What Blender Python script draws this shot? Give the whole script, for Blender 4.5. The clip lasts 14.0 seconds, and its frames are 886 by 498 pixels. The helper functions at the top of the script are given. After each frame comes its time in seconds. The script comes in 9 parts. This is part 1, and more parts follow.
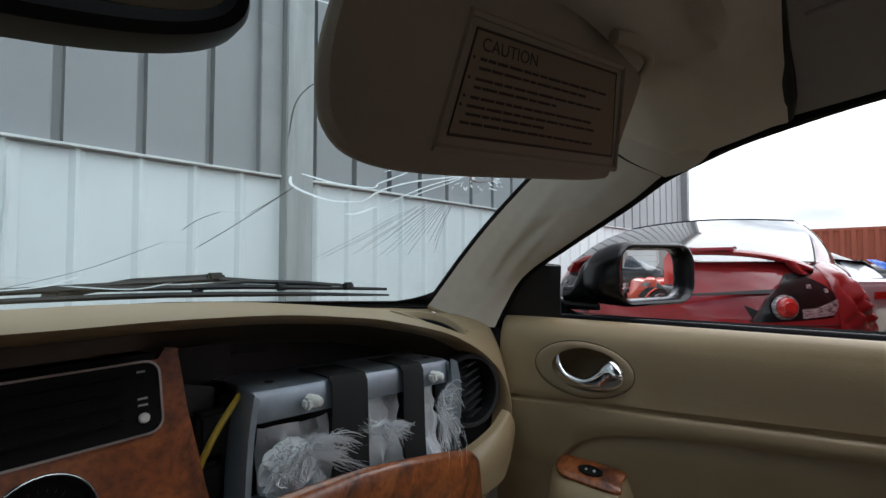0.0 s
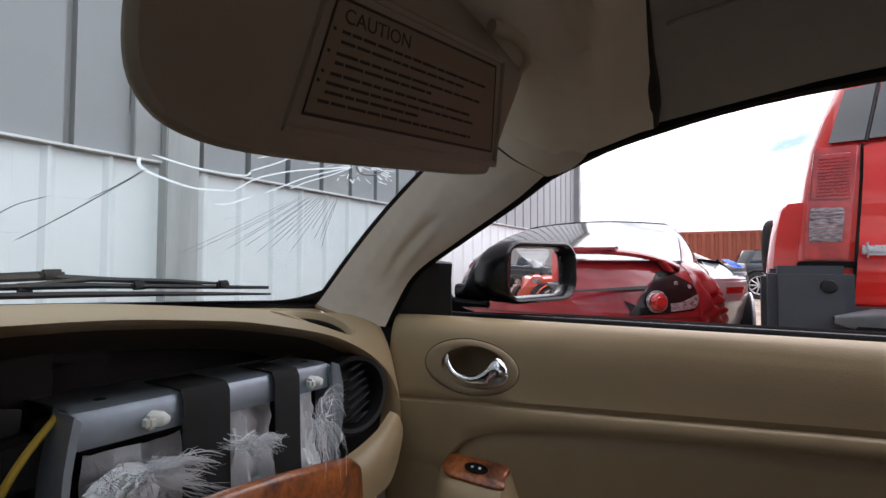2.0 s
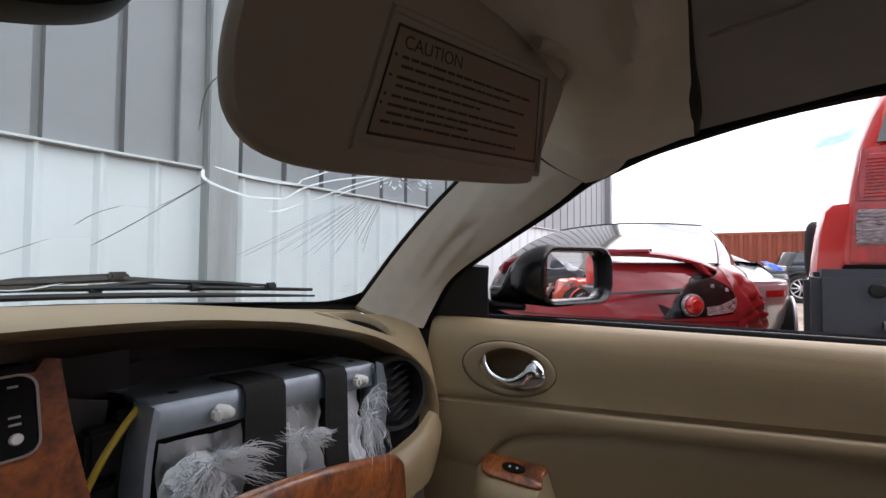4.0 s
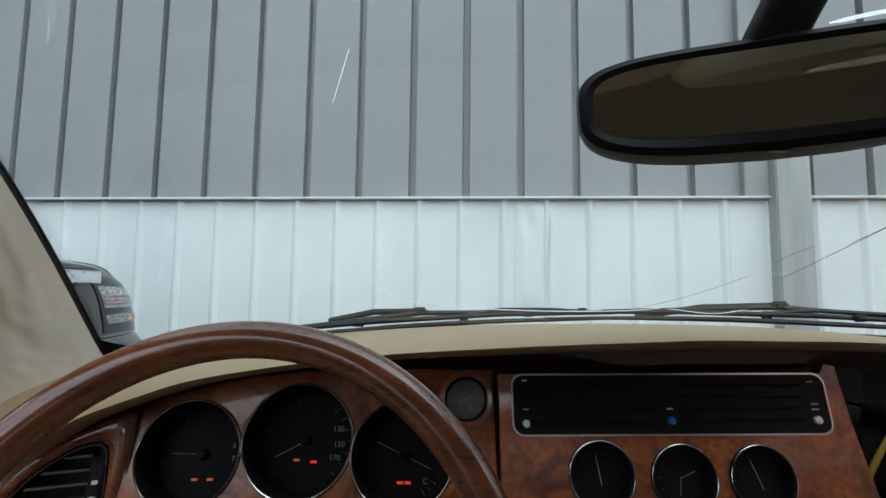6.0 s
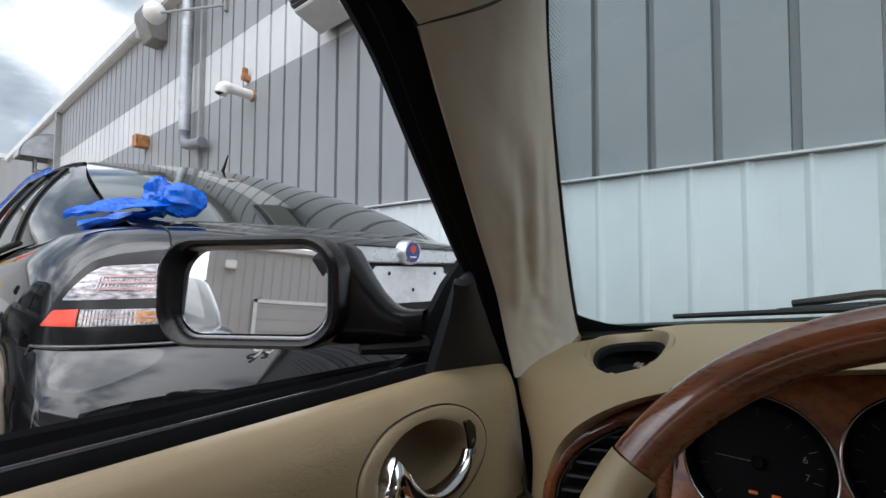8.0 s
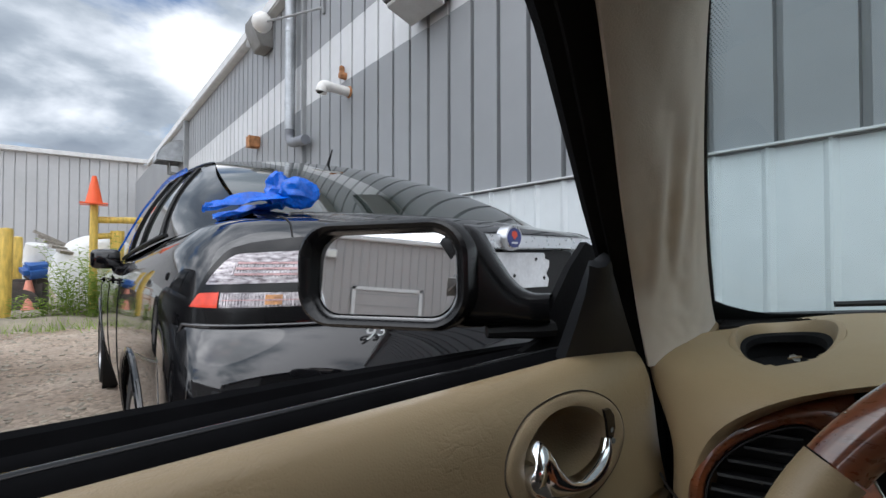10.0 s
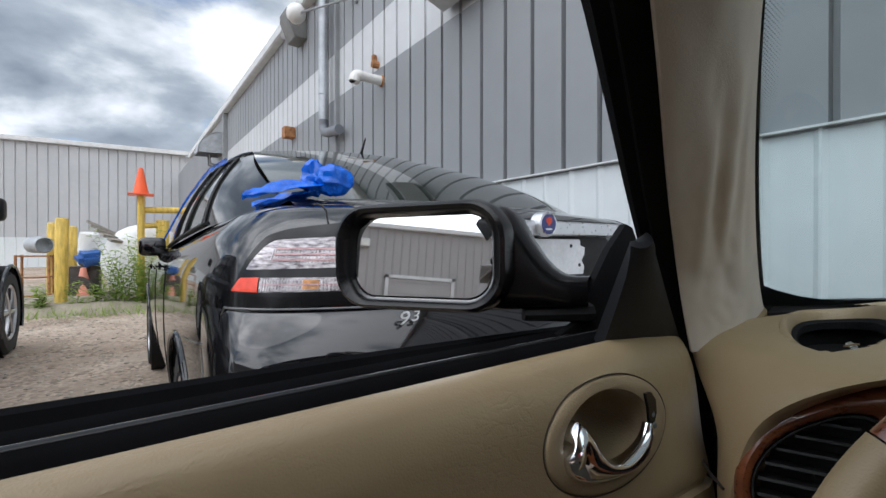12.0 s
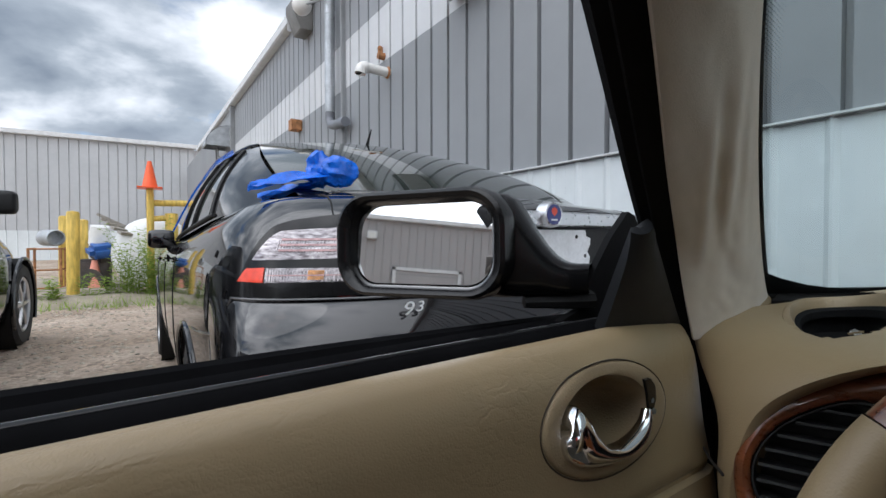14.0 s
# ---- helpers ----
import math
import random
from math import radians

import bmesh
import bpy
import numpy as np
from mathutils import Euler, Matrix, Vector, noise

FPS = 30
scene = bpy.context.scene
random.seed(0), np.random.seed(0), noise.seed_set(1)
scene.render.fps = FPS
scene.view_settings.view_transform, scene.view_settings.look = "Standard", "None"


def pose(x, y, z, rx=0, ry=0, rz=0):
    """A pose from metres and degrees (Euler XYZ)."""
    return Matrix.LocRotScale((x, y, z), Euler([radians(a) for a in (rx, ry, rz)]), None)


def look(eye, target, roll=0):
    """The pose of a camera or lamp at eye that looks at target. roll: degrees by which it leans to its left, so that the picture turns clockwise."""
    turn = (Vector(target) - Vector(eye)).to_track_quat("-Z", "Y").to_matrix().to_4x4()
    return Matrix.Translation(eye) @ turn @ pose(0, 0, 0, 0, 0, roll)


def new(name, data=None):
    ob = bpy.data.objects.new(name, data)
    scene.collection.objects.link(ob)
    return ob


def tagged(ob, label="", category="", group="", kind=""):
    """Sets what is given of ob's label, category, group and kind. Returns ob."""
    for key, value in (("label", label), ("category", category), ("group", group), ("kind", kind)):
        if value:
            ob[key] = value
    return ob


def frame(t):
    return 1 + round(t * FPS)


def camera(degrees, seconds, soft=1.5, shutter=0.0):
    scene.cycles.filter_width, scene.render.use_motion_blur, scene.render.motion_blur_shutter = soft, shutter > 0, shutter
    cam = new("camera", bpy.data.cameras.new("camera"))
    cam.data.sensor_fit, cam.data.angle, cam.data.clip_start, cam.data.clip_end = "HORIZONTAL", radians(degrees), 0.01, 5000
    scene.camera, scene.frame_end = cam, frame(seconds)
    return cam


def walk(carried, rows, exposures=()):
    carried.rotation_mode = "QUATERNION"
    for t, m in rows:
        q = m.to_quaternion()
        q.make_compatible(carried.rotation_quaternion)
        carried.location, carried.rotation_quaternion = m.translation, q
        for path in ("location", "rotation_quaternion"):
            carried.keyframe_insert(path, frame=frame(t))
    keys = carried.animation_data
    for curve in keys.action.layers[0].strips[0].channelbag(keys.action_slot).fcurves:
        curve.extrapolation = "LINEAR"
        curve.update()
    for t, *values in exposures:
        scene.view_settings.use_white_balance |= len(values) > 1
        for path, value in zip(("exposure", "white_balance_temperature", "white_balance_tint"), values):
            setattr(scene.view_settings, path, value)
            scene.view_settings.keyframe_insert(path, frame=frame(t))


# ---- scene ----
cam = camera(87.3, 14.0, soft=1.5)
PATH = [
    (0, (0.022, 0.296, 1.024), (1.443, 1.702, 1.097), -0.0),
    (0.5, (0.058, 0.288, 1.028), (1.579, 1.585, 1.103), 0.1),
    (1, (0.062, 0.29, 1.025), (1.652, 1.501, 1.103), 0.2),
    (1.5, (0.063, 0.293, 1.023), (1.705, 1.431, 1.102), 0.3),
    (2, (0.062, 0.292, 1.024), (1.733, 1.39, 1.086), 0.3),
    (4.5, (0.029, 0.294, 1.028), (1.561, 1.578, 1.099), 0.6),
    (5, (0.001, 0.288, 1.031), (1.223, 1.867, 1.152), 0.5),
    (5.2, (-0.036, 0.267, 1.039), (0.98, 1.984, 1.174), 0.5),
    (5.4, (-0.069, 0.254, 1.05), (0.679, 2.103, 1.198), 0.7),
    (5.5, (-0.082, 0.256, 1.051), (0.519, 2.157, 1.206), 0.2),
    (5.7, (-0.14, 0.24, 1.04), (0.154, 2.211, 1.204), 0.7),
    (5.9, (-0.18, 0.233, 1.025), (-0.225, 2.226, 1.19), 0.5),
    (6, (-0.198, 0.224, 1.025), (-0.415, 2.204, 1.202), 0.7),
    (6.2, (-0.263, 0.195, 1.021), (-0.78, 2.119, 1.194), 1.1),
    (6.5, (-0.286, 0.188, 1.003), (-1.105, 2.005, 1.173), 0.8),
    (7, (-0.301, 0.177, 1.006), (-1.435, 1.817, 1.163), 0.6),
    (7.5, (-0.332, 0.18, 1.004), (-1.582, 1.735, 1.137), 0.5),
    (8, (-0.429, 0.225, 1.01), (-1.784, 1.693, 1.102), 0.4),
    (8.5, (-0.452, 0.214, 1.003), (-1.895, 1.597, 1.07), 0.2),
    (9, (-0.454, 0.204, 1.007), (-1.969, 1.508, 1.063), 0.0),
    (11.5, (-0.463, 0.202, 1.0), (-2.139, 1.294, 1.003), 0.1),
    (12, (-0.463, 0.201, 0.998), (-2.151, 1.274, 0.988), -0.0),
    (12.5, (-0.463, 0.203, 0.994), (-2.16, 1.262, 0.975), 0.1),
    (13, (-0.462, 0.202, 0.995), (-2.165, 1.25, 0.965), -0.0),
    (13.5, (-0.463, 0.202, 0.993), (-2.167, 1.248, 0.957), -0.0),
    (14, (-0.459, 0.206, 0.993), (-2.163, 1.253, 0.951), -0.1),
]
EXPOSURES = ((0.0, -0.22, 6150, 10), (1.0, 0.0, 6250, 14), (2.0, 0.07, 6400, 19), (4.5, 0.10, 6400, 18), (5.0, 0.04, 6300, 13), (5.5, 0.03, 6200, 8), (6.2, 0.05, 6250, 9), (7.0, 0.0, 6200, 10), (8.0, -0.24, 6200, 10), (9.0, -0.43, 6150, 11), (11.5, -0.49, 6150, 11), (14.0, -0.49, 6100, 11))
walk(cam, [(t, look(eye, target, roll)) for t, eye, target, roll in PATH], EXPOSURES)

# ---- light ----
SKY_BIG, SKY_SHIFT, SUN_FROM = 0.95, (0.6, 2.2, 0.0), (2.5, -9, 13)
world = bpy.data.worlds.new("sky")
scene.world = world
world.use_nodes = True
wn, wl = world.node_tree.nodes, world.node_tree.links
wn.clear()
w_out = wn.new("ShaderNodeOutputWorld")
w_bg = wn.new("ShaderNodeBackground")
w_bg.inputs["Strength"].default_value = 0.20
w_sky = wn.new("ShaderNodeTexSky")
w_sky.sky_type, w_sky.sun_disc = "NISHITA", False
w_sky.sun_elevation, w_sky.sun_rotation = radians(52), radians(150)
w_co = wn.new("ShaderNodeTexCoord")
w_sep = wn.new("ShaderNodeSeparateXYZ")
wl.new(w_co.outputs["Generated"], w_sep.inputs[0])


def w_math(op, a, b, c=None):
    nd = wn.new("ShaderNodeMath")
    nd.operation = op
    for k, v in enumerate((a, b) if c is None else (a, b, c)):
        if isinstance(v, (int, float)):
            nd.inputs[k].default_value = v
        else:
            wl.new(v, nd.inputs[k])
    return nd.outputs[0]


# cloud layers lie in a flat sheet overhead, so they crowd together towards the horizon
w_deep = w_math("ADD", w_math("MAXIMUM", w_sep.outputs[2], 0.0), 0.20)
w_flat = wn.new("ShaderNodeCombineXYZ")
wl.new(w_math("DIVIDE", w_sep.outputs[0], w_deep), w_flat.inputs[0])
wl.new(w_math("DIVIDE", w_sep.outputs[1], w_deep), w_flat.inputs[1])


def w_noise(scale, detail, rough, shift):
    mp = wn.new("ShaderNodeMapping")
    mp.inputs["Location"].default_value = shift
    wl.new(w_flat.outputs[0], mp.inputs["Vector"])
    nd = wn.new("ShaderNodeTexNoise")
    nd.inputs["Scale"].default_value, nd.inputs["Detail"].default_value, nd.inputs["Roughness"].default_value = scale, detail, rough
    nd.inputs["Distortion"].default_value = 0.25
    wl.new(mp.outputs[0], nd.inputs["Vector"])
    return nd.outputs["Fac"]


def w_ramp(fac, *stops):
    nd = wn.new("ShaderNodeValToRGB")
    e = nd.color_ramp.elements
    e[0].position, e[0].color = stops[0][0], (*stops[0][1], 1)
    e[1].position, e[1].color = stops[-1][0], (*stops[-1][1], 1)
    for pos, col in stops[1:-1]:
        e.new(pos).color = (*col, 1)
    wl.new(fac, nd.inputs["Fac"])
    return nd.outputs["Color"]


# the cover is thinner and brighter towards the east, and pale along the horizon
w_big = w_noise(SKY_BIG, 7, 0.50, SKY_SHIFT)
w_shade = w_math("MULTIPLY_ADD", w_sep.outputs[0], 0.055, w_math("MULTIPLY_ADD", w_noise(SKY_BIG * 2.2, 7, 0.55, (4.0, 1.0, 0.0)), 0.24, w_math("MULTIPLY", w_big, 0.76)))
w_cloud = w_ramp(w_shade, (0.35, (1.9, 2.25, 2.7)), (0.42, (3.3, 3.7, 4.1)), (0.475, (6.2, 6.5, 6.8)), (0.54, (10.5, 10.6, 10.7)))
w_cover = w_ramp(w_math("MULTIPLY_ADD", w_sep.outputs[0], 0.03, w_noise(SKY_BIG * 1.3, 9, 0.55, (1.0, 7.0, 0.0))), (0.32, (0, 0, 0)), (0.41, (1, 1, 1)))
w_dot = wn.new("ShaderNodeVectorMath")
w_dot.operation = "DOT_PRODUCT"
w_dot.inputs[1].default_value = Vector(SUN_FROM).normalized()
wl.new(w_co.outputs["Generated"], w_dot.inputs[0])
w_lit = wn.new("ShaderNodeVectorMath")
w_lit.operation = "SCALE"
wl.new(w_cloud, w_lit.inputs[0])
wl.new(w_math("MULTIPLY_ADD", w_math("POWER", w_math("MAXIMUM", w_dot.outputs["Value"], 0.0), 3.0), 1.5, 1.0), w_lit.inputs["Scale"])
w_cloud = w_lit.outputs[0]
w_mix = wn.new("ShaderNodeMix")
w_mix.data_type = "RGBA"
wl.new(w_cover, w_mix.inputs[0])
wl.new(w_sky.outputs["Color"], w_mix.inputs[6])
wl.new(w_cloud, w_mix.inputs[7])
w_haze = wn.new("ShaderNodeMix")
w_haze.data_type = "RGBA"
w_haze.inputs[7].default_value = (7.2, 7.4, 7.6, 1)
wl.new(w_ramp(w_sep.outputs[2], (0.0, (1, 1, 1)), (0.20, (0, 0, 0))), w_haze.inputs[0])
wl.new(w_mix.outputs[2], w_haze.inputs[6])
wl.new(w_haze.outputs[2], w_bg.inputs["Color"])
wl.new(w_bg.outputs[0], w_out.inputs["Surface"])
sun = new("sun", bpy.data.lights.new("sun", "SUN"))
sun.data.energy, sun.data.angle, sun.data.color = 1.2, radians(55), (1.0, 0.96, 0.9)
sun.matrix_world = look(SUN_FROM, (0, 0, 0))

# ---- building helpers ----
CAR = pose(0, 0.7325, 0.901) @ Matrix.Rotation(radians(6.7), 4, "Z") @ Matrix.Rotation(radians(-0.8), 4, "Y") @ pose(0, 0, -0.901)
V = Vector


def thing(name, at, label, category, frame_m=None, group="", kind=""):
    """An Empty at the base of a thing; parts are given in the frame's coordinates."""
    ob = new(name)
    ob.empty_display_size = 0.05
    ob.matrix_basis = (frame_m or Matrix()) @ Matrix.Translation(at)
    ob["at"] = list(at)
    return tagged(ob, label, category, group, kind)


def part(name, bm, material, parent=None, label="", smooth=True, bevel=0.0, towards=None):
    """Links a bmesh as one mesh object under a thing or a part."""
    at = V(parent["at"]) if parent is not None else V((0, 0, 0))
    if bevel:
        bmesh.ops.bevel(bm, geom=[e for e in bm.edges if len(e.link_faces) == 2 and e.calc_face_angle(0) > 0.5], offset=bevel, segments=2, affect="EDGES", clamp_overlap=True)
    bmesh.ops.recalc_face_normals(bm, faces=bm.faces)
    if towards is not None:
        bm.normal_update()
        if sum(f.normal.dot(V(towards) - f.calc_center_median()) for f in bm.faces) < 0:
            bmesh.ops.reverse_faces(bm, faces=bm.faces)
    bmesh.ops.translate(bm, verts=bm.verts, vec=-at)
    me = bpy.data.meshes.new(name)
    for f in bm.faces:
        f.smooth = smooth
    if smooth:
        for e in bm.edges:
            if len(e.link_faces) == 2 and e.calc_face_angle(0) > radians(38):
                e.smooth = False
    bm.to_mesh(me)
    bm.free()
    for m in (material if isinstance(material, (list, tuple)) else [material]):
        me.materials.append(m)
    ob = new(name, me)
    if parent is not None:
        ob.parent = parent
        ob["at"] = list(at)
    if label:
        ob["label"] = label
    return ob


def solo(name, bm, material, label, category, frame_m=None, group="", kind="", smooth=True, bevel=0.0):
    """A thing that is one mesh."""
    ob = part(name, bm, material, None, "", smooth, bevel)
    ob.matrix_basis = frame_m or Matrix()
    return tagged(ob, label, category, group, kind)


def grid(rows, close_u=False, close_v=False):
    """A surface through rows of points; close_u joins the ends of each row, close_v the last row to the first."""
    bm = bmesh.new()
    vs = [[bm.verts.new(p) for p in r] for r in rows]
    nr, nc = len(rows), len(rows[0])
    for i in range(nr if close_v else nr - 1):
        for j in range(nc if close_u else nc - 1):
            q = [vs[i][j], vs[i][(j + 1) % nc], vs[(i + 1) % nr][(j + 1) % nc], vs[(i + 1) % nr][j]]
            try:
                bm.faces.new(q)
            except ValueError:
                pass
    bmesh.ops.remove_doubles(bm, verts=bm.verts, dist=1e-5)
    return bm


def thick(bm, t):
    """Gives a sheet its thickness."""
    bmesh.ops.recalc_face_normals(bm, faces=bm.faces)
    bmesh.ops.solidify(bm, geom=bm.faces[:], thickness=t)
    return bm


def join(*bms):
    out = bmesh.new()
    for b in bms:
        me = bpy.data.meshes.new("tmp")
        b.to_mesh(me)
        b.free()
        out.from_mesh(me)
        bpy.data.meshes.remove(me)
    return out


def box(c, s, bevel=0.0, m=None, seg=2):
    bm = bmesh.new()
    bmesh.ops.create_cube(bm, size=1)
    bmesh.ops.scale(bm, vec=s, verts=bm.verts)
    if bevel:
        bmesh.ops.bevel(bm, geom=bm.edges[:], offset=bevel, segments=seg, affect="EDGES")
    if m is not None:
        bmesh.ops.transform(bm, matrix=m.to_3x3().to_4x4(), verts=bm.verts)
    bmesh.ops.translate(bm, vec=c, verts=bm.verts)
    return bm


def basis(axis):
    a = V(axis).normalized()
    h = V((0, 0, 1)) if abs(a.z) < 0.9 else V((1, 0, 0))
    u = h.cross(a).normalized()
    return u, a.cross(u), a


def lathe(profile, origin, axis, n=32, sx=1.0, sy=1.0, up=None):
    """Turns rows of (radius, height) round an axis; a radius of 0 closes an end."""
    u, v, a = basis(axis)
    if up is not None:
        v = (V(up) - a * V(up).dot(a)).normalized()
        u = v.cross(a)
    o = V(origin)
    rows = [[o + a * h + u * (r * sx * math.cos(q)) + v * (r * sy * math.sin(q)) for q in [2 * math.pi * k / n for k in range(n)]] for r, h in profile]
    return grid(rows, close_u=True)


def tube(pts, r, n=10, closed=False, caps=True):
    """A round bar along points; r is one radius or one a point."""
    pts = [V(p) for p in pts]
    rs = r if isinstance(r, (list, tuple)) else [r] * len(pts)
    rows, prev = [], None
    for i, p in enumerate(pts):
        a = (pts[(i + 1) % len(pts)] if closed or i < len(pts) - 1 else p) - (pts[i - 1] if closed or i else p)
        a = a.normalized()
        if prev is None:
            u = basis(a)[0]
        else:
            u = (prev - a * prev.dot(a)).normalized()
        v = a.cross(u)
        prev = u
        rows.append([p + (u * math.cos(q) + v * math.sin(q)) * rs[i] for q in [2 * math.pi * k / n for k in range(n)]])
    bm = grid(rows, close_u=True, close_v=closed)
    if caps and not closed:
        bmesh.ops.holes_fill(bm, edges=[e for e in bm.edges if len(e.link_faces) == 1])
    return bm


def spline(pts, n=8, closed=False):
    """Catmull-Rom through points."""
    pts = [V(p) for p in pts]
    out, m = [], len(pts)
    for i in range(m if closed else m - 1):
        p1, p2 = pts[i], pts[(i + 1) % m]
        p0 = pts[i - 1] if closed or i else p1 * 2 - p2
        p3 = pts[(i + 2) % m] if closed or i + 2 < m else p2 * 2 - p1
        for k in range(n):
            t = k / n
            out.append(0.5 * (2 * p1 + (p2 - p0) * t + (2 * p0 - 5 * p1 + 4 * p2 - p3) * t * t + (3 * p1 - p0 - 3 * p2 + p3) * t ** 3))
    if not closed:
        out.append(pts[-1])
    return out


def prism(poly, o, u, v, depth, bevel=0.0):
    """A flat shape of (a, b) corners in the plane o + a u + b v, as thick as depth along u x v."""
    o, u, v = V(o), V(u).normalized(), V(v).normalized()
    w = u.cross(v)
    bm = bmesh.new()
    lo = [bm.verts.new(o + u * a + v * b) for a, b in poly]
    hi = [bm.verts.new(o + u * a + v * b + w * depth) for a, b in poly]
    bm.faces.new(lo[::-1])
    bm.faces.new(hi)
    for i in range(len(poly)):
        j = (i + 1) % len(poly)
        bm.faces.new((lo[i], lo[j], hi[j], hi[i]))
    if bevel:
        bmesh.ops.bevel(bm, geom=bm.edges[:], offset=bevel, segments=2, affect="EDGES", clamp_overlap=True)
    return bm


def plate(poly, holes, o, u, v, depth):
    """A flat board with round holes: poly of (a, b) corners, holes of (a, b, radius)."""
    o, u, v = V(o), V(u).normalized(), V(v).normalized()
    w = u.cross(v)
    loops = [poly] + [[(a + r * math.cos(2 * math.pi * k / 48), b + r * math.sin(2 * math.pi * k / 48)) for k in range(48)] for a, b, r in holes]
    bm = bmesh.new()
    edges, rims = [], []
    for lp in loops:
        vs = [bm.verts.new(o + u * a + v * b + w * depth) for a, b in lp]
        edges += [bm.edges.new((vs[i], vs[(i + 1) % len(vs)])) for i in range(len(vs))]
        rims.append(vs)
    bmesh.ops.triangle_fill(bm, use_beauty=True, use_dissolve=False, edges=edges, normal=w)
    for vs in rims:
        lo = [bm.verts.new(p.co - w * depth) for p in vs]
        for i in range(len(vs)):
            j = (i + 1) % len(vs)
            bm.faces.new((vs[i], vs[j], lo[j], lo[i]))
    return bm


def rounded(w, h, r, n=6, cx=0.0, cy=0.0):
    """Corners of a rounded rectangle."""
    out = []
    for sx, sy, q0 in ((1, 1, 0), (-1, 1, 90), (-1, -1, 180), (1, -1, 270)):
        for k in range(n + 1):
            q = radians(q0 + 90 * k / n)
            out.append((cx + sx * (w / 2 - r) + r * math.cos(q), cy + sy * (h / 2 - r) + r * math.sin(q)))
    return out


def ring_frame(poly_out, poly_in, o, u, v, depth):
    """A frame between two outlines with the same number of corners."""
    o, u, v = V(o), V(u).normalized(), V(v).normalized()
    w = u.cross(v)
    P = lambda poly, d: [o + u * a + v * b + w * d for a, b in poly]
    return grid([P(poly_in, 0), P(poly_out, 0), P(poly_out, depth), P(poly_in, depth)], close_u=True, close_v=True)


def ribbon(pts, width, normal, lift=0.0):
    """A thin flat strip along points."""
    pts, n = [V(p) for p in pts], V(normal).normalized()
    rows = []
    for i, p in enumerate(pts):
        a = (pts[min(i + 1, len(pts) - 1)] - pts[max(i - 1, 0)]).normalized()
        s = a.cross(n).normalized() * width / 2
        k = 0.25 if i in (0, len(pts) - 1) else 1.0
        rows.append([p - s * k + n * lift, p + s * k + n * lift])
    return grid(rows)


def text_mesh(s, size, m, depth=0.0006):
    """Lettering as a mesh, lying in the xy plane of m."""
    cu = bpy.data.curves.new("lettering", "FONT")
    cu.body, cu.size, cu.extrude = s, size, depth
    cu.align_x, cu.align_y = "CENTER", "CENTER"
    ob = bpy.data.objects.new("lettering", cu)
    me = bpy.data.meshes.new_from_object(ob)
    bpy.data.objects.remove(ob)
    bm = bmesh.new()
    bm.from_mesh(me)
    bpy.data.meshes.remove(me)
    bmesh.ops.transform(bm, matrix=m, verts=bm.verts)
    return bm


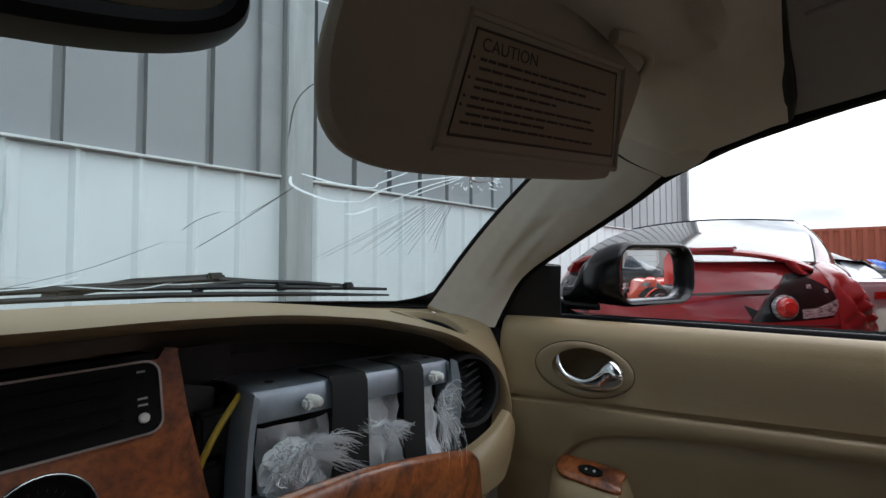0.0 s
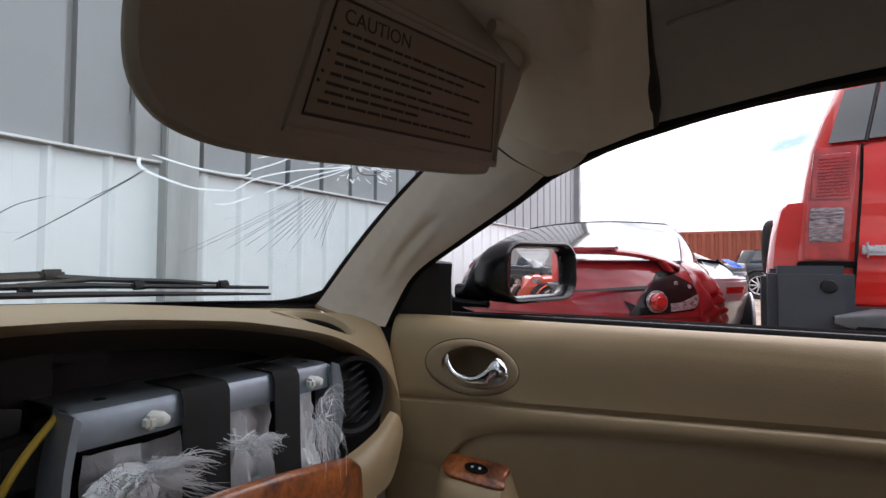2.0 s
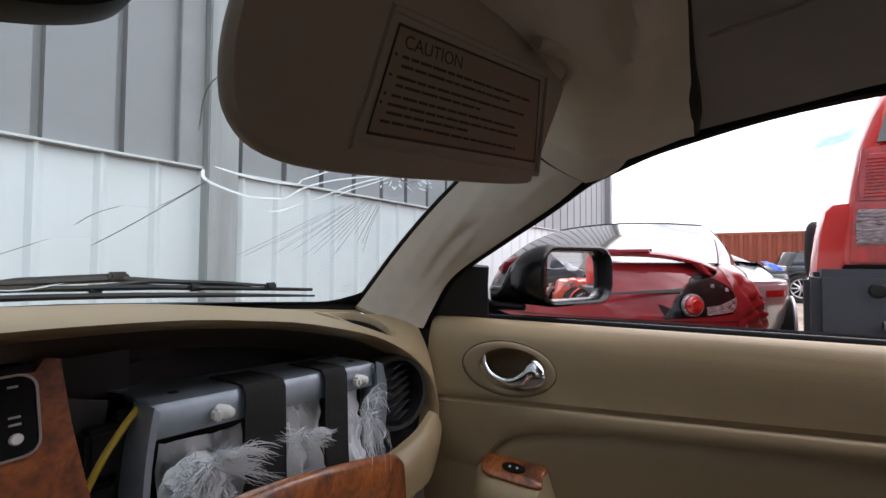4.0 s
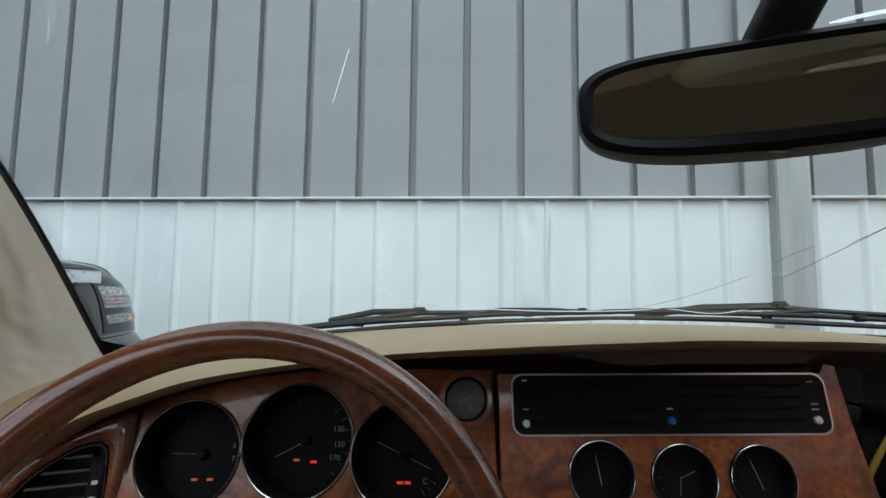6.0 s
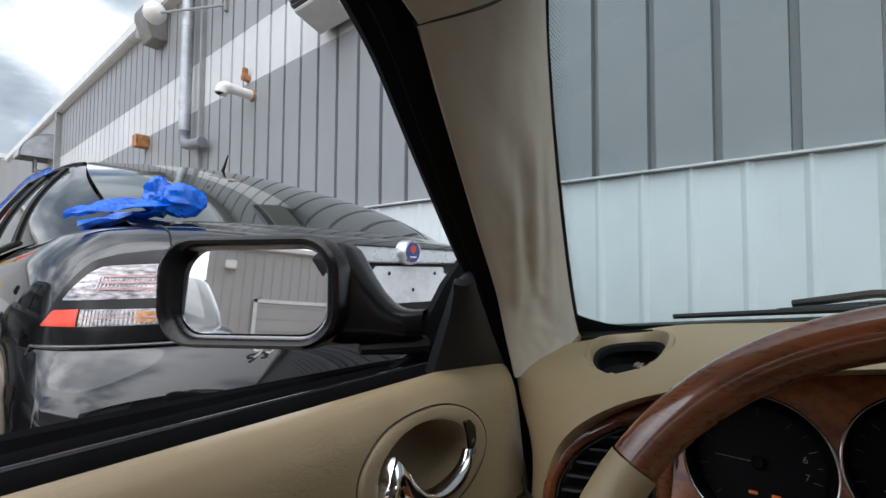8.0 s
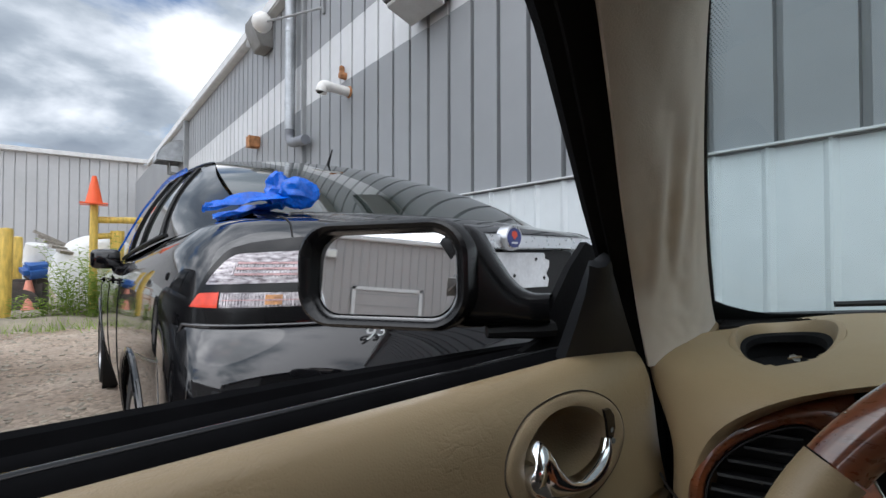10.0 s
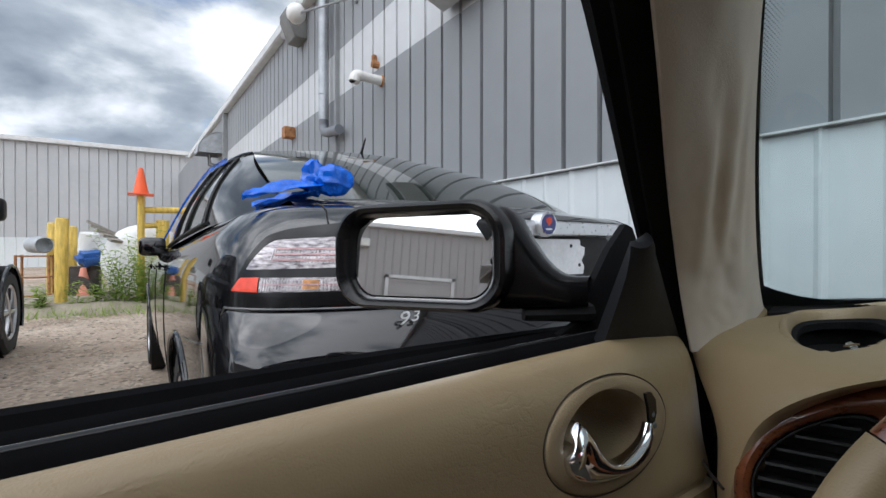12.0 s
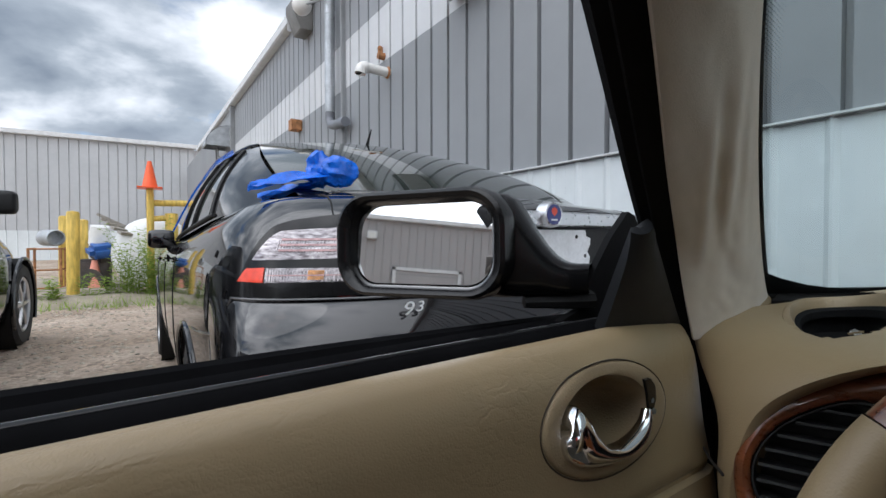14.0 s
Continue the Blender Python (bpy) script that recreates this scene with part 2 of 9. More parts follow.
# ---- materials ----
def mat(name, col, rough=0.5, metal=0.0, vary=0.12, vscale=6.0, grain=0.0, gscale=300.0, bump=0.0, bscale=40.0, rvary=0.1, coat=0.0, kind="noise", spec=0.5, col2=None, glow=0.0, stretch=None, island=0.0, crease=0.0):
    """A painted, woven or moulded surface: colour with large and fine variation, uneven gloss and a fine relief."""
    m = bpy.data.materials.new(name)
    m.use_nodes = True
    nt = m.node_tree
    N, L = nt.nodes, nt.links
    b = N["Principled BSDF"]
    b.inputs["Roughness"].default_value, b.inputs["Metallic"].default_value = rough, metal
    b.inputs["Specular IOR Level"].default_value = spec
    b.inputs["Coat Weight"].default_value, b.inputs["Coat Roughness"].default_value = coat, 0.04
    co = N.new("ShaderNodeTexCoord")
    src = co.outputs["Object"]
    if stretch:
        mp = N.new("ShaderNodeMapping")
        mp.inputs["Scale"].default_value = stretch
        L.new(src, mp.inputs["Vector"])
        src = mp.outputs[0]
    n1 = N.new("ShaderNodeTexNoise")
    n1.inputs["Scale"].default_value, n1.inputs["Detail"].default_value = vscale, 5
    L.new(src, n1.inputs["Vector"])
    n2 = N.new("ShaderNodeTexNoise")
    n2.inputs["Scale"].default_value, n2.inputs["Detail"].default_value = vscale * 9, 3
    L.new(src, n2.inputs["Vector"])
    add = N.new("ShaderNodeMath")
    add.operation = "MULTIPLY_ADD"
    add.inputs[1].default_value = 0.35
    L.new(n2.outputs["Fac"], add.inputs[0])
    L.new(n1.outputs["Fac"], add.inputs[2])
    ramp = N.new("ShaderNodeValToRGB")
    c2 = col2 or tuple(c * (1 - vary) for c in col)
    c1 = col if col2 else tuple(min(1, c * (1 + vary)) for c in col)
    ramp.color_ramp.elements[0].position, ramp.color_ramp.elements[0].color = 0.5, (*c2, 1)
    ramp.color_ramp.elements[1].position, ramp.color_ramp.elements[1].color = 0.85, (*c1, 1)
    L.new(add.outputs[0], ramp.inputs["Fac"])
    base = ramp.outputs["Color"]
    if island:
        info = N.new("ShaderNodeObjectInfo")
        mul = N.new("ShaderNodeMapRange")
        mul.inputs["To Min"].default_value, mul.inputs["To Max"].default_value = 1 - island, 1 + island
        L.new(info.outputs["Random"], mul.inputs["Value"])
        sc = N.new("ShaderNodeVectorMath")
        sc.operation = "SCALE"
        L.new(base, sc.inputs[0])
        L.new(mul.outputs[0], sc.inputs["Scale"])
        base = sc.outputs[0]
    L.new(base, b.inputs["Base Color"])
    rr = N.new("ShaderNodeMapRange")
    rr.inputs["To Min"].default_value, rr.inputs["To Max"].default_value = max(0.02, rough * (1 - rvary)), min(1, rough * (1 + rvary))
    L.new(n2.outputs["Fac"], rr.inputs["Value"])
    L.new(rr.outputs[0], b.inputs["Roughness"])
    if grain or bump:
        h = None
        if kind == "leather":
            t = N.new("ShaderNodeTexVoronoi")
            t.feature = "DISTANCE_TO_EDGE"
            t.inputs["Scale"].default_value = gscale
            h = t.outputs["Distance"]
        elif kind == "weave":
            t = N.new("ShaderNodeTexWave")
            t.inputs["Scale"].default_value, t.inputs["Distortion"].default_value = gscale, 1.5
            h = t.outputs["Fac"]
        else:
            t = N.new("ShaderNodeTexNoise")
            t.inputs["Scale"].default_value, t.inputs["Detail"].default_value = gscale, 4
            h = t.outputs["Fac"]
        L.new(src, t.inputs["Vector"])
        b1 = N.new("ShaderNodeBump")
        b1.inputs["Strength"].default_value, b1.inputs["Distance"].default_value = grain, 0.0012
        L.new(h, b1.inputs["Height"])
        t2 = N.new("ShaderNodeTexNoise")
        t2.inputs["Scale"].default_value, t2.inputs["Detail"].default_value = bscale, 3
        L.new(src, t2.inputs["Vector"])
        if crease:
            # wrinkles: warped cells that show in patches
            wp = N.new("ShaderNodeTexNoise")
            wp.inputs["Scale"].default_value, wp.inputs["Detail"].default_value = 45, 3
            L.new(src, wp.inputs["Vector"])
            wv = N.new("ShaderNodeVectorMath")
            wv.operation = "MULTIPLY_ADD"
            wv.inputs[1].default_value = (0.018, 0.018, 0.018)
            L.new(wp.outputs["Color"], wv.inputs[0])
            L.new(src, wv.inputs[2])
            cs = N.new("ShaderNodeMapping")
            cs.inputs["Scale"].default_value = (1, 0.45, 1.3)
            L.new(wv.outputs[0], cs.inputs["Vector"])
            vc = N.new("ShaderNodeTexVoronoi")
            vc.feature = "DISTANCE_TO_EDGE"
            vc.inputs["Scale"].default_value = 105
            L.new(cs.outputs[0], vc.inputs["Vector"])
            ln = N.new("ShaderNodeMapRange")
            ln.inputs["From Max"].default_value = 0.16
            L.new(vc.outputs["Distance"], ln.inputs["Value"])
            ms = N.new("ShaderNodeTexNoise")
            ms.inputs["Scale"].default_value = 6.5
            L.new(src, ms.inputs["Vector"])
            mr = N.new("ShaderNodeMapRange")
            mr.inputs["From Min"].default_value, mr.inputs["From Max"].default_value, mr.inputs["To Max"].default_value = 0.42, 0.62, crease
            L.new(ms.outputs["Fac"], mr.inputs["Value"])
            b0 = N.new("ShaderNodeBump")
            b0.inputs["Distance"].default_value = 0.0015
            L.new(mr.outputs[0], b0.inputs["Strength"])
            L.new(ln.outputs[0], b0.inputs["Height"])
            L.new(b0.outputs[0], b1.inputs["Normal"])
        b2 = N.new("ShaderNodeBump")
        b2.inputs["Strength"].default_value, b2.inputs["Distance"].default_value = bump, 0.006
        L.new(t2.outputs["Fac"], b2.inputs["Height"])
        L.new(b1.outputs[0], b2.inputs["Normal"])
        L.new(b2.outputs[0], b.inputs["Normal"])
    if glow:
        b.inputs["Emission Color"].default_value, b.inputs["Emission Strength"].default_value = (*col, 1), glow
    return m


def burl(name):
    """Polished burr walnut."""
    m = bpy.data.materials.new(name)
    m.use_nodes = True
    N, L = m.node_tree.nodes, m.node_tree.links
    b = N["Principled BSDF"]
    b.inputs["Roughness"].default_value, b.inputs["Coat Weight"].default_value, b.inputs["Coat Roughness"].default_value = 0.35, 0.6, 0.05
    co = N.new("ShaderNodeTexCoord")
    n = N.new("ShaderNodeTexNoise")
    n.inputs["Scale"].default_value, n.inputs["Detail"].default_value, n.inputs["Distortion"].default_value = 22, 8, 1.6
    L.new(co.outputs["Object"], n.inputs["Vector"])
    r = N.new("ShaderNodeValToRGB")
    e = r.color_ramp.elements
    e[0].position, e[0].color = 0.28, (0.050, 0.013, 0.004, 1)
    e[1].position, e[1].color = 0.72, (0.40, 0.118, 0.024, 1)
    k = e.new(0.46)
    k.color = (0.225, 0.058, 0.012, 1)
    L.new(n.outputs["Fac"], r.inputs["Fac"])
    n2 = N.new("ShaderNodeTexNoise")
    n2.inputs["Scale"].default_value, n2.inputs["Detail"].default_value = 160, 3
    L.new(co.outputs["Object"], n2.inputs["Vector"])
    r2 = N.new("ShaderNodeValToRGB")
    r2.color_ramp.elements[0].position, r2.color_ramp.elements[0].color = 0.35, (0.55, 0.5, 0.45, 1)
    r2.color_ramp.elements[1].position, r2.color_ramp.elements[1].color = 0.55, (1, 1, 1, 1)
    L.new(n2.outputs["Fac"], r2.inputs["Fac"])
    mx = N.new("ShaderNodeMix")
    mx.data_type, mx.blend_type = "RGBA", "MULTIPLY"
    mx.inputs[0].default_value = 0.8
    L.new(r.outputs["Color"], mx.inputs[6])
    L.new(r2.outputs["Color"], mx.inputs[7])
    L.new(mx.outputs[2], b.inputs["Base Color"])
    return m


def glass(name, tint=(1, 1, 1), rough=0.0, mixed=0.0):
    """Thin clear pane: see-through with a mirror gloss that grows towards grazing."""
    m = bpy.data.materials.new(name)
    m.use_nodes = True
    N, L = m.node_tree.nodes, m.node_tree.links
    N.remove(N["Principled BSDF"])
    t, g, f, x = N.new("ShaderNodeBsdfTransparent"), N.new("ShaderNodeBsdfGlossy"), N.new("ShaderNodeFresnel"), N.new("ShaderNodeMixShader")
    t.inputs["Color"].default_value = (*tint, 1)
    g.inputs["Roughness"].default_value = rough
    f.inputs["IOR"].default_value = 1.45
    L.new(f.outputs[0], x.inputs[0])
    L.new(t.outputs[0], x.inputs[1])
    L.new(g.outputs[0], x.inputs[2])
    L.new(x.outputs[0], N["Material Output"].inputs["Surface"])
    return m


LEATHER = mat("tan_leather", (0.305, 0.226, 0.127), 0.43, vary=0.07, vscale=3, grain=0.22, gscale=480, bump=0.12, bscale=14, kind="leather", crease=0.03)
LEATHER_WORN = mat("creased_tan_leather", (0.305, 0.226, 0.127), 0.43, vary=0.07, vscale=3, grain=0.22, gscale=480, bump=0.12, bscale=14, kind="leather", crease=0.18)
LEATHER_D = mat("tan_leather_soft", (0.285, 0.210, 0.122), 0.5, vary=0.08, vscale=5, grain=0.3, gscale=380, bump=0.25, bscale=9, kind="leather")
CLOTH = mat("beige_headlining", (0.64, 0.585, 0.51), 0.95, vary=0.06, vscale=5, grain=0.35, gscale=900, bump=0.3, bscale=7, spec=0.1)
CANVAS = mat("dark_hood_lining", (0.31, 0.295, 0.285), 0.95, vary=0.08, grain=0.3, gscale=800, bump=0.3, bscale=8, spec=0.1)
VISOR = mat("beige_visor_vinyl", (0.335, 0.29, 0.235), 0.7, vary=0.06, grain=0.25, gscale=600, spec=0.2)
RUBBER = mat("black_rubber", (0.007, 0.007, 0.0075), 0.5, vary=0.2, grain=0.2, gscale=500, rvary=0.25, spec=0.28)
PLASTIC = mat("black_plastic", (0.012, 0.012, 0.0125), 0.5, vary=0.15, grain=0.25, gscale=900, spec=0.3)
CARPET = mat("dark_carpet", (0.13, 0.118, 0.10), 0.95, vary=0.15, grain=0.5, gscale=300, spec=0.1)
VENT_BLACK = mat("vent_black", (0.007, 0.007, 0.008), 0.45, vary=0.15, spec=0.12)
SEAL = mat("matt_black_seal", (0.0045, 0.0045, 0.005), 0.8, vary=0.25, vscale=30, grain=0.3, gscale=400, spec=0.12)
PLASTIC_G = mat("black_gloss_plastic", (0.007, 0.007, 0.0075), 0.16, vary=0.15, rvary=0.3, spec=0.3)
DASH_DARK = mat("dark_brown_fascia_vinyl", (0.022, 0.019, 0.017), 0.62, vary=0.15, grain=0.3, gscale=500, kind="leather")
WOOD = burl("burr_walnut")
RIMWOOD = mat("walnut_rim", (0.21, 0.060, 0.020), 0.28, vary=0.4, vscale=10, coat=0.9, stretch=(1, 4, 4), col2=(0.085, 0.026, 0.011))
CHROME = mat("chrome", (0.82, 0.82, 0.83), 0.07, 1.0, vary=0.03, rvary=0.4)
STEEL = mat("zinc_plated_steel", (0.29, 0.345, 0.39), 0.38, 0.75, vary=0.12, vscale=14, grain=0.1, gscale=150, rvary=0.3)
BRIGHT = mat("bright_bezel", (0.50, 0.49, 0.47), 0.22, 1.0)
DIAL = mat("dial_black", (0.008, 0.008, 0.009), 0.6, vary=0.1, spec=0.12)
MARK = mat("dial_marks", (0.42, 0.46, 0.44), 0.6)
MARK_F = mat("grey_figures", (0.24, 0.26, 0.25), 0.6)
MARK_D = mat("dim_dial_marks", (0.12, 0.13, 0.13), 0.6)
RED_LAMP = mat("red_telltale", (0.9, 0.03, 0.015), 0.5, glow=0.6)
AMBER_LAMP = mat("amber_telltale", (0.7, 0.17, 0.03), 0.5, glow=0.22)
WHITE_PL = mat("white_nylon", (0.72, 0.72, 0.68), 0.45, vary=0.06)
BLUE_PL = mat("blue_button", (0.02, 0.12, 0.5), 0.4)
FABRIC_W = mat("white_airbag_cloth", (0.80, 0.82, 0.84), 0.9, vary=0.06, vscale=20, grain=0.35, gscale=700, bump=0.5, bscale=30)
STRAP = mat("black_webbing", (0.007, 0.007, 0.0075), 0.75, vary=0.15, grain=0.4, gscale=700, kind="weave")
FIBRE = mat("torn_white_fibre", (0.74, 0.76, 0.78), 0.7, vary=0.05)
YELLOW_WIRE = mat("yellow_sleeve", (0.30, 0.20, 0.015), 0.5)
GLASS = glass("clear_glass", (0.662, 0.748, 0.750))


def leaf(name, dark, pale):
    """Thin green leaf that lets some light through."""
    m = bpy.data.materials.new(name)
    m.use_nodes = True
    N, L = m.node_tree.nodes, m.node_tree.links
    N.remove(N["Principled BSDF"])
    co, n, r = N.new("ShaderNodeTexCoord"), N.new("ShaderNodeTexNoise"), N.new("ShaderNodeValToRGB")
    n.inputs["Scale"].default_value, n.inputs["Detail"].default_value = 7, 4
    L.new(co.outputs["Object"], n.inputs["Vector"])
    r.color_ramp.elements[0].position, r.color_ramp.elements[0].color = 0.35, (*dark, 1)
    r.color_ramp.elements[1].position, r.color_ramp.elements[1].color = 0.65, (*pale, 1)
    L.new(n.outputs["Fac"], r.inputs["Fac"])
    d, t, x = N.new("ShaderNodeBsdfDiffuse"), N.new("ShaderNodeBsdfTranslucent"), N.new("ShaderNodeMixShader")
    for b in (d, t):
        L.new(r.outputs["Color"], b.inputs["Color"])
    x.inputs[0].default_value = 0.4
    L.new(d.outputs[0], x.inputs[1])
    L.new(t.outputs[0], x.inputs[2])
    L.new(x.outputs[0], N["Material Output"].inputs["Surface"])
    return m


def gravel(name):
    """Trodden gravel: pebbles of mixed tone in dusty soil, with damp and pale patches."""
    m = bpy.data.materials.new(name)
    m.use_nodes = True
    N, L = m.node_tree.nodes, m.node_tree.links
    b = N["Principled BSDF"]
    b.inputs["Roughness"].default_value, b.inputs["Specular IOR Level"].default_value = 0.95, 0.15
    co = N.new("ShaderNodeTexCoord")

    def noise_(scale, detail):
        t = N.new("ShaderNodeTexNoise")
        t.inputs["Scale"].default_value, t.inputs["Detail"].default_value = scale, detail
        L.new(co.outputs["Object"], t.inputs["Vector"])
        return t.outputs["Fac"]

    def ramp_(fac, p0, c0, p1, c1):
        r = N.new("ShaderNodeValToRGB")
        r.color_ramp.elements[0].position, r.color_ramp.elements[0].color = p0, (*c0, 1)
        r.color_ramp.elements[1].position, r.color_ramp.elements[1].color = p1, (*c1, 1)
        L.new(fac, r.inputs["Fac"])
        return r.outputs["Color"]

    soil = ramp_(noise_(0.9, 7), 0.35, (0.31, 0.245, 0.19), 0.65, (0.48, 0.40, 0.33))
    v = N.new("ShaderNodeTexVoronoi")
    v.inputs["Scale"].default_value = 34
    L.new(co.outputs["Object"], v.inputs["Vector"])
    sep = N.new("ShaderNodeSeparateColor")
    L.new(v.outputs["Color"], sep.inputs[0])
    peb = ramp_(sep.outputs[0], 0.0, (0.42, 0.42, 0.42), 1.0, (1.35, 1.3, 1.25))
    mx = N.new("ShaderNodeMix")
    mx.data_type, mx.blend_type = "RGBA", "MULTIPLY"
    msk = N.new("ShaderNodeMapRange")
    msk.inputs["From Min"].default_value, msk.inputs["From Max"].default_value = 0.40, 0.60
    msk.inputs["To Min"].default_value, msk.inputs["To Max"].default_value = 0.25, 0.9
    L.new(noise_(3.5, 5), msk.inputs["Value"])
    L.new(msk.outputs[0], mx.inputs[0])
    L.new(soil, mx.inputs[6])
    L.new(peb, mx.inputs[7])
    L.new(mx.outputs[2], b.inputs["Base Color"])
    b1, b2 = N.new("ShaderNodeBump"), N.new("ShaderNodeBump")
    b1.inputs["Strength"].default_value, b1.inputs["Distance"].default_value, b1.invert = 0.8, 0.012, True
    b2.inputs["Strength"].default_value, b2.inputs["Distance"].default_value = 0.7, 0.06
    L.new(v.outputs["Distance"], b1.inputs["Height"])
    L.new(noise_(2.2, 6), b2.inputs["Height"])
    L.new(b1.outputs[0], b2.inputs["Normal"])
    L.new(b2.outputs[0], b.inputs["Normal"])
    return m


def frosted(name, col):
    """White fractured glass that scatters the light from both of its sides."""
    m = bpy.data.materials.new(name)
    m.use_nodes = True
    N, L = m.node_tree.nodes, m.node_tree.links
    N.remove(N["Principled BSDF"])
    d, t, x = N.new("ShaderNodeBsdfGlossy"), N.new("ShaderNodeBsdfTranslucent"), N.new("ShaderNodeMixShader")
    d.inputs["Roughness"].default_value = 0.16
    n, r = N.new("ShaderNodeTexNoise"), N.new("ShaderNodeValToRGB")
    n.inputs["Scale"].default_value = 60
    r.color_ramp.elements[0].position, r.color_ramp.elements[0].color = 0.3, (*[c * 0.75 for c in col], 1)
    r.color_ramp.elements[1].position, r.color_ramp.elements[1].color = 0.6, (*col, 1)
    L.new(n.outputs["Fac"], r.inputs["Fac"])
    for b in (d, t):
        L.new(r.outputs["Color"], b.inputs["Color"])
    x.inputs[0].default_value = 0.86
    L.new(d.outputs[0], x.inputs[1])
    L.new(t.outputs[0], x.inputs[2])
    L.new(x.outputs[0], N["Material Output"].inputs["Surface"])
    return m


# two copies for cracks: glint and lack of light put into the colours
CRACK = frosted("glinting_glass_edge", (0.96, 0.98, 0.99))
CRACK_D = mat("unlit_crack_edge", (0.16, 0.18, 0.19), 0.4)
FRIT = mat("black_frit", (0.012, 0.012, 0.012), 0.4)
MIRROR = mat("mirror_silver", (0.86, 0.87, 0.88), 0.015, 1.0, vary=0.01, rvary=0.0)
MIRROR_D = mat("dimmed_mirror", (0.60, 0.59, 0.50), 0.03, 1.0, vary=0.01, rvary=0.0)
BLACKPAINT = mat("black_car_paint", (0.006, 0.006, 0.007), 0.5, vary=0.1, coat=1.0, rvary=0.1, spec=0.0)
BLACKPAINT.node_tree.nodes["Principled BSDF"].inputs["Coat IOR"].default_value = 1.72
# ---- yard: ground and the metal-clad hall (world frame: the hall's long wall runs along x) ----
GRAVEL = gravel("tan_gravel")
GREY_M = mat("grey_metal_cladding", (0.235, 0.245, 0.255), 0.5, vary=0.07, vscale=0.6, grain=0.05, gscale=30, bump=0.35, bscale=1.6, rvary=0.15)
GREY_L = mat("light_grey_cladding", (0.53, 0.54, 0.55), 0.5, vary=0.06, vscale=0.7, bump=0.3, bscale=1.6)
WHITE_M = mat("white_metal_cladding", (0.63, 0.67, 0.68), 0.45, vary=0.06, vscale=1.0, grain=0.05, gscale=30, bump=0.5, bscale=3.0)
TRIM_G = mat("grey_flashing", (0.25, 0.26, 0.265), 0.5, vary=0.08)
TRIM_W = mat("pale_flashing", (0.6, 0.61, 0.61), 0.5, vary=0.08)
STREAK = mat("grey_trim_post", (0.30, 0.315, 0.315), 0.5, vary=0.12, vscale=3, stretch=(6, 6, 0.6))

ARCH0 = mat("pipe_mouth_dark", (0.01, 0.01, 0.01), 0.9)
WY, SEAM, EAVE = 2.785, 1.525, 4.95
# the hall stands a little askew to the yard
HALL = pose(0.3, WY, 0, 0, 0, 2.1) @ pose(-0.3, -WY, 0)
gr = bmesh.new()
bmesh.ops.create_grid(gr, x_segments=2, y_segments=2, size=400)
solo("ground", gr, GRAVEL, "tan gravel yard", "ground", kind="structure")


def clad(x0, x1, z0, z1, y, pitch, phase, wide, high, flank=0.012, along="x", face=-1):
    """Ribbed sheet: flat pans with raised ribs, as one surface of outline points."""
    pts, x = [(x0, 0.0)], x0
    k = math.ceil((x0 - phase) / pitch)
    while phase + k * pitch < x1 - wide:
        c = phase + k * pitch
        if c - wide / 2 - flank > x0:
            pts += [(c - wide / 2 - flank, 0), (c - wide / 2, high), (c + wide / 2, high), (c + wide / 2 + flank, 0)]
        k += 1
    pts.append((x1, 0.0))
    if along == "x":
        return grid([[V((a, y + face * h, z)) for a, h in pts] for z in (z0, z1)])
    return grid([[V((y + face * h, a, z)) for a, h in pts] for z in (z0, z1)])


hall = thing("wall_front", (0, WY, 0), "grey ribbed metal hall wall with white lower cladding", "wall", HALL, kind="structure")
part("wall_core", box((-7.5, WY + 0.22, EAVE / 2), (33.0, 0.24, EAVE)), GREY_M, hall, smooth=False)
P_UP, P_LO = 0.3025, 0.2315
x = -24.0
xs = [0.234 - 0.0305 - 0.02 + P_UP * k * 3 - 0.15 for k in range(-22, 14)]
for a, b in zip(xs, xs[1:]):
    if b < -15.6 or a > 8.98:
        continue
    a, b = max(a, -15.6), min(b, 8.98)
    for z0, z1, m in ((SEAM, 3.15, GREY_M), (3.15, 3.81, GREY_L if a < -2.5 else GREY_M), (3.81, EAVE, GREY_M)):
        part("wall_sheet", clad(a, b - 0.0004, z0, z1, WY + 0.0, P_UP, 0.252, 0.034, -0.045, 0.004), m, hall, smooth=False)
for k in range(-23, 14):
    a, b = 0.088 - P_LO / 2 + P_LO * 3 * k, 0.088 - P_LO / 2 + P_LO * 3 * (k + 1)
    if a > 8.97:
        continue
    b = min(b, 8.98)
    part("wall_sheet", clad(a, b - 0.0004, 0.02, SEAM - 0.004, WY - 0.012, P_LO, 0.088, 0.012, 0.015, 0.022), WHITE_M, hall, "white ribbed lower sheet", smooth=False)
part("seam_flashing", box((-3.4, WY - 0.024, SEAM + 0.004), (24.7, 0.055, 0.012), 0.002), TRIM_W, hall)
part("seam_flashing", box((-3.4, WY - 0.016, SEAM - 0.006), (24.7, 0.02, 0.008)), TRIM_G, hall)
part("corner_post", box((1.318, WY - 0.045, EAVE / 2), (0.172, 0.10, EAVE), 0.006), STREAK, hall, "grey vertical trim post")
part("post_flange", box((1.168, WY - 0.02, (EAVE + SEAM) / 2), (0.125, 0.05, EAVE - SEAM), 0.004), TRIM_G, hall)
part("end_trim", box((9.04, WY + 0.05, EAVE / 2), (0.14, 0.30, EAVE), 0.01), TRIM_G, hall)
part("eave_trim", box((-7.5, WY - 0.05, EAVE + 0.105), (33.2, 0.20, 0.21), 0.02), TRIM_W, hall, "pale eaves gutter")
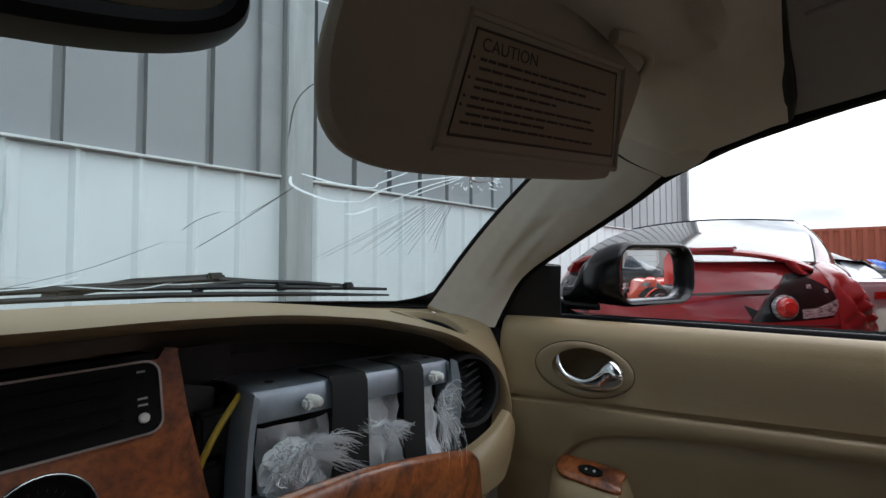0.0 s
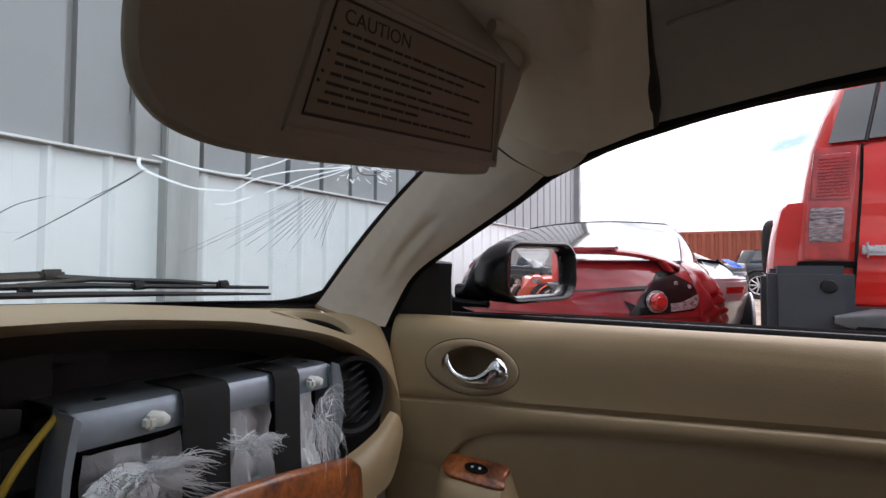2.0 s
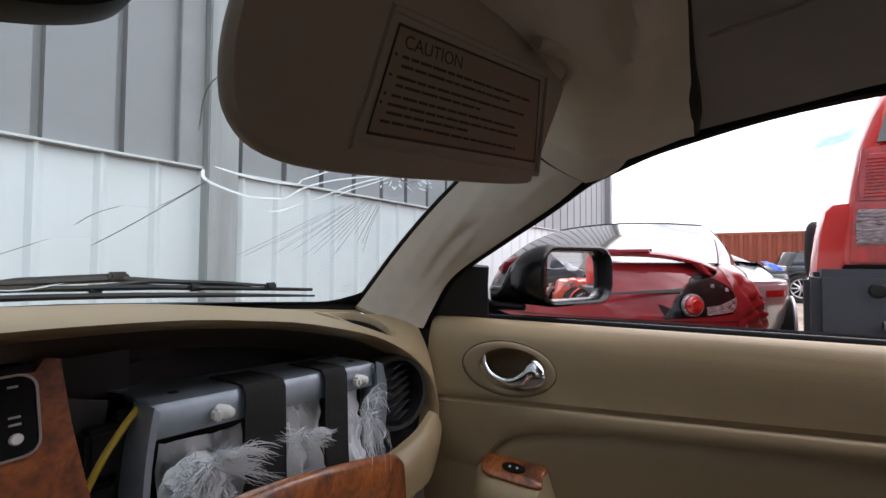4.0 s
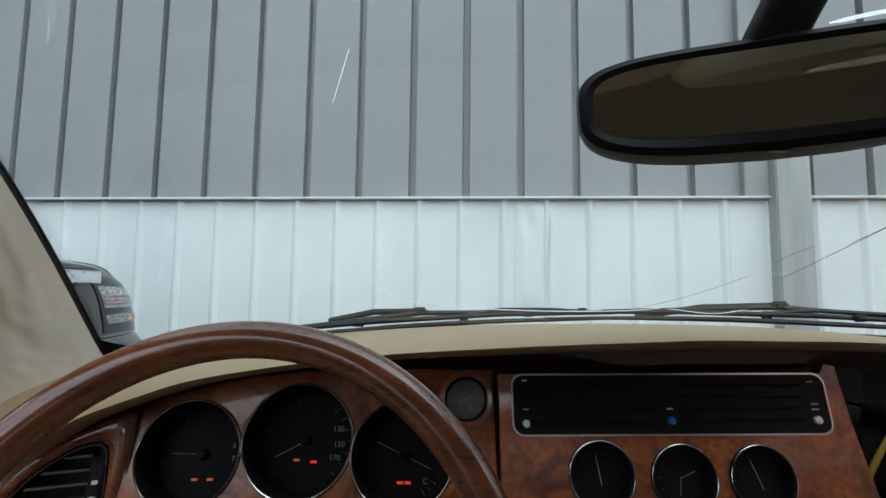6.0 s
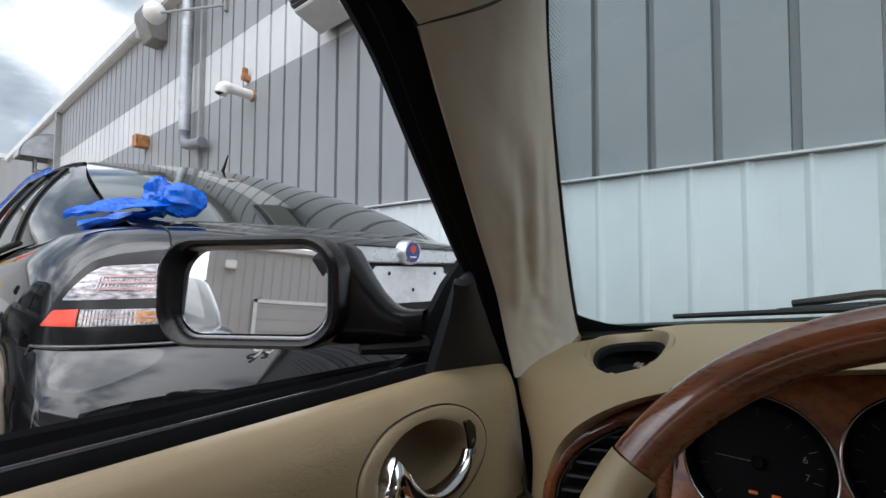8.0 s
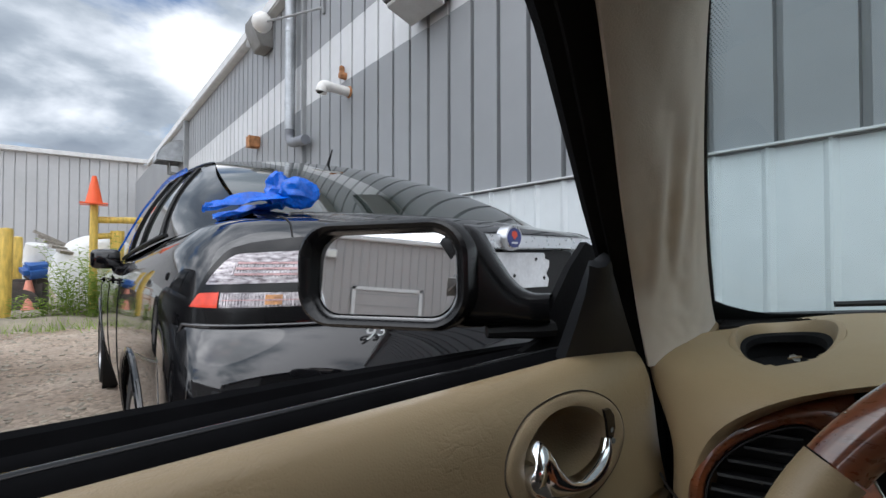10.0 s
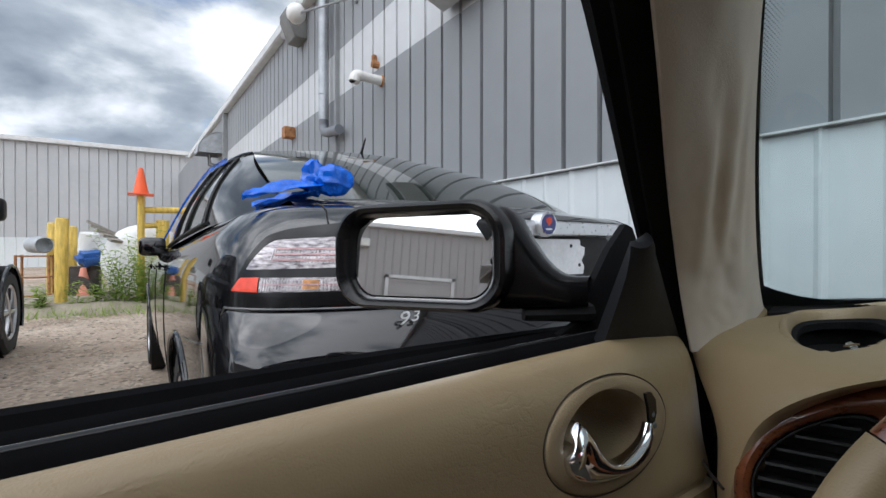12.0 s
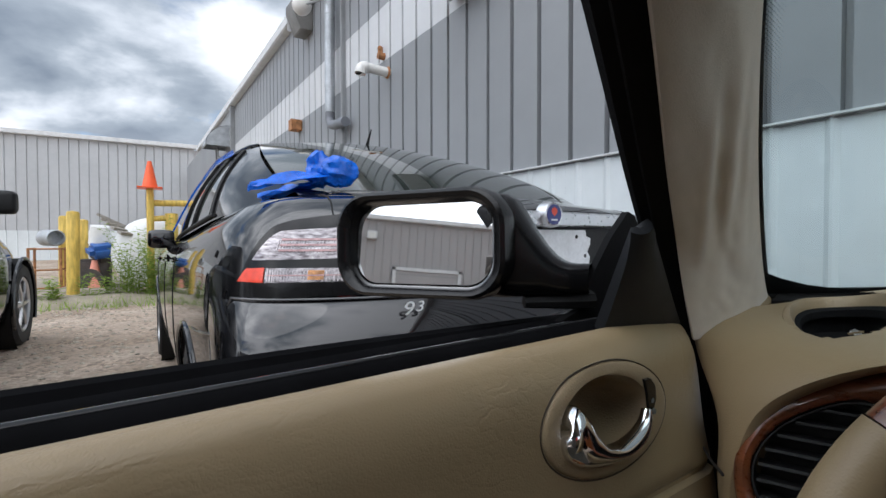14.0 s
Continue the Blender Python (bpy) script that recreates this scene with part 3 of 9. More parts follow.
part("end_trim", box((-15.6, WY - 0.05, EAVE / 2), (0.16, 0.14, EAVE), 0.01), TRIM_G, hall)

far = thing("wall_far", (-30, -6, 0), "light grey ribbed end wall of a lower hall", "wall", kind="structure")
PALE = mat("pale_grey_cladding", (0.43, 0.44, 0.45), 0.55, vary=0.07, vscale=0.5)
for a in range(-30, 2, 4):
    part("wall_sheet", clad(a, a + 3.9996, 1.45, 6.1, -30, 0.40, 0.1, 0.03, -0.05, 0.01, "y", 1), PALE, far, smooth=False)
    part("wall_sheet", clad(a, a + 3.9996, 0, 1.45, -29.98, 0.40, 0.1, 0.03, 0.02, 0.012, "y", 1), WHITE_M, far, smooth=False)
part("wall_core", box((-30.25, -13.6, 3.0), (0.3, 33, 6.0)), GREY_L, far)
part("eave_trim", box((-29.9, -13.6, 6.15), (0.3, 33, 0.22), 0.02), TRIM_W, far)
part("wall_side", box((-22.7, WY + 0.1, EAVE / 2), (14.0, 0.3, EAVE), 0.0), GREY_M, hall)

# fittings on the hall wall
GALV = mat("galvanised_steel", (0.40, 0.42, 0.44), 0.45, 0.5, vary=0.2, vscale=5)
PVC = mat("white_pvc", (0.72, 0.71, 0.68), 0.4, vary=0.08)
RUST = mat("rusty_box", (0.33, 0.15, 0.06), 0.8, vary=0.4, vscale=14)
dp = thing("downpipe", (-7.18, WY - 0.12, 2.6), "galvanised downpipe with an elbow at its foot", "downpipe", HALL)
part("pipe", tube([(-7.18, WY - 0.125, 4.95), (-7.18, WY - 0.125, 2.86)], 0.072, 16), GALV, dp)
part("elbow", tube(spline([(-7.18, WY - 0.125, 2.88), (-7.18, WY - 0.125, 2.74), (-7.06, WY - 0.12, 2.65), (-6.62, WY - 0.11, 2.61)], 6), 0.068, 16), mat("dark_pipe", (0.16, 0.17, 0.19), 0.5), dp, "dark pipe elbow")
part("pipe_chase", box((-6.90, WY - 0.025, 3.3), (0.06, 0.07, 3.3), 0.01), TRIM_G, dp)
for z in (3.25, 4.3):
    part("pipe_strap", lathe([(0.074, -0.025), (0.078, -0.025), (0.078, 0.025), (0.074, 0.025)], (-7.18, WY - 0.125, z), (0, 0, 1), 16), GALV, dp)
vp2 = thing("vent_pipe", (-5.56, WY, 2.98), "white plastic vent pipe with a turned-down end", "pipe", HALL)
part("pipe", tube(spline([(-5.56, WY + 0.02, 2.98), (-5.565, WY - 0.15, 2.985), (-5.57, WY - 0.27, 2.99), (-5.575, WY - 0.33, 2.975), (-5.575, WY - 0.35, 2.905)], 6), [0.055] * 12 + [0.065] * 13, 16), PVC, vp2)
part("pipe_mouth", lathe([(0.05, 0), (0.0, 0.0)], (-5.575, WY - 0.351, 2.9035), (0, 0, -1), 16), ARCH0, vp2)
part("wall_collar", lathe([(0.056, 0.02), (0.066, 0.014), (0.072, 0.0)], (-5.56, WY - 0.001, 2.98), (0, -1, 0), 16), RUST, vp2)
solo("pipe_stub", join(lathe([(0.0, 0.09), (0.042, 0.08), (0.046, 0.0)], (-5.66, WY, 3.20), (0, -1, 0), 8), box((-5.66, WY - 0.05, 3.27), (0.045, 0.06, 0.09), 0.01)), RUST, "small rusty pipe stub on the wall", "pipe", HALL)
bx = thing("junction_box", (-9.03, WY, 2.95), "rusty square box on the wall", "box", HALL)
part("box_case", box((-9.03, WY - 0.09, 3.046), (0.20, 0.18, 0.19), 0.012), RUST, bx)
part("box_lid", box((-9.03, WY - 0.184, 3.046), (0.212, 0.012, 0.202), 0.004), RUST, bx)
wp = thing("wall_lamp", (-8.49, WY, 4.7), "grey box floodlight under the eaves", "wall lamp", HALL, group="wall lamps")
part("lamp_case", prism([(-0.20, -0.23), (0.0, -0.23), (0.0, 0.23), (-0.34, 0.23), (-0.34, 0.10)], (-8.71, WY, 4.71), (0, 1, 0), (0, 0, 1), 0.42, 0.012), mat("brown_grey_case", (0.17, 0.165, 0.155), 0.5, vary=0.15), wp)
part("lamp_pane", box((-8.722, WY - 0.19, 4.73), (0.012, 0.24, 0.32), 0.006), TRIM_W, wp, "pale lamp glass")
gl_ = thing("globe_lamp", (-7.6, WY, 4.5), "white globe lamp on a bracket", "wall lamp", HALL, group="wall lamps")
part("globe", lathe([(0, 0.15), (0.08, 0.127), (0.132, 0.07), (0.15, 0.0), (0.132, -0.07), (0.08, -0.127), (0, -0.15)], (-7.69, WY - 0.37, 4.56), (0, 0, 1), 24), PVC, gl_)
part("bracket", tube([(-7.59, WY - 0.34, 4.54), (-6.71, WY - 0.13, 4.375), (-6.29, WY - 0.02, 4.307)], 0.016, 6), TRIM_G, gl_)
part("bracket_plate", box((-6.26, WY - 0.02, 4.36), (0.05, 0.04, 0.30), 0.006), TRIM_G, gl_)
fl_ = thing("floodlight", (-3.88, WY, 3.5), "dark wall floodlight with a pale lens", "wall lamp", HALL, group="wall lamps")
part("lamp_case", box((-3.88, WY - 0.19, 3.397), (0.58, 0.39, 0.28), 0.03, pose(0, 0, 0, -18)), mat("dark_bronze", (0.05, 0.05, 0.052), 0.5), fl_)
part("lamp_lens", box((-3.88, WY - 0.225, 3.242), (0.50, 0.30, 0.04), 0.01, pose(0, 0, 0, -18)), TRIM_W, fl_, "pale lamp lens")
hd = thing("exhaust_hood", (-16.4, WY, 3.7), "grey weather hood on the wall", "vent hood", HALL)
part("hood_shell", thick(grid([[V((x, WY - 0.02 - 0.72 * math.sin(q), 3.83 + 0.64 * math.cos(q))) for x in (-16.86, -16.0)] for q in [radians(9 * k) for k in range(11)]]), 0.03), GALV, hd)
for x in (-16.86, -16.0):
    part("hood_cheek", prism([(0, 0)] + [(0.72 * math.sin(radians(9 * k)), 0.64 * math.cos(radians(9 * k))) for k in range(11)], (x, WY - 0.02, 3.83), (0, -1, 0), (0, 0, 1), 0.02), GALV, hd, smooth=False)
for dx in (0.12, 0.5):
    part("hood_stay", tube([(-16.86 + dx, WY - 0.35, 3.83), (-16.86 + dx, WY - 0.35, 3.55), (-16.86 + dx, WY, 3.5)], 0.03, 6), TRIM_G, hd)


# dent in the white sheet
def dent_y(u, w):
    """Depth of the buckle: a hollow that runs down to a sharp upright fold."""
    hollow = 0.016 * math.exp(-((u - 0.30) / 0.16) ** 2 - ((w - 0.14 - 0.1 * u) / 0.12) ** 2)
    fold = 0.013 * math.exp(-((u - 0.72 - 0.02 * math.sin(w * 6)) / 0.05) ** 2) - 0.016 * math.exp(-((u - 0.81 - 0.02 * math.sin(w * 6)) / 0.035) ** 2)
    return hollow + fold * math.sin(math.pi * min(1, max(0, (w - 0.06) / 0.9))) ** 0.5


part("sheet_dent", grid([[V((-0.085 + 0.225 * u, WY - 0.027 + dent_y(u, w) + 0.012 * max(0.0, 1 - 5 * min(u, 1 - u, w * 1.5, (1 - w) * 1.5)), 1.512 - 0.60 * w)) for u in [k / 40 for k in range(41)]] for w in [k / 40 for k in range(41)]]), WHITE_M, hall, "buckled white sheet")

# ---- far end of the yard ----
YEL = mat("worn_yellow_paint", (0.62, 0.43, 0.09), 0.6, vary=0.25, vscale=8, stretch=(3, 3, 0.7))
ORANGE = mat("orange_cone_plastic", (0.85, 0.12, 0.03), 0.5, vary=0.06)
TANKW = mat("white_tank_paint", (0.68, 0.69, 0.68), 0.45, vary=0.08)
GREEN = leaf("goldenrod_leaf", (0.19, 0.30, 0.06), (0.34, 0.44, 0.12))
GREYWOOD = mat("weathered_board", (0.28, 0.26, 0.23), 0.85, vary=0.25, vscale=6, stretch=(1, 8, 8))
for x, y, h_, r_ in ((-9.58, -0.92, 1.43, 0.085), (-11.9, -1.34, 1.45, 0.085), (-12.0, -1.06, 1.39, 0.085)):
    b = thing("bollard", (x, y, 0), "worn yellow steel bollard", "bollard", group="yellow bollards")
    part("post", lathe([(r_, -0.02), (r_ * 1.01, h_ * 0.5), (r_, h_ - 0.03), (r_ * 0.85, h_), (0, h_ + 0.012)], (x, y, 0), (0.01, 0.012, 1), 18), YEL, b)


def cone(at, h_, m):
    c_ = thing("traffic_cone", at, "orange plastic traffic cone", "traffic cone")
    part("cone", lathe([(0.13 * h_ / 0.45, 0.02), (0.115 * h_ / 0.45, 0.03), (0.03 * h_ / 0.45, h_), (0.022, h_ + 0.005), (0, h_)], at, (0, 0, 1), 24), m, c_)
    part("foot", box(V(at) + V((0, 0, 0.012)), (0.36 * h_ / 0.45, 0.36 * h_ / 0.45, 0.025), 0.006), m, c_)


cone((-9.8, 0.105, 1.86), 0.46, ORANGE)
cone((-11.0, -0.78, 0.0), 0.62, mat("faded_cone_plastic", (0.70, 0.28, 0.20), 0.6))
gt_ = thing("yellow_gate", (-10.2, 0.6, 0), "worn yellow steel gate frame with posts", "gate")
part("gate_post", lathe([(0.055, 0), (0.055, 1.86)], (-9.8, 0.105, 0), (0, 0, 1), 14), YEL, gt_)
part("gate_post", lathe([(0.10, 0), (0.10, 1.45), (0, 1.46)], (-9.9, 0.42, 0), (0, 0, 1), 14), YEL, gt_)
part("gate_rail", tube([(-9.85, 0.10, 1.62), (-9.95, 1.6, 1.66)], 0.055, 10), YEL, gt_)
part("gate_rail", tube([(-9.85, 0.12, 1.35), (-9.9, 0.44, 1.38)], 0.05, 10), YEL, gt_)
tk = thing("storage_tank", (-10.9, 0.25, 0), "white horizontal storage tank on legs", "tank")
part("tank_shell", lathe([(0, 0.24), (0.30, 0.22), (0.52, 0.14), (0.63, 0.02), (0.66, -0.12), (0.66, -2.2), (0, -2.4)], (-10.35, 0.14, 0.74), (1, -0.1, 0), 40), TANKW, tk)
for xx in (-10.9, -12.2):
    part("tank_leg", box((xx, 0.25, 0.10), (0.12, 0.9, 0.20), 0.01), TRIM_G, tk)
bdp = thing("board_pile", (-10.6, -0.35, 1.2), "grey weathered boards leaning on the tank", "boards")
for k in range(5):
    part("board", box((-10.55 + 0.05 * k, -0.36 + 0.07 * k, 1.27 - 0.05 * k), (0.10, 0.75, 0.05), 0.006, pose(0, 0, 0, -28 + 5 * k, 6 * k, 10 * k)), GREYWOOD, bdp)
part("pile_stake", tube([(-10.6, -0.1, 0.0), (-10.6, -0.2, 1.2)], 0.04, 8), GREYWOOD, bdp)
cage = thing("metal_rack", (-11.6, -1.6, 0), "rusty rack with a steel drum on top", "rack")
for dx, dy in ((0, 0), (0, 0.45), (0.5, 0), (0.5, 0.45)):
    part("rack_leg", tube([(-11.8 + dx, -1.75 + dy, 0), (-11.8 + dx, -1.75 + dy, 0.85)], 0.022, 6), RUST, cage)
for z in (0.12, 0.45, 0.83):
    part("rack_rail", join(tube([(-11.3, -1.75, z), (-11.3, -1.30, z)], 0.018, 6), tube([(-11.8, -1.75, z), (-11.3, -1.75, z)], 0.018, 6), tube([(-11.8, -1.30, z), (-11.3, -1.30, z)], 0.018, 6)), RUST, cage)
part("drum", lathe([(0, -0.25), (0.15, -0.25), (0.15, 0.20), (0.13, 0.22), (0.12, 0.05), (0.0, 0.05)], (-11.5, -1.46, 1.03), (0.9, 0.45, 0), 24), GALV, cage, "steel half drum")
ju = thing("junk_pile", (-11.2, -0.75, 0), "machine parts under a blue tarpaulin", "junk pile")
part("machine", join(box((-11.3, -0.80, 0.36), (0.5, 0.5, 0.55), 0.05), box((-11.2, -0.65, 0.75), (0.4, 0.35, 0.3), 0.04, pose(0, 0, 0, 10, 20, 30)), lathe([(0.0, 0.1), (0.22, 0.1), (0.22, -0.1), (0, -0.1)], (-11.0, -0.85, 0.25), (1, 0, 0), 18)), mat("oily_metal", (0.06, 0.05, 0.045), 0.6, vary=0.4), ju)
part("tarp", box((-11.05, -0.68, 0.80), (0.42, 0.42, 0.24), 0.08, pose(0, 0, 0, 8, 14, 20)), mat("blue_tarpaulin", (0.02, 0.09, 0.30), 0.5, vary=0.2), ju, "blue tarpaulin")
part("white_tub", lathe([(0, 0.20), (0.15, 0.20), (0.16, -0.14), (0, -0.15)], (-11.2, -0.72, 1.05), (0.2, 0.1, 1), 18), PVC, ju)


def weed(at, h_, n, seed):
    """A goldenrod plant: bent stems with narrow leaves all the way up."""
    rg = random.Random(seed)
    w_ = thing("weed_clump", at, "tall green goldenrod weeds", "weeds")
    stems, leaves = [], []
    for k in range(n):
        q, hh = rg.uniform(0, 6.28), h_ * rg.uniform(0.55, 1.0)
        out_ = rg.uniform(0.08, 0.42) * hh
        p0 = V(at) + V((rg.uniform(-0.12, 0.12), rg.uniform(-0.25, 0.25), 0))
        pts = [p0 + V((math.cos(q) * out_ * t ** 1.6, math.sin(q) * out_ * t ** 1.6, hh * t)) for t in [i / 7 for i in range(8)]]
        stems.append(tube(pts, [0.006 * (1 - i / 9) for i in range(8)], 4))
        for i in range(30):
            t = 0.12 + 0.86 * i / 29
            a = pts[min(6, int(t * 7))].lerp(pts[min(7, int(t * 7) + 1)], t * 7 % 1)
            d = V((math.cos(i * 2.4 + k), math.sin(i * 2.4 + k), rg.uniform(0.1, 0.7))).normalized()
            l_ = rg.uniform(0.10, 0.18) * (1.1 - 0.5 * t)
            s_ = d.cross(V((0, 0, 1))).normalized() * 0.019
            bm = bmesh.new()
            vs = [bm.verts.new(v) for v in (a, a + d * l_ * 0.5 + s_, a + d * l_ - V((0, 0, 0.02)), a + d * l_ * 0.5 - s_)]
            bm.faces.new(vs)
            leaves.append(bm)
    tagged(part("stem", join(*stems), GREEN, w_), kind="stuff")
    tagged(part("leaves", join(*leaves), GREEN, w_), kind="stuff")


for k, (x, y, h_, n) in enumerate(((-9.4, 0.10, 1.42, 15), (-9.3, 0.28, 1.2, 13), (-9.5, -0.22, 1.0, 11), (-9.4, -0.55, 0.5, 6), (-9.3, -1.25, 0.45, 7), (-9.4, -1.6, 0.4, 6), (-9.2, 0.55, 0.8, 8))):
    weed((x, y, 0), h_, n, 30 + k)
rg = random.Random(9)
gb_ = []
for k in range(2200):
    p = V((-9.25 + rg.gauss(0, 0.3), rg.uniform(-2.6, 0.9), 0))
    d = V((rg.gauss(0, 0.5), rg.gauss(0, 0.5), 1)).normalized()
    l_ = rg.uniform(0.05, 0.22)
    bm = bmesh.new()
    s_ = V((rg.uniform(-1, 1), rg.uniform(-1, 1), 0)).normalized() * 0.006
    bm.faces.new([bm.verts.new(v) for v in (p - s_, p + s_, p + d * l_)])
    gb_.append(bm)
solo("grass", join(*gb_), GREEN, "sparse green grass along the berm", "grass", kind="stuff", smooth=False)
bk = []
for i in range(30):
    yy = -7 + 0.28 * i
    bk.append([V((-9.0 + dx + 0.08 * noise.noise(V((yy * 2, dx * 5, 1))), yy, max(-0.02, z + 0.05 * noise.noise(V((yy * 3, dx * 7, 2)))))) for dx, z in ((0.15, -0.02), (0.0, 0.03), (-0.2, 0.12), (-0.6, 0.16), (-1.2, 0.14), (-3.0, 0.10), (-6.0, 0.05), (-6.3, -0.02))])
solo("berm", grid(bk), mat("dusty_soil", (0.27, 0.235, 0.18), 0.95, vary=0.3, vscale=3, grain=0.6, gscale=50, bump=0.8, bscale=8), "low dusty earth bank at the yard's edge", "earth bank", kind="structure")
st_ = []
rg = random.Random(12)
for k in range(1600):
    x, y = -rg.uniform(2.2, 9.5), rg.uniform(-3.2, 0.35)
    r_ = rg.uniform(0.006, 0.02) * (1 + 0.06 * abs(x))
    bm = bmesh.new()
    bmesh.ops.create_icosphere(bm, subdivisions=1, radius=r_)
    for v in bm.verts:
        v.co = V((v.co.x * rg.uniform(0.7, 1.3), v.co.y * rg.uniform(0.7, 1.3), v.co.z * 0.55)) + V((x, y, 0.1 * r_))
    st_.append(bm)
solo("gravel_stones", join(*st_), mat("gravel_stone", (0.36, 0.32, 0.26), 0.9, vary=0.35, vscale=9), "loose pale gravel stones on the yard", "gravel", kind="stuff", smooth=False)
# ---- the car around the camera (car frame: x right, y ahead, z up) ----
XC = -0.012


def mirrored(s, x):
    return XC + s * x


def crease(y):
    return float(np.interp(-y, [0.0, 0.03, 0.2, 0.36, 0.49, 0.63, 1.1], [0.788, 0.790, 0.801, 0.811, 0.819, 0.828, 0.84]))


PULL = {
    -1: ([(-0.060, 0.004, 0), (-0.0655, -0.004, 0), (-0.0625, -0.0145, 0), (-0.050, -0.0225, 0), (-0.032, -0.0268, 0), (-0.008, -0.0295, 0), (0.014, -0.0290, 0), (0.034, -0.0245, 0), (0.046, -0.0145, 0), (0.0475, -0.002, 0)],
         [(-0.0595, 0.007, 0), (-0.0555, 0.0135, 0), (-0.0475, 0.0178, 0), (-0.0405, 0.0125, 0), (-0.0335, 0.0015, 0), (-0.0225, -0.0125, 0), (-0.0045, -0.0185, 0), (0.0185, -0.0160, 0), (0.0345, -0.0095, 0), (0.0415, -0.001, 0)]),
    1: ([(-0.058, 0.004, 0), (-0.0603, -0.006, 0), (-0.055, -0.0165, 0), (-0.039, -0.0250, 0), (-0.020, -0.0280, 0), (0.004, -0.0260, 0), (0.026, -0.0193, 0), (0.043, -0.0075, 0), (0.0495, 0.007, 0), (0.0455, 0.0183, 0)],
        [(-0.057, 0.008, 0), (-0.050, 0.0159, 0), (-0.040, 0.0206, 0), (-0.030, 0.0154, 0), (-0.020, 0.0026, 0), (-0.005, -0.0098, 0), (0.012, -0.0122, 0), (0.028, -0.0079, 0), (0.0387, 0.003, 0), (0.0436, 0.0183, 0)]),
}


def crescent(P, s):
    """The chrome pull: a thick lobe behind, a thin horn in front, joined below by a broad face that looks down."""
    low, upp = (spline([V(p) + V((-0.007 if s > 0 else 0.0, 0, 0)) for p in e], 8) for e in PULL[s])
    n = len(low) - 1
    rows = []
    for q in [radians(-25 + 230 * i / 14) for i in range(15)]:
        r = []
        for k, (a, b) in enumerate(zip(low, upp)):
            p = a.lerp(b, (1 - math.cos(q)) / 2)
            h = 0.0035 + 0.24 * (b - a).length
            r.append(P(p.x, p.y, 0.002 + h * math.sin(q)))
        rows.append(r)
    return grid(rows)


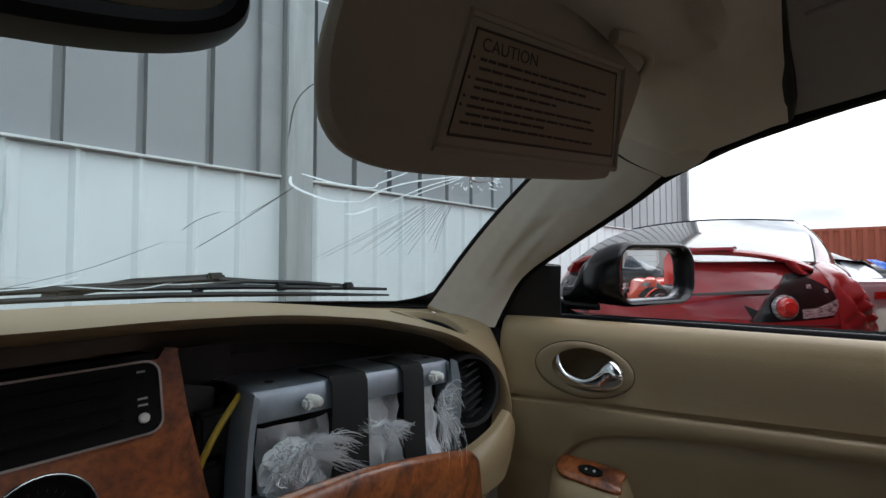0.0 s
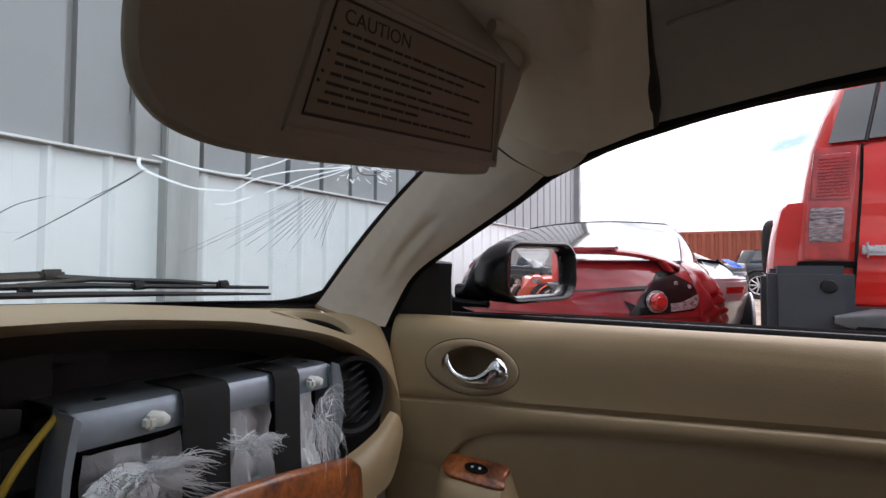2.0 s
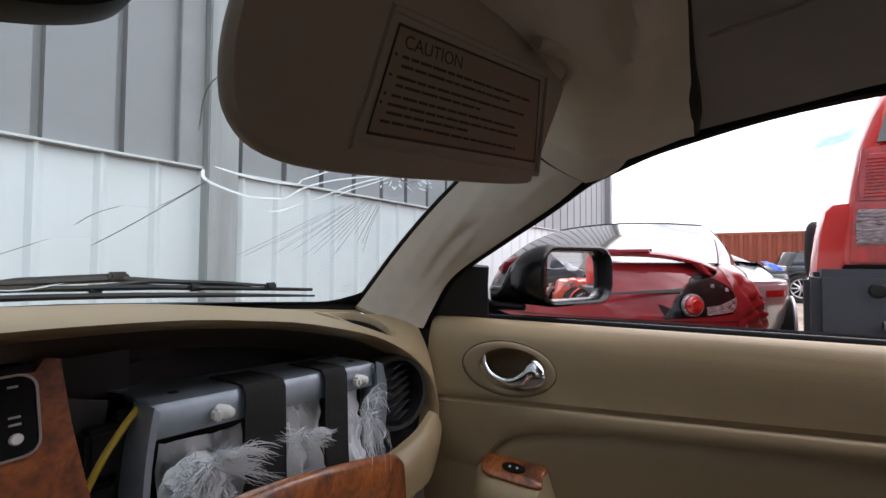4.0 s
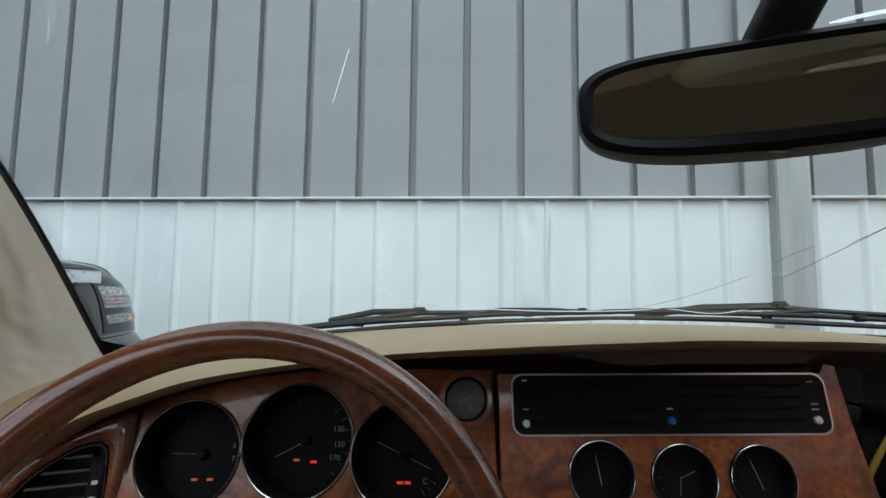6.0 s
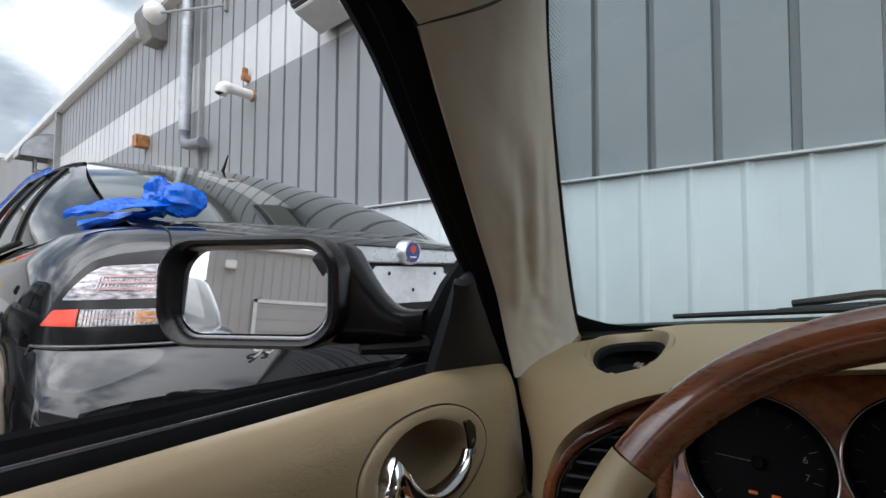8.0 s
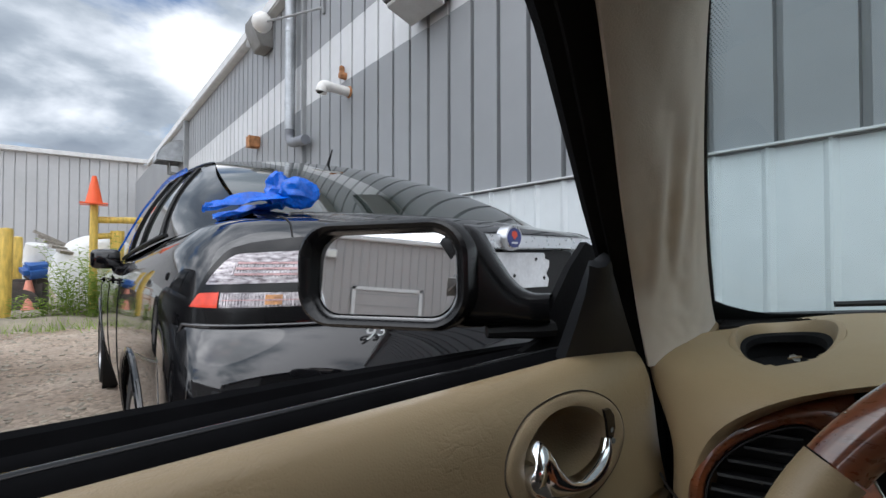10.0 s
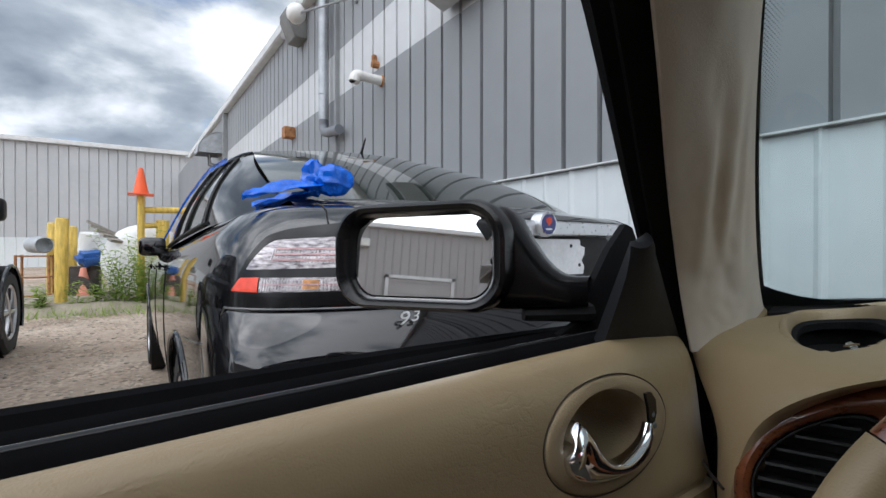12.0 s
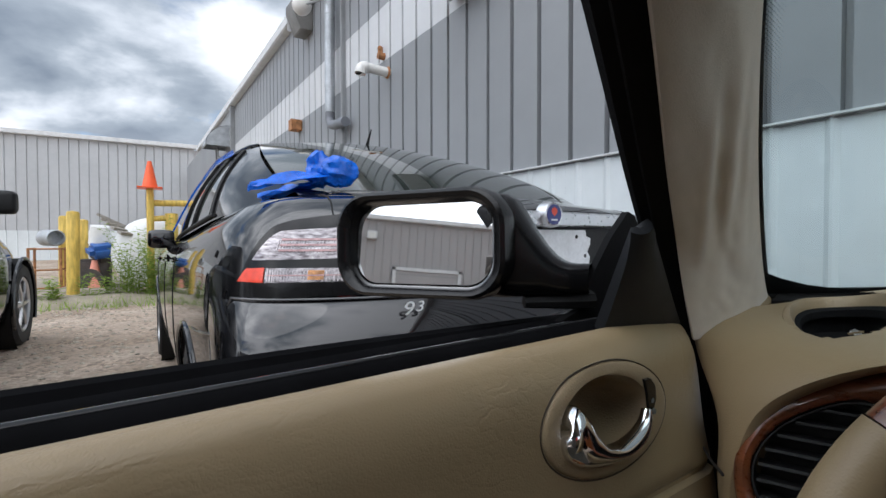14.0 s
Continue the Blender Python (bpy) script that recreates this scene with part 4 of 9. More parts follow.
def car_door(s):
    name = "driver" if s < 0 else "passenger"
    d = thing("car_door", (mirrored(s, 0.75), -0.5, 0.35), f"tan leather {name} door with black sill and chrome pull", "car door", CAR)
    HC = (-0.1545, 0.8690) if s < 0 else (-0.154, 0.8525)
    SIDE = [(0.758, 0.912), (0.748, 0.9215), (0.738, 0.925), (0.727, 0.9235), (0.718, 0.917), (0.711, 0.905), (0.7065, 0.893), (0.704, 0.88), (0.702, 0.865), (0.7005, 0.85), (0.699, 0.835), (0.697, 0.82), (0.695, 0.810), (0.692, 0.798)]
    FINE = [0.905 - 0.005 * k for k in range(20)]
    surf = lambda y, z: float(np.interp(z, [q[1] for q in SIDE[:4:-1]], [q[0] for q in SIDE[:4:-1]])) + 0.0035 * math.sin(y * 9)
    RA, RB = (0.0815, 0.0400) if s < 0 else (0.0800, 0.0420)
    f0 = 0.008 if s < 0 else 0.0
    ys = [0.012 + f0, 0.008 + f0, 0.0 + f0, -0.01] + [-0.02 - 0.012 * k for k in range(24)] + [-0.34 - 0.05 * k for k in range(18)]
    rows = []
    for i, y in enumerate(ys):
        zc = crease(y)
        back = [0.055, 0.018, 0.004, 0.0][i] if i < 4 else 0.0
        zt = float(np.interp(-y, [0.111, 0.121, 0.133, 0.152, 0.174, 0.199, 0.250, 0.314, 0.45, 0.62, 1.2], [0.692, 0.706, 0.723, 0.741, 0.753, 0.761, 0.771, 0.779, 0.790, 0.802, 0.815]))
        g, k = zc - zt, min(1.0, max(0.0, (-y - 0.105) / 0.03))
        prof = SIDE[:5] + [(surf(y, z), z) for z in FINE] + [(0.692, zc + 0.006), (0.695, zc + 0.001), (0.6945, zc - 0.002), (0.689, zc - 0.004), (0.6865, zc - 0.25 * g), (0.685, zc - 0.6 * g), (0.685, zt + 0.004), (0.686 + 0.001 * k, zt + 0.0005), (0.686 + 0.009 * k, zt - 0.002), (0.686 + 0.009 * k, zt - 0.005), (0.686 + 0.005 * k, zt - 0.012), (0.686 + 0.003 * k, zt - 0.03), (0.686 + 0.004 * k, zt - 0.06), (0.688 + 0.006 * k, 0.64), (0.69, 0.5), (0.70, 0.36)]
        rows.append([V((mirrored(s, x + back), y, z)) for x, z in prof])
    bm = grid(rows)
    hole = [f for f in bm.faces if ((f.calc_center_median().y - HC[0]) / (RA * 0.90)) ** 2 + ((f.calc_center_median().z - HC[1]) / (RB * 0.88)) ** 2 < 1]
    bmesh.ops.delete(bm, geom=hole, context="FACES")
    part("door_panel", bm, LEATHER_WORN if s < 0 else LEATHER, d)

    # handle surround and bowl; a runs to the front, b up, c into the cabin
    def P(a, b, c):
        y, z = HC[0] + a, HC[1] + b + (-0.03 if s < 0 else 0.02) * a
        return V((mirrored(s, surf(y, z) - c), y, z))
    n = 56
    ell = lambda ra, rb, c, ca=0.0, cb=0.0: [P(ca + RA * ra * math.cos(2 * math.pi * k / n), cb + RB * rb * math.sin(2 * math.pi * k / n), c) for k in range(n)]
    bx = -0.0054 if s < 0 else -0.008
    sur = part("handle_surround", grid([ell(1.0, 1.0, -0.0035), ell(0.995, 0.99, -0.0005), ell(0.98, 0.965, 0.0012), ell(0.945, 0.92, 0.0022), ell(0.87, 0.84, 0.0026), ell(0.76, 0.79, 0.0024, bx * 0.6), ell(0.715, 0.765, 0.0014, bx), ell(0.69, 0.745, -0.003, bx)], close_u=True), LEATHER_D, d)
    part("handle_bowl", grid([ell(0.70, 0.75, -0.001, bx), ell(0.685, 0.735, -0.012, bx), ell(0.65, 0.70, -0.032, bx), ell(0.54, 0.57, -0.050, bx), ell(0.35, 0.36, -0.058, bx), ell(0.13, 0.14, -0.060, bx), ell(0.001, 0.001, -0.060, bx)], close_u=True), LEATHER_D, d)
    part("surround_groove", tube(ell(1.005, 1.010, -0.0001), 0.0007, 6, True), GROOVE, sur)
    part("door_pull", crescent(P, s), CHROME, d, "chrome crescent door pull")
    if s < 0:
        sw = part("memory_switch", prism([(0.038, 0.022), (0.047, 0.0215), (0.056, 0.014), (0.0605, 0.002), (0.058, -0.010), (0.052, -0.016), (0.0505, -0.004), (0.045, 0.010)], P(-0.003, 0.001, 0.0016), (0, 1, 0), (-0.13 * s, 0.0, 1), 0.0025), PLASTIC_G, d, "black seat memory switch")
        for k, (a, b) in enumerate(((0.050, 0.012), (0.0545, 0.003), (0.0555, -0.006))):
            part("memory_button", lathe([(0.0, 0.0015), (0.0022, 0.0015), (0.0026, 0)], P(a - 0.003, b + 0.001, 0.0040), (-s, 0, 0), 12), MARK_D, sw)

    # armrest: a rounded grip with the walnut switch panel on its front end, a cup behind it
    arm = []
    for i, y in enumerate([-0.1045, -0.106, -0.110, -0.117, -0.126, -0.138, -0.155, -0.175, -0.20, -0.222, -0.232, -0.238, -0.26, -0.30, -0.40, -0.6, -0.9]):
        sq = math.sqrt(max(0.0, 1 - (1 - min(1.0, (-y - 0.1045) / 0.05)) ** 2))
        zt = 0.705 + 0.03 * (y + 0.13) - 0.012 * (1 - sq) - 0.05 * min(1.0, max(0.0, (-y - 0.224) / 0.012))
        prof = [(0.71, 0.016), (0.700, 0.0125), (0.672, 0.0), (0.652, -0.0090), (0.645, -0.0125), (0.638, -0.0185), (0.631, -0.028), (0.626, -0.038), (0.622, -0.052), (0.622, -0.075), (0.630, -0.10), (0.65, -0.12), (0.70, -0.13)]
        arm.append([V((mirrored(s, 0.715 - (0.715 - x) * (0.12 + 0.88 * sq)), y, zt + dz * (0.5 + 0.5 * sq))) for x, dz in prof])
    part("armrest", grid(arm), LEATHER, d)
    top_o = V((mirrored(s, 0.672), -0.172, 0.7050))
    out = [(-0.046, 0.020), (-0.050, 0.012), (-0.0495, -0.004), (-0.044, -0.016), (-0.034, -0.0225), (-0.018, -0.0245), (0.048, -0.0245), (0.049, 0.0), (0.045, 0.022), (-0.036, 0.023)]
    out = [(p.x, p.y) for p in spline([(a, b, 0) for a, b in out], 4, True)]
    ring = lambda g, h: [top_o + V((s * b * g * 0.8 - s * h * 0.4, -a * g, h * 0.9 - 0.03 * a * g + 0.36 * b * g)) for a, b in out]
    wd = part("switch_panel", join(grid([ring(1.0, -0.002), ring(1.0, 0.0012), ring(0.975, 0.0028), ring(0.93, 0.0036), ring(0.5, 0.0042), ring(0.02, 0.0044)], close_u=True)), WOOD, d, "burr walnut window switch panel")
    sw = part("window_switch", prism([(0.0185 * math.cos(q), 0.0088 * math.sin(q)) for q in [2 * math.pi * k / 24 for k in range(24)]], top_o + V((-s * 0.0014, -0.004, 0.0032)), (0, -s, -0.03 * s), (s, 0, 0.45), 0.0030, 0.0), PLASTIC_G, wd)
    for k in (-1, 1):
        part("switch_mark", lathe([(0, 0.0005), (0.0018, 0.0005), (0.0020, 0)], top_o + V((-s * 0.0026, -0.004 + 0.006 * k, 0.0061)), (-s * 0.41, 0, 0.91), 10), MARK, sw)
    # sill rubbers: two ridged lips and the outer flange
    rows = []
    for k in range(30):
        y = 0.0 - 0.045 * k
        o = float(np.interp(-y, [0, 0.1, 0.3, 0.6, 1.3], [0.818, 0.834, 0.853, 0.862, 0.868]))
        prof = [(0.745, 0.915), (0.752, 0.924), (0.760, 0.928), (0.768, 0.927), (0.773, 0.921), (0.779, 0.9195), (0.783, 0.925), (0.791, 0.9275), (0.797, 0.923), (0.800, 0.913), (0.806, 0.910), (o - 0.022, 0.912), (o - 0.014, 0.921), (o - 0.004, 0.9225), (o, 0.918), (o + 0.004, 0.88), (o + 0.02, 0.70), (o + 0.015, 0.36)]
        rows.append([V((mirrored(s, x), y, z)) for x, z in prof])
    part("sill_rubber", grid(rows), SILL, d, "black rubber window sill seals")
    part("sill_bead", tube([V((mirrored(s, 0.7625), -0.045 * k, 0.9262)) for k in range(30)], 0.0034, 10), PLASTIC_G, d, "polished black bead along the sill")

    # triangular sail panel
    A, B, C, D = (V((mirrored(s, x), y, z)) for x, y, z in SAIL[s])
    rows = [[A.lerp(B, k / 8) for k in range(9)]]
    for t in (0.25, 0.5, 0.75, 0.93, 1.0):
        rows.append([A.lerp(D, t).lerp(B.lerp(C, t), k / 8) + V((-s * 0.004 * math.sin(math.pi * k / 8), 0, 0)) for k in range(9)])
    bm = thick(grid(rows), 0.012)
    part("sail_panel", bm, PLASTIC_S, d, "black plastic mirror sail panel")

    # door mirror: shell that runs into its arm, glass, foot
    gc = V((-0.891, -0.208, 1.001) if s < 0 else (0.817, -0.235, 0.999))
    hu = V((s * 0.888, -0.46, 0)).normalized()
    fw = V((s * 0.46, 0.888, 0)).normalized()
    up = V((0, 0, 1))
    W, H = 0.158, 0.085

    def lip_row(w, h, r, f, shift=0.0, drop=0.0):
        return [gc + hu * (a_ - shift) + up * (b_ - drop) + fw * f for a_, b_ in rounded(w, h, r * 0.80, 8)]

    rows = [lip_row(W - 0.008, H - 0.006, 0.030, 0.020), lip_row(W - 0.002, H, 0.034, 0.004), lip_row(W + 0.006, H + 0.005, 0.036, -0.003), lip_row(W + 0.018, H + 0.013, 0.042, -0.0055), lip_row(W + 0.026, H + 0.019, 0.046, -0.003), lip_row(W + 0.030, H + 0.023, 0.048, 0.006),
            lip_row(W + 0.030, H + 0.022, 0.048, 0.026, 0.002), lip_row(W + 0.022, H + 0.012, 0.045, 0.052, 0.006, 0.002), lip_row(W + 0.002, H - 0.010, 0.037, 0.074, 0.012, 0.005), lip_row(W - 0.05, H - 0.040, 0.021, 0.090, 0.018, 0.008), lip_row(0.04, 0.016, 0.007, 0.096, 0.022, 0.010)]
    mir = part("door_mirror", grid(rows, close_u=True), PLASTIC_M, d, "glossy black door mirror housing")
    nrm = (V((-s * 0.46, -0.888, 0)) + up * MIRROR_TURN[s]).normalized()
    gu = up.cross(nrm).normalized()
    gv = nrm.cross(gu)
    rows = []
    for g in (0.0, 0.25, 0.5, 0.75, 0.92, 1.0):
        rows.append([gc + gu * a_ * g + gv * b_ * g + fw * 0.012 - nrm * (CONVEX[s] * ((a_ * g) ** 2 + (b_ * g) ** 2)) for a_, b_ in rounded(W - 0.007, H - 0.004, 0.026, 8)])
    part("mirror_glass", grid(rows, close_u=True), MIRROR, mir, "silvered mirror glass")
    # the housing runs on from the shell's inner end and narrows down to the door: along, ahead, top
    BODY = ((0.040, 0.016, 0.050), (0.070, 0.013, 0.0500), (0.084, 0.0140, 0.0475), (0.0915, 0.0170, 0.0415), (0.098, 0.0205, 0.0300), (0.106, 0.0255, 0.0145), (0.1165, 0.0319, -0.0025), (0.124, 0.0365, -0.0120), (0.1313, 0.0408, -0.0178), (0.138, 0.0448, -0.0205), (0.146, 0.050, -0.0215), (0.156, 0.060, -0.0215)) if s < 0 else (
            (0.040, 0.018, 0.050), (0.070, 0.012, 0.0510), (0.0800, 0.0150, 0.0500), (0.0820, 0.030, 0.0465), (0.0845, 0.048, 0.0400), (0.0870, 0.0634, 0.0329), (0.0885, 0.075, 0.0265), (0.0896, 0.0835, 0.0195), (0.0906, 0.091, 0.009), (0.0914, 0.0974, -0.0040), (0.0920, 0.102, -0.0150), (0.0927, 0.1073, -0.0215), (0.0930, 0.115, -0.0235), (0.0930, 0.130, -0.0240))
    off = fw if s < 0 else (hu * 0.85 + fw * 0.35).normalized()
    rows = []
    for k, (a_, f_, top) in enumerate(BODY):
        g = k / (len(BODY) - 1)
        bot, wide = -0.0535 + 0.003 * g, 0.068 - 0.030 * g
        c = gc - hu * a_ + fw * f_ + off * (wide / 2) + up * ((top + bot) / 2)
        rows.append([c + off * p + up * q for p, q in rounded(wide, top - bot, min(0.020, (top - bot) * 0.40), 6)])
    part("mirror_arm", grid(rows, close_u=True), PLASTIC_M, mir)
    sole = [gc - hu * a_ + fw * (f_ + 0.006) + off * 0.012 - up * 0.0575 for a_, f_, top in BODY[4:]]
    part("mirror_sole", tube(sole, [0.006 + 0.004 * k / len(sole) for k in range(len(sole))], 8), PLASTIC, mir)
    ox = gc.x - s * 0.096
    foot = [(-0.118, 0.914), (0.06, 0.914), (0.05, 0.98), (0.022, 1.030), (0.008, 1.034), (-0.026, 1.006), (-0.052, 0.977), (-0.084, 0.934), (-0.112, 0.926)]
    fy = 0.0
    ox = ox if s < 0 else 0.797
    part("mirror_foot", prism([(y + fy, z) for y, z in foot], (ox - 0.004, 0, 0), (0, 1, 0), (0, 0, 1), 0.008), SEAL, mir, bevel=0.002)
    return d


SAIL = {-1: ((0.757, -0.097, 0.914), (0.736, 0.022, 0.909), (0.709, -0.1035, 1.013), (0.7105, -0.1075, 1.0127)), 1: ((0.762, -0.094, 0.910), (0.748, 0.034, 0.905), (0.722, -0.064, 1.022), (0.742, -0.100, 1.016))}
SILL = mat("satin_sill_rubber", (0.0035, 0.0035, 0.004), 0.80, vary=0.25, vscale=20, grain=0.12, gscale=500, rvary=0.1, spec=0.03)
GROOVE = mat("brown_groove", (0.045, 0.032, 0.020), 0.8)
PLASTIC_S = mat("charcoal_sail_plastic", (0.0065, 0.0075, 0.0095), 0.55, vary=0.1, grain=0.2, gscale=900)
PLASTIC_M = mat("satin_black_mirror_shell", (0.008, 0.008, 0.0085), 0.22, vary=0.15, rvary=0.3, spec=0.3)
MIRROR_TURN = {-1: 0.072, 1: 0.012}
CONVEX = {-1: 0.0, 1: 0.40}
car_door(-1)
car_door(1)

# ---- dashboard ----
LIP_R = [(0, 0.981), (0.07, 0.980), (0.136, 0.979), (0.227, 0.974), (0.30, 0.965), (0.368, 0.954), (0.472, 0.928), (0.53, 0.906), (0.583, 0.878), (0.628, 0.842), (0.652, 0.805), (0.660, 0.765), (0.645, 0.730), (0.60, 0.700), (0.5, 0.675)]
LIP_L = [(-0.07, 0.979), (-0.136, 0.977), (-0.227, 0.973), (-0.30, 0.969), (-0.368, 0.963), (-0.472, 0.948), (-0.53, 0.932), (-0.60, 0.905), (-0.648, 0.868), (-0.668, 0.820), (-0.672, 0.775), (-0.655, 0.732), (-0.61, 0.700), (-0.5, 0.675)]
OUT_R = [(0, 0.405, 0.962), (0.09, 0.403, 0.962), (0.18, 0.396, 0.962), (0.30, 0.36, 0.960), (0.38, 0.33, 0.957), (0.46, 0.29, 0.950), (0.57, 0.21, 0.938), (0.65, 0.145, 0.927), (0.710, 0.06, 0.919), (0.712, 0.03, 0.892), (0.708, 0.030, 0.85), (0.706, 0.030, 0.79), (0.706, 0.028, 0.73), (0.69, 0.0, 0.66), (0.6, 0.0, 0.60)]
LIP = [V((x, -0.042, z)) for x, z in LIP_L[::-1] + LIP_R]
OUT = [V((-x, y, z)) + V((XC * 2, 0, 0)) for x, y, z in OUT_R[:0:-1]] + [V(p) + V((XC * (0 if i == 0 else 0.3), 0, 0)) for i, p in enumerate(OUT_R)]
OUT = [p + V((0, 0, 0.012 * math.exp(-((p.x + 0.60) / 0.11) ** 2))) if p.x < -0.3 and p.y > 0.1 else p for p in OUT]
OUT = [p + V((0.040, -0.018, 0)) * min(1.0, max(0.0, (0.905 - p.z) / 0.05)) if p.x < -0.6 else p for p in OUT]
LIP, OUT = spline(LIP, 5), spline(OUT, 5)
MID = V((0, 0, 0.80))
dash = thing("dashboard", (0, 0.05, 0.55), "tan leather dashboard with torn-out airbag bay and walnut fascia", "dashboard", CAR)
rows = []
for t, dy, grow in ((-1, 0.012, -0.012), (-1, -0.012, -0.008), (-1, -0.004, -0.0035), (0, 0, 0.0), (0.045, 0.0, 0.0), (0.12, 0, 0), (0.2, 0, 0), (0.28, 0, 0)) + tuple((0.34 + 0.035 * k, 0, 0) for k in range(18)) + ((0.97, 0, 0), (1.0, 0, 0)):
    r = []
    for a, b in zip(LIP, OUT):
        out = V((a.x - MID.x, 0, (a.z - MID.z) * 2.0)).normalized()
        if t < 0:
            r.append(a + out * grow + V((0, 0.03 if dy > 0 else 0.012 if dy < -0.01 else 0.003, 0)))
        else:
            p = a.lerp(b, t)
            k = math.sin(math.pi * min(1, t * 1.0)) ** 0.6 if 0 < t < 1 else 0
            side = min(1.0, abs(a.x) / 0.6)
            p += V((out.x * 0.010, -0.004, 0.0085 * (1 - 1.15 * side))) * k
            r.append(p)
    rows.append(r)
pad = grid(rows)
BOWL = V((-0.624, 0.092, 0.0))
bowl_at = lambda p, s: ((p.x - (BOWL.x if s < 0 else -BOWL.x + XC * 2), p.y - BOWL.y))


def in_bowl(p, s, ra, rb):
    dx, dy = bowl_at(p, s)
    c_, s_ = math.cos(0.2), s * math.sin(0.2)
    return ((dx * c_ - dy * s_) / ra) ** 2 + ((dx * s_ + dy * c_) / rb) ** 2 < 1


pad_top = [v.co.copy() for v in pad.verts if v.co.z > 0.86 and v.co.y > -0.04 and abs(v.co.x) > 0.4]


PAD_FIT = {}
for s in (-1, 1):
    bx_, by_ = (BOWL.x if s < 0 else -BOWL.x + XC * 2), BOWL.y
    near = [p for p in pad_top if (p.x - bx_) ** 2 + ((p.y - by_) * 0.6) ** 2 < 0.075 ** 2]
    A_ = np.array([[1, p.x - bx_, p.y - by_, (p.x - bx_) ** 2, (p.x - bx_) * (p.y - by_), (p.y - by_) ** 2] for p in near])
    PAD_FIT[s] = (bx_, by_, np.linalg.lstsq(A_, np.array([p.z for p in near]), rcond=None)[0])


def pad_z(x, y):
    """Height of the pad round a bowl, a smooth surface through its points."""
    bx_, by_, k_ = PAD_FIT[-1 if x < 0 else 1]
    dx, dy = x - bx_, y - by_
    return float(k_ @ np.array([1, dx, dy, dx * dx, dx * dy, dy * dy]))


near = [e for e in pad.edges if min(v.co.z for v in e.verts) > 0.87 and any(in_bowl((e.verts[0].co + e.verts[1].co) / 2, s, 0.075, 0.135) for s in (-1, 1))]
bmesh.ops.subdivide_edges(pad, edges=near, cuts=3, use_grid_fill=True)
bmesh.ops.delete(pad, geom=[f for f in pad.faces if f.calc_center_median().z > 0.88 and any(in_bowl(f.calc_center_median(), s, 0.0440, 0.0945) for s in (-1, 1))], context="FACES")
part("dash_pad", pad, LEATHER, dash)
rows = []
for grow, y in ((-0.006, -0.013), (-0.010, 0.0), (-0.018, 0.05), (-0.024, 0.13), (-0.30, 0.135)):
    r = []
    for a in LIP:
        out = V((a.x - MID.x, 0, (a.z - MID.z) * 2.0)).normalized()
        p = a + out * grow
        r.append(V((p.x, y, p.z)))
    rows.append(r)
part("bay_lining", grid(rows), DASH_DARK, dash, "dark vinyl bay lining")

# underside of the lip: the overhang's shade is put into its darker brown
rows = []
for grow, y in ((-0.0095, -0.022), (-0.0135, -0.006), (-0.021, 0.014), (-0.029, 0.032), (-0.040, 0.055), (-0.050, 0.085)):
    r = []
    for a in LIP:
        if a.x > -0.19 and a.z > 0.80:
            out = V((a.x - MID.x, 0, (a.z - MID.z) * 2.0)).normalized()
            deep = min(1.0, max(0.0, (a.x - 0.13) / 0.06))
            soft = min(1.0, max(0.0, (a.x + 0.19) / 0.12))
            p = a + out * (-0.0095 * 0.55 * (1 - soft) + grow * (0.55 + 0.45 * deep) * soft)
            r.append(V((p.x, min(y, -0.004) * (1 - deep) + y * deep, p.z)))
    rows.append(r)
part("bay_brow", grid(rows), mat("shaded_brown_lip_vinyl", (0.055, 0.042, 0.030), 0.6, vary=0.15, grain=0.3, gscale=420, kind="leather"), dash, "underside of the pad's lip with shade put into its brown")

# open speaker bowls near the windshield ends, their grilles gone
for s in (-1, 1):
    ox, oy = (BOWL.x if s < 0 else -BOWL.x + XC * 2), BOWL.y
    ca, sa = math.cos(0.2), s * math.sin(0.2)

    def bowl_row(g, h):
        r = []
        for k in range(40):
            q = 2 * math.pi * k / 40
            a_, b_ = 0.041 * g * math.cos(q), 0.088 * g * math.sin(q)
            x, y = ox + a_ * ca + b_ * sa, oy - a_ * sa + b_ * ca
            r.append(V((x, y, pad_z(x, y) * (1 - max(0, -h) * 12) + (pad_z(ox, oy)) * max(0, -h) * 12 + h)))
        return r

    bowl = part("speaker_bowl", grid([bowl_row(1.15, -0.003), bowl_row(1.13, 0.0006), bowl_row(1.07, 0.0018), bowl_row(1.0, 0.0014), bowl_row(0.95, -0.003), bowl_row(0.91, -0.014), bowl_row(0.87, -0.030)], close_u=True), LEATHER_D, dash, "tan rim of an open speaker bowl")
    part("bowl_well", grid([bowl_row(0.90, -0.016), bowl_row(0.84, -0.036), bowl_row(0.02, -0.042)], close_u=True), SEAL, bowl)
    part("bowl_flange", grid([bowl_row(0.905, -0.010), bowl_row(0.80, -0.013), bowl_row(0.78, -0.020)], close_u=True), SEAL, bowl)
    rgb_ = random.Random(5 + s)
    for k in range(9):
        q = rgb_.uniform(0, 6.28)
        c = V((ox + 0.018 * math.cos(q) - s * 0.002, oy + 0.05 * math.sin(q) - 0.02, pad_z(ox, oy) - 0.030))
        part("debris", prism([(rgb_.uniform(0.6, 1) * 0.007 * math.cos(q2), rgb_.uniform(0.6, 1) * 0.006 * math.sin(q2)) for q2 in (0, 1.1, 2.2, 3.4, 4.6, 5.6)], c, (1, rgb_.uniform(-0.5, 0.5), rgb_.uniform(-0.4, 0.4)), (0, 1, rgb_.uniform(-0.4, 0.4)), 0.002), (CRACK, LEATHER_D, STEEL)[k % 3], bowl, smooth=False)

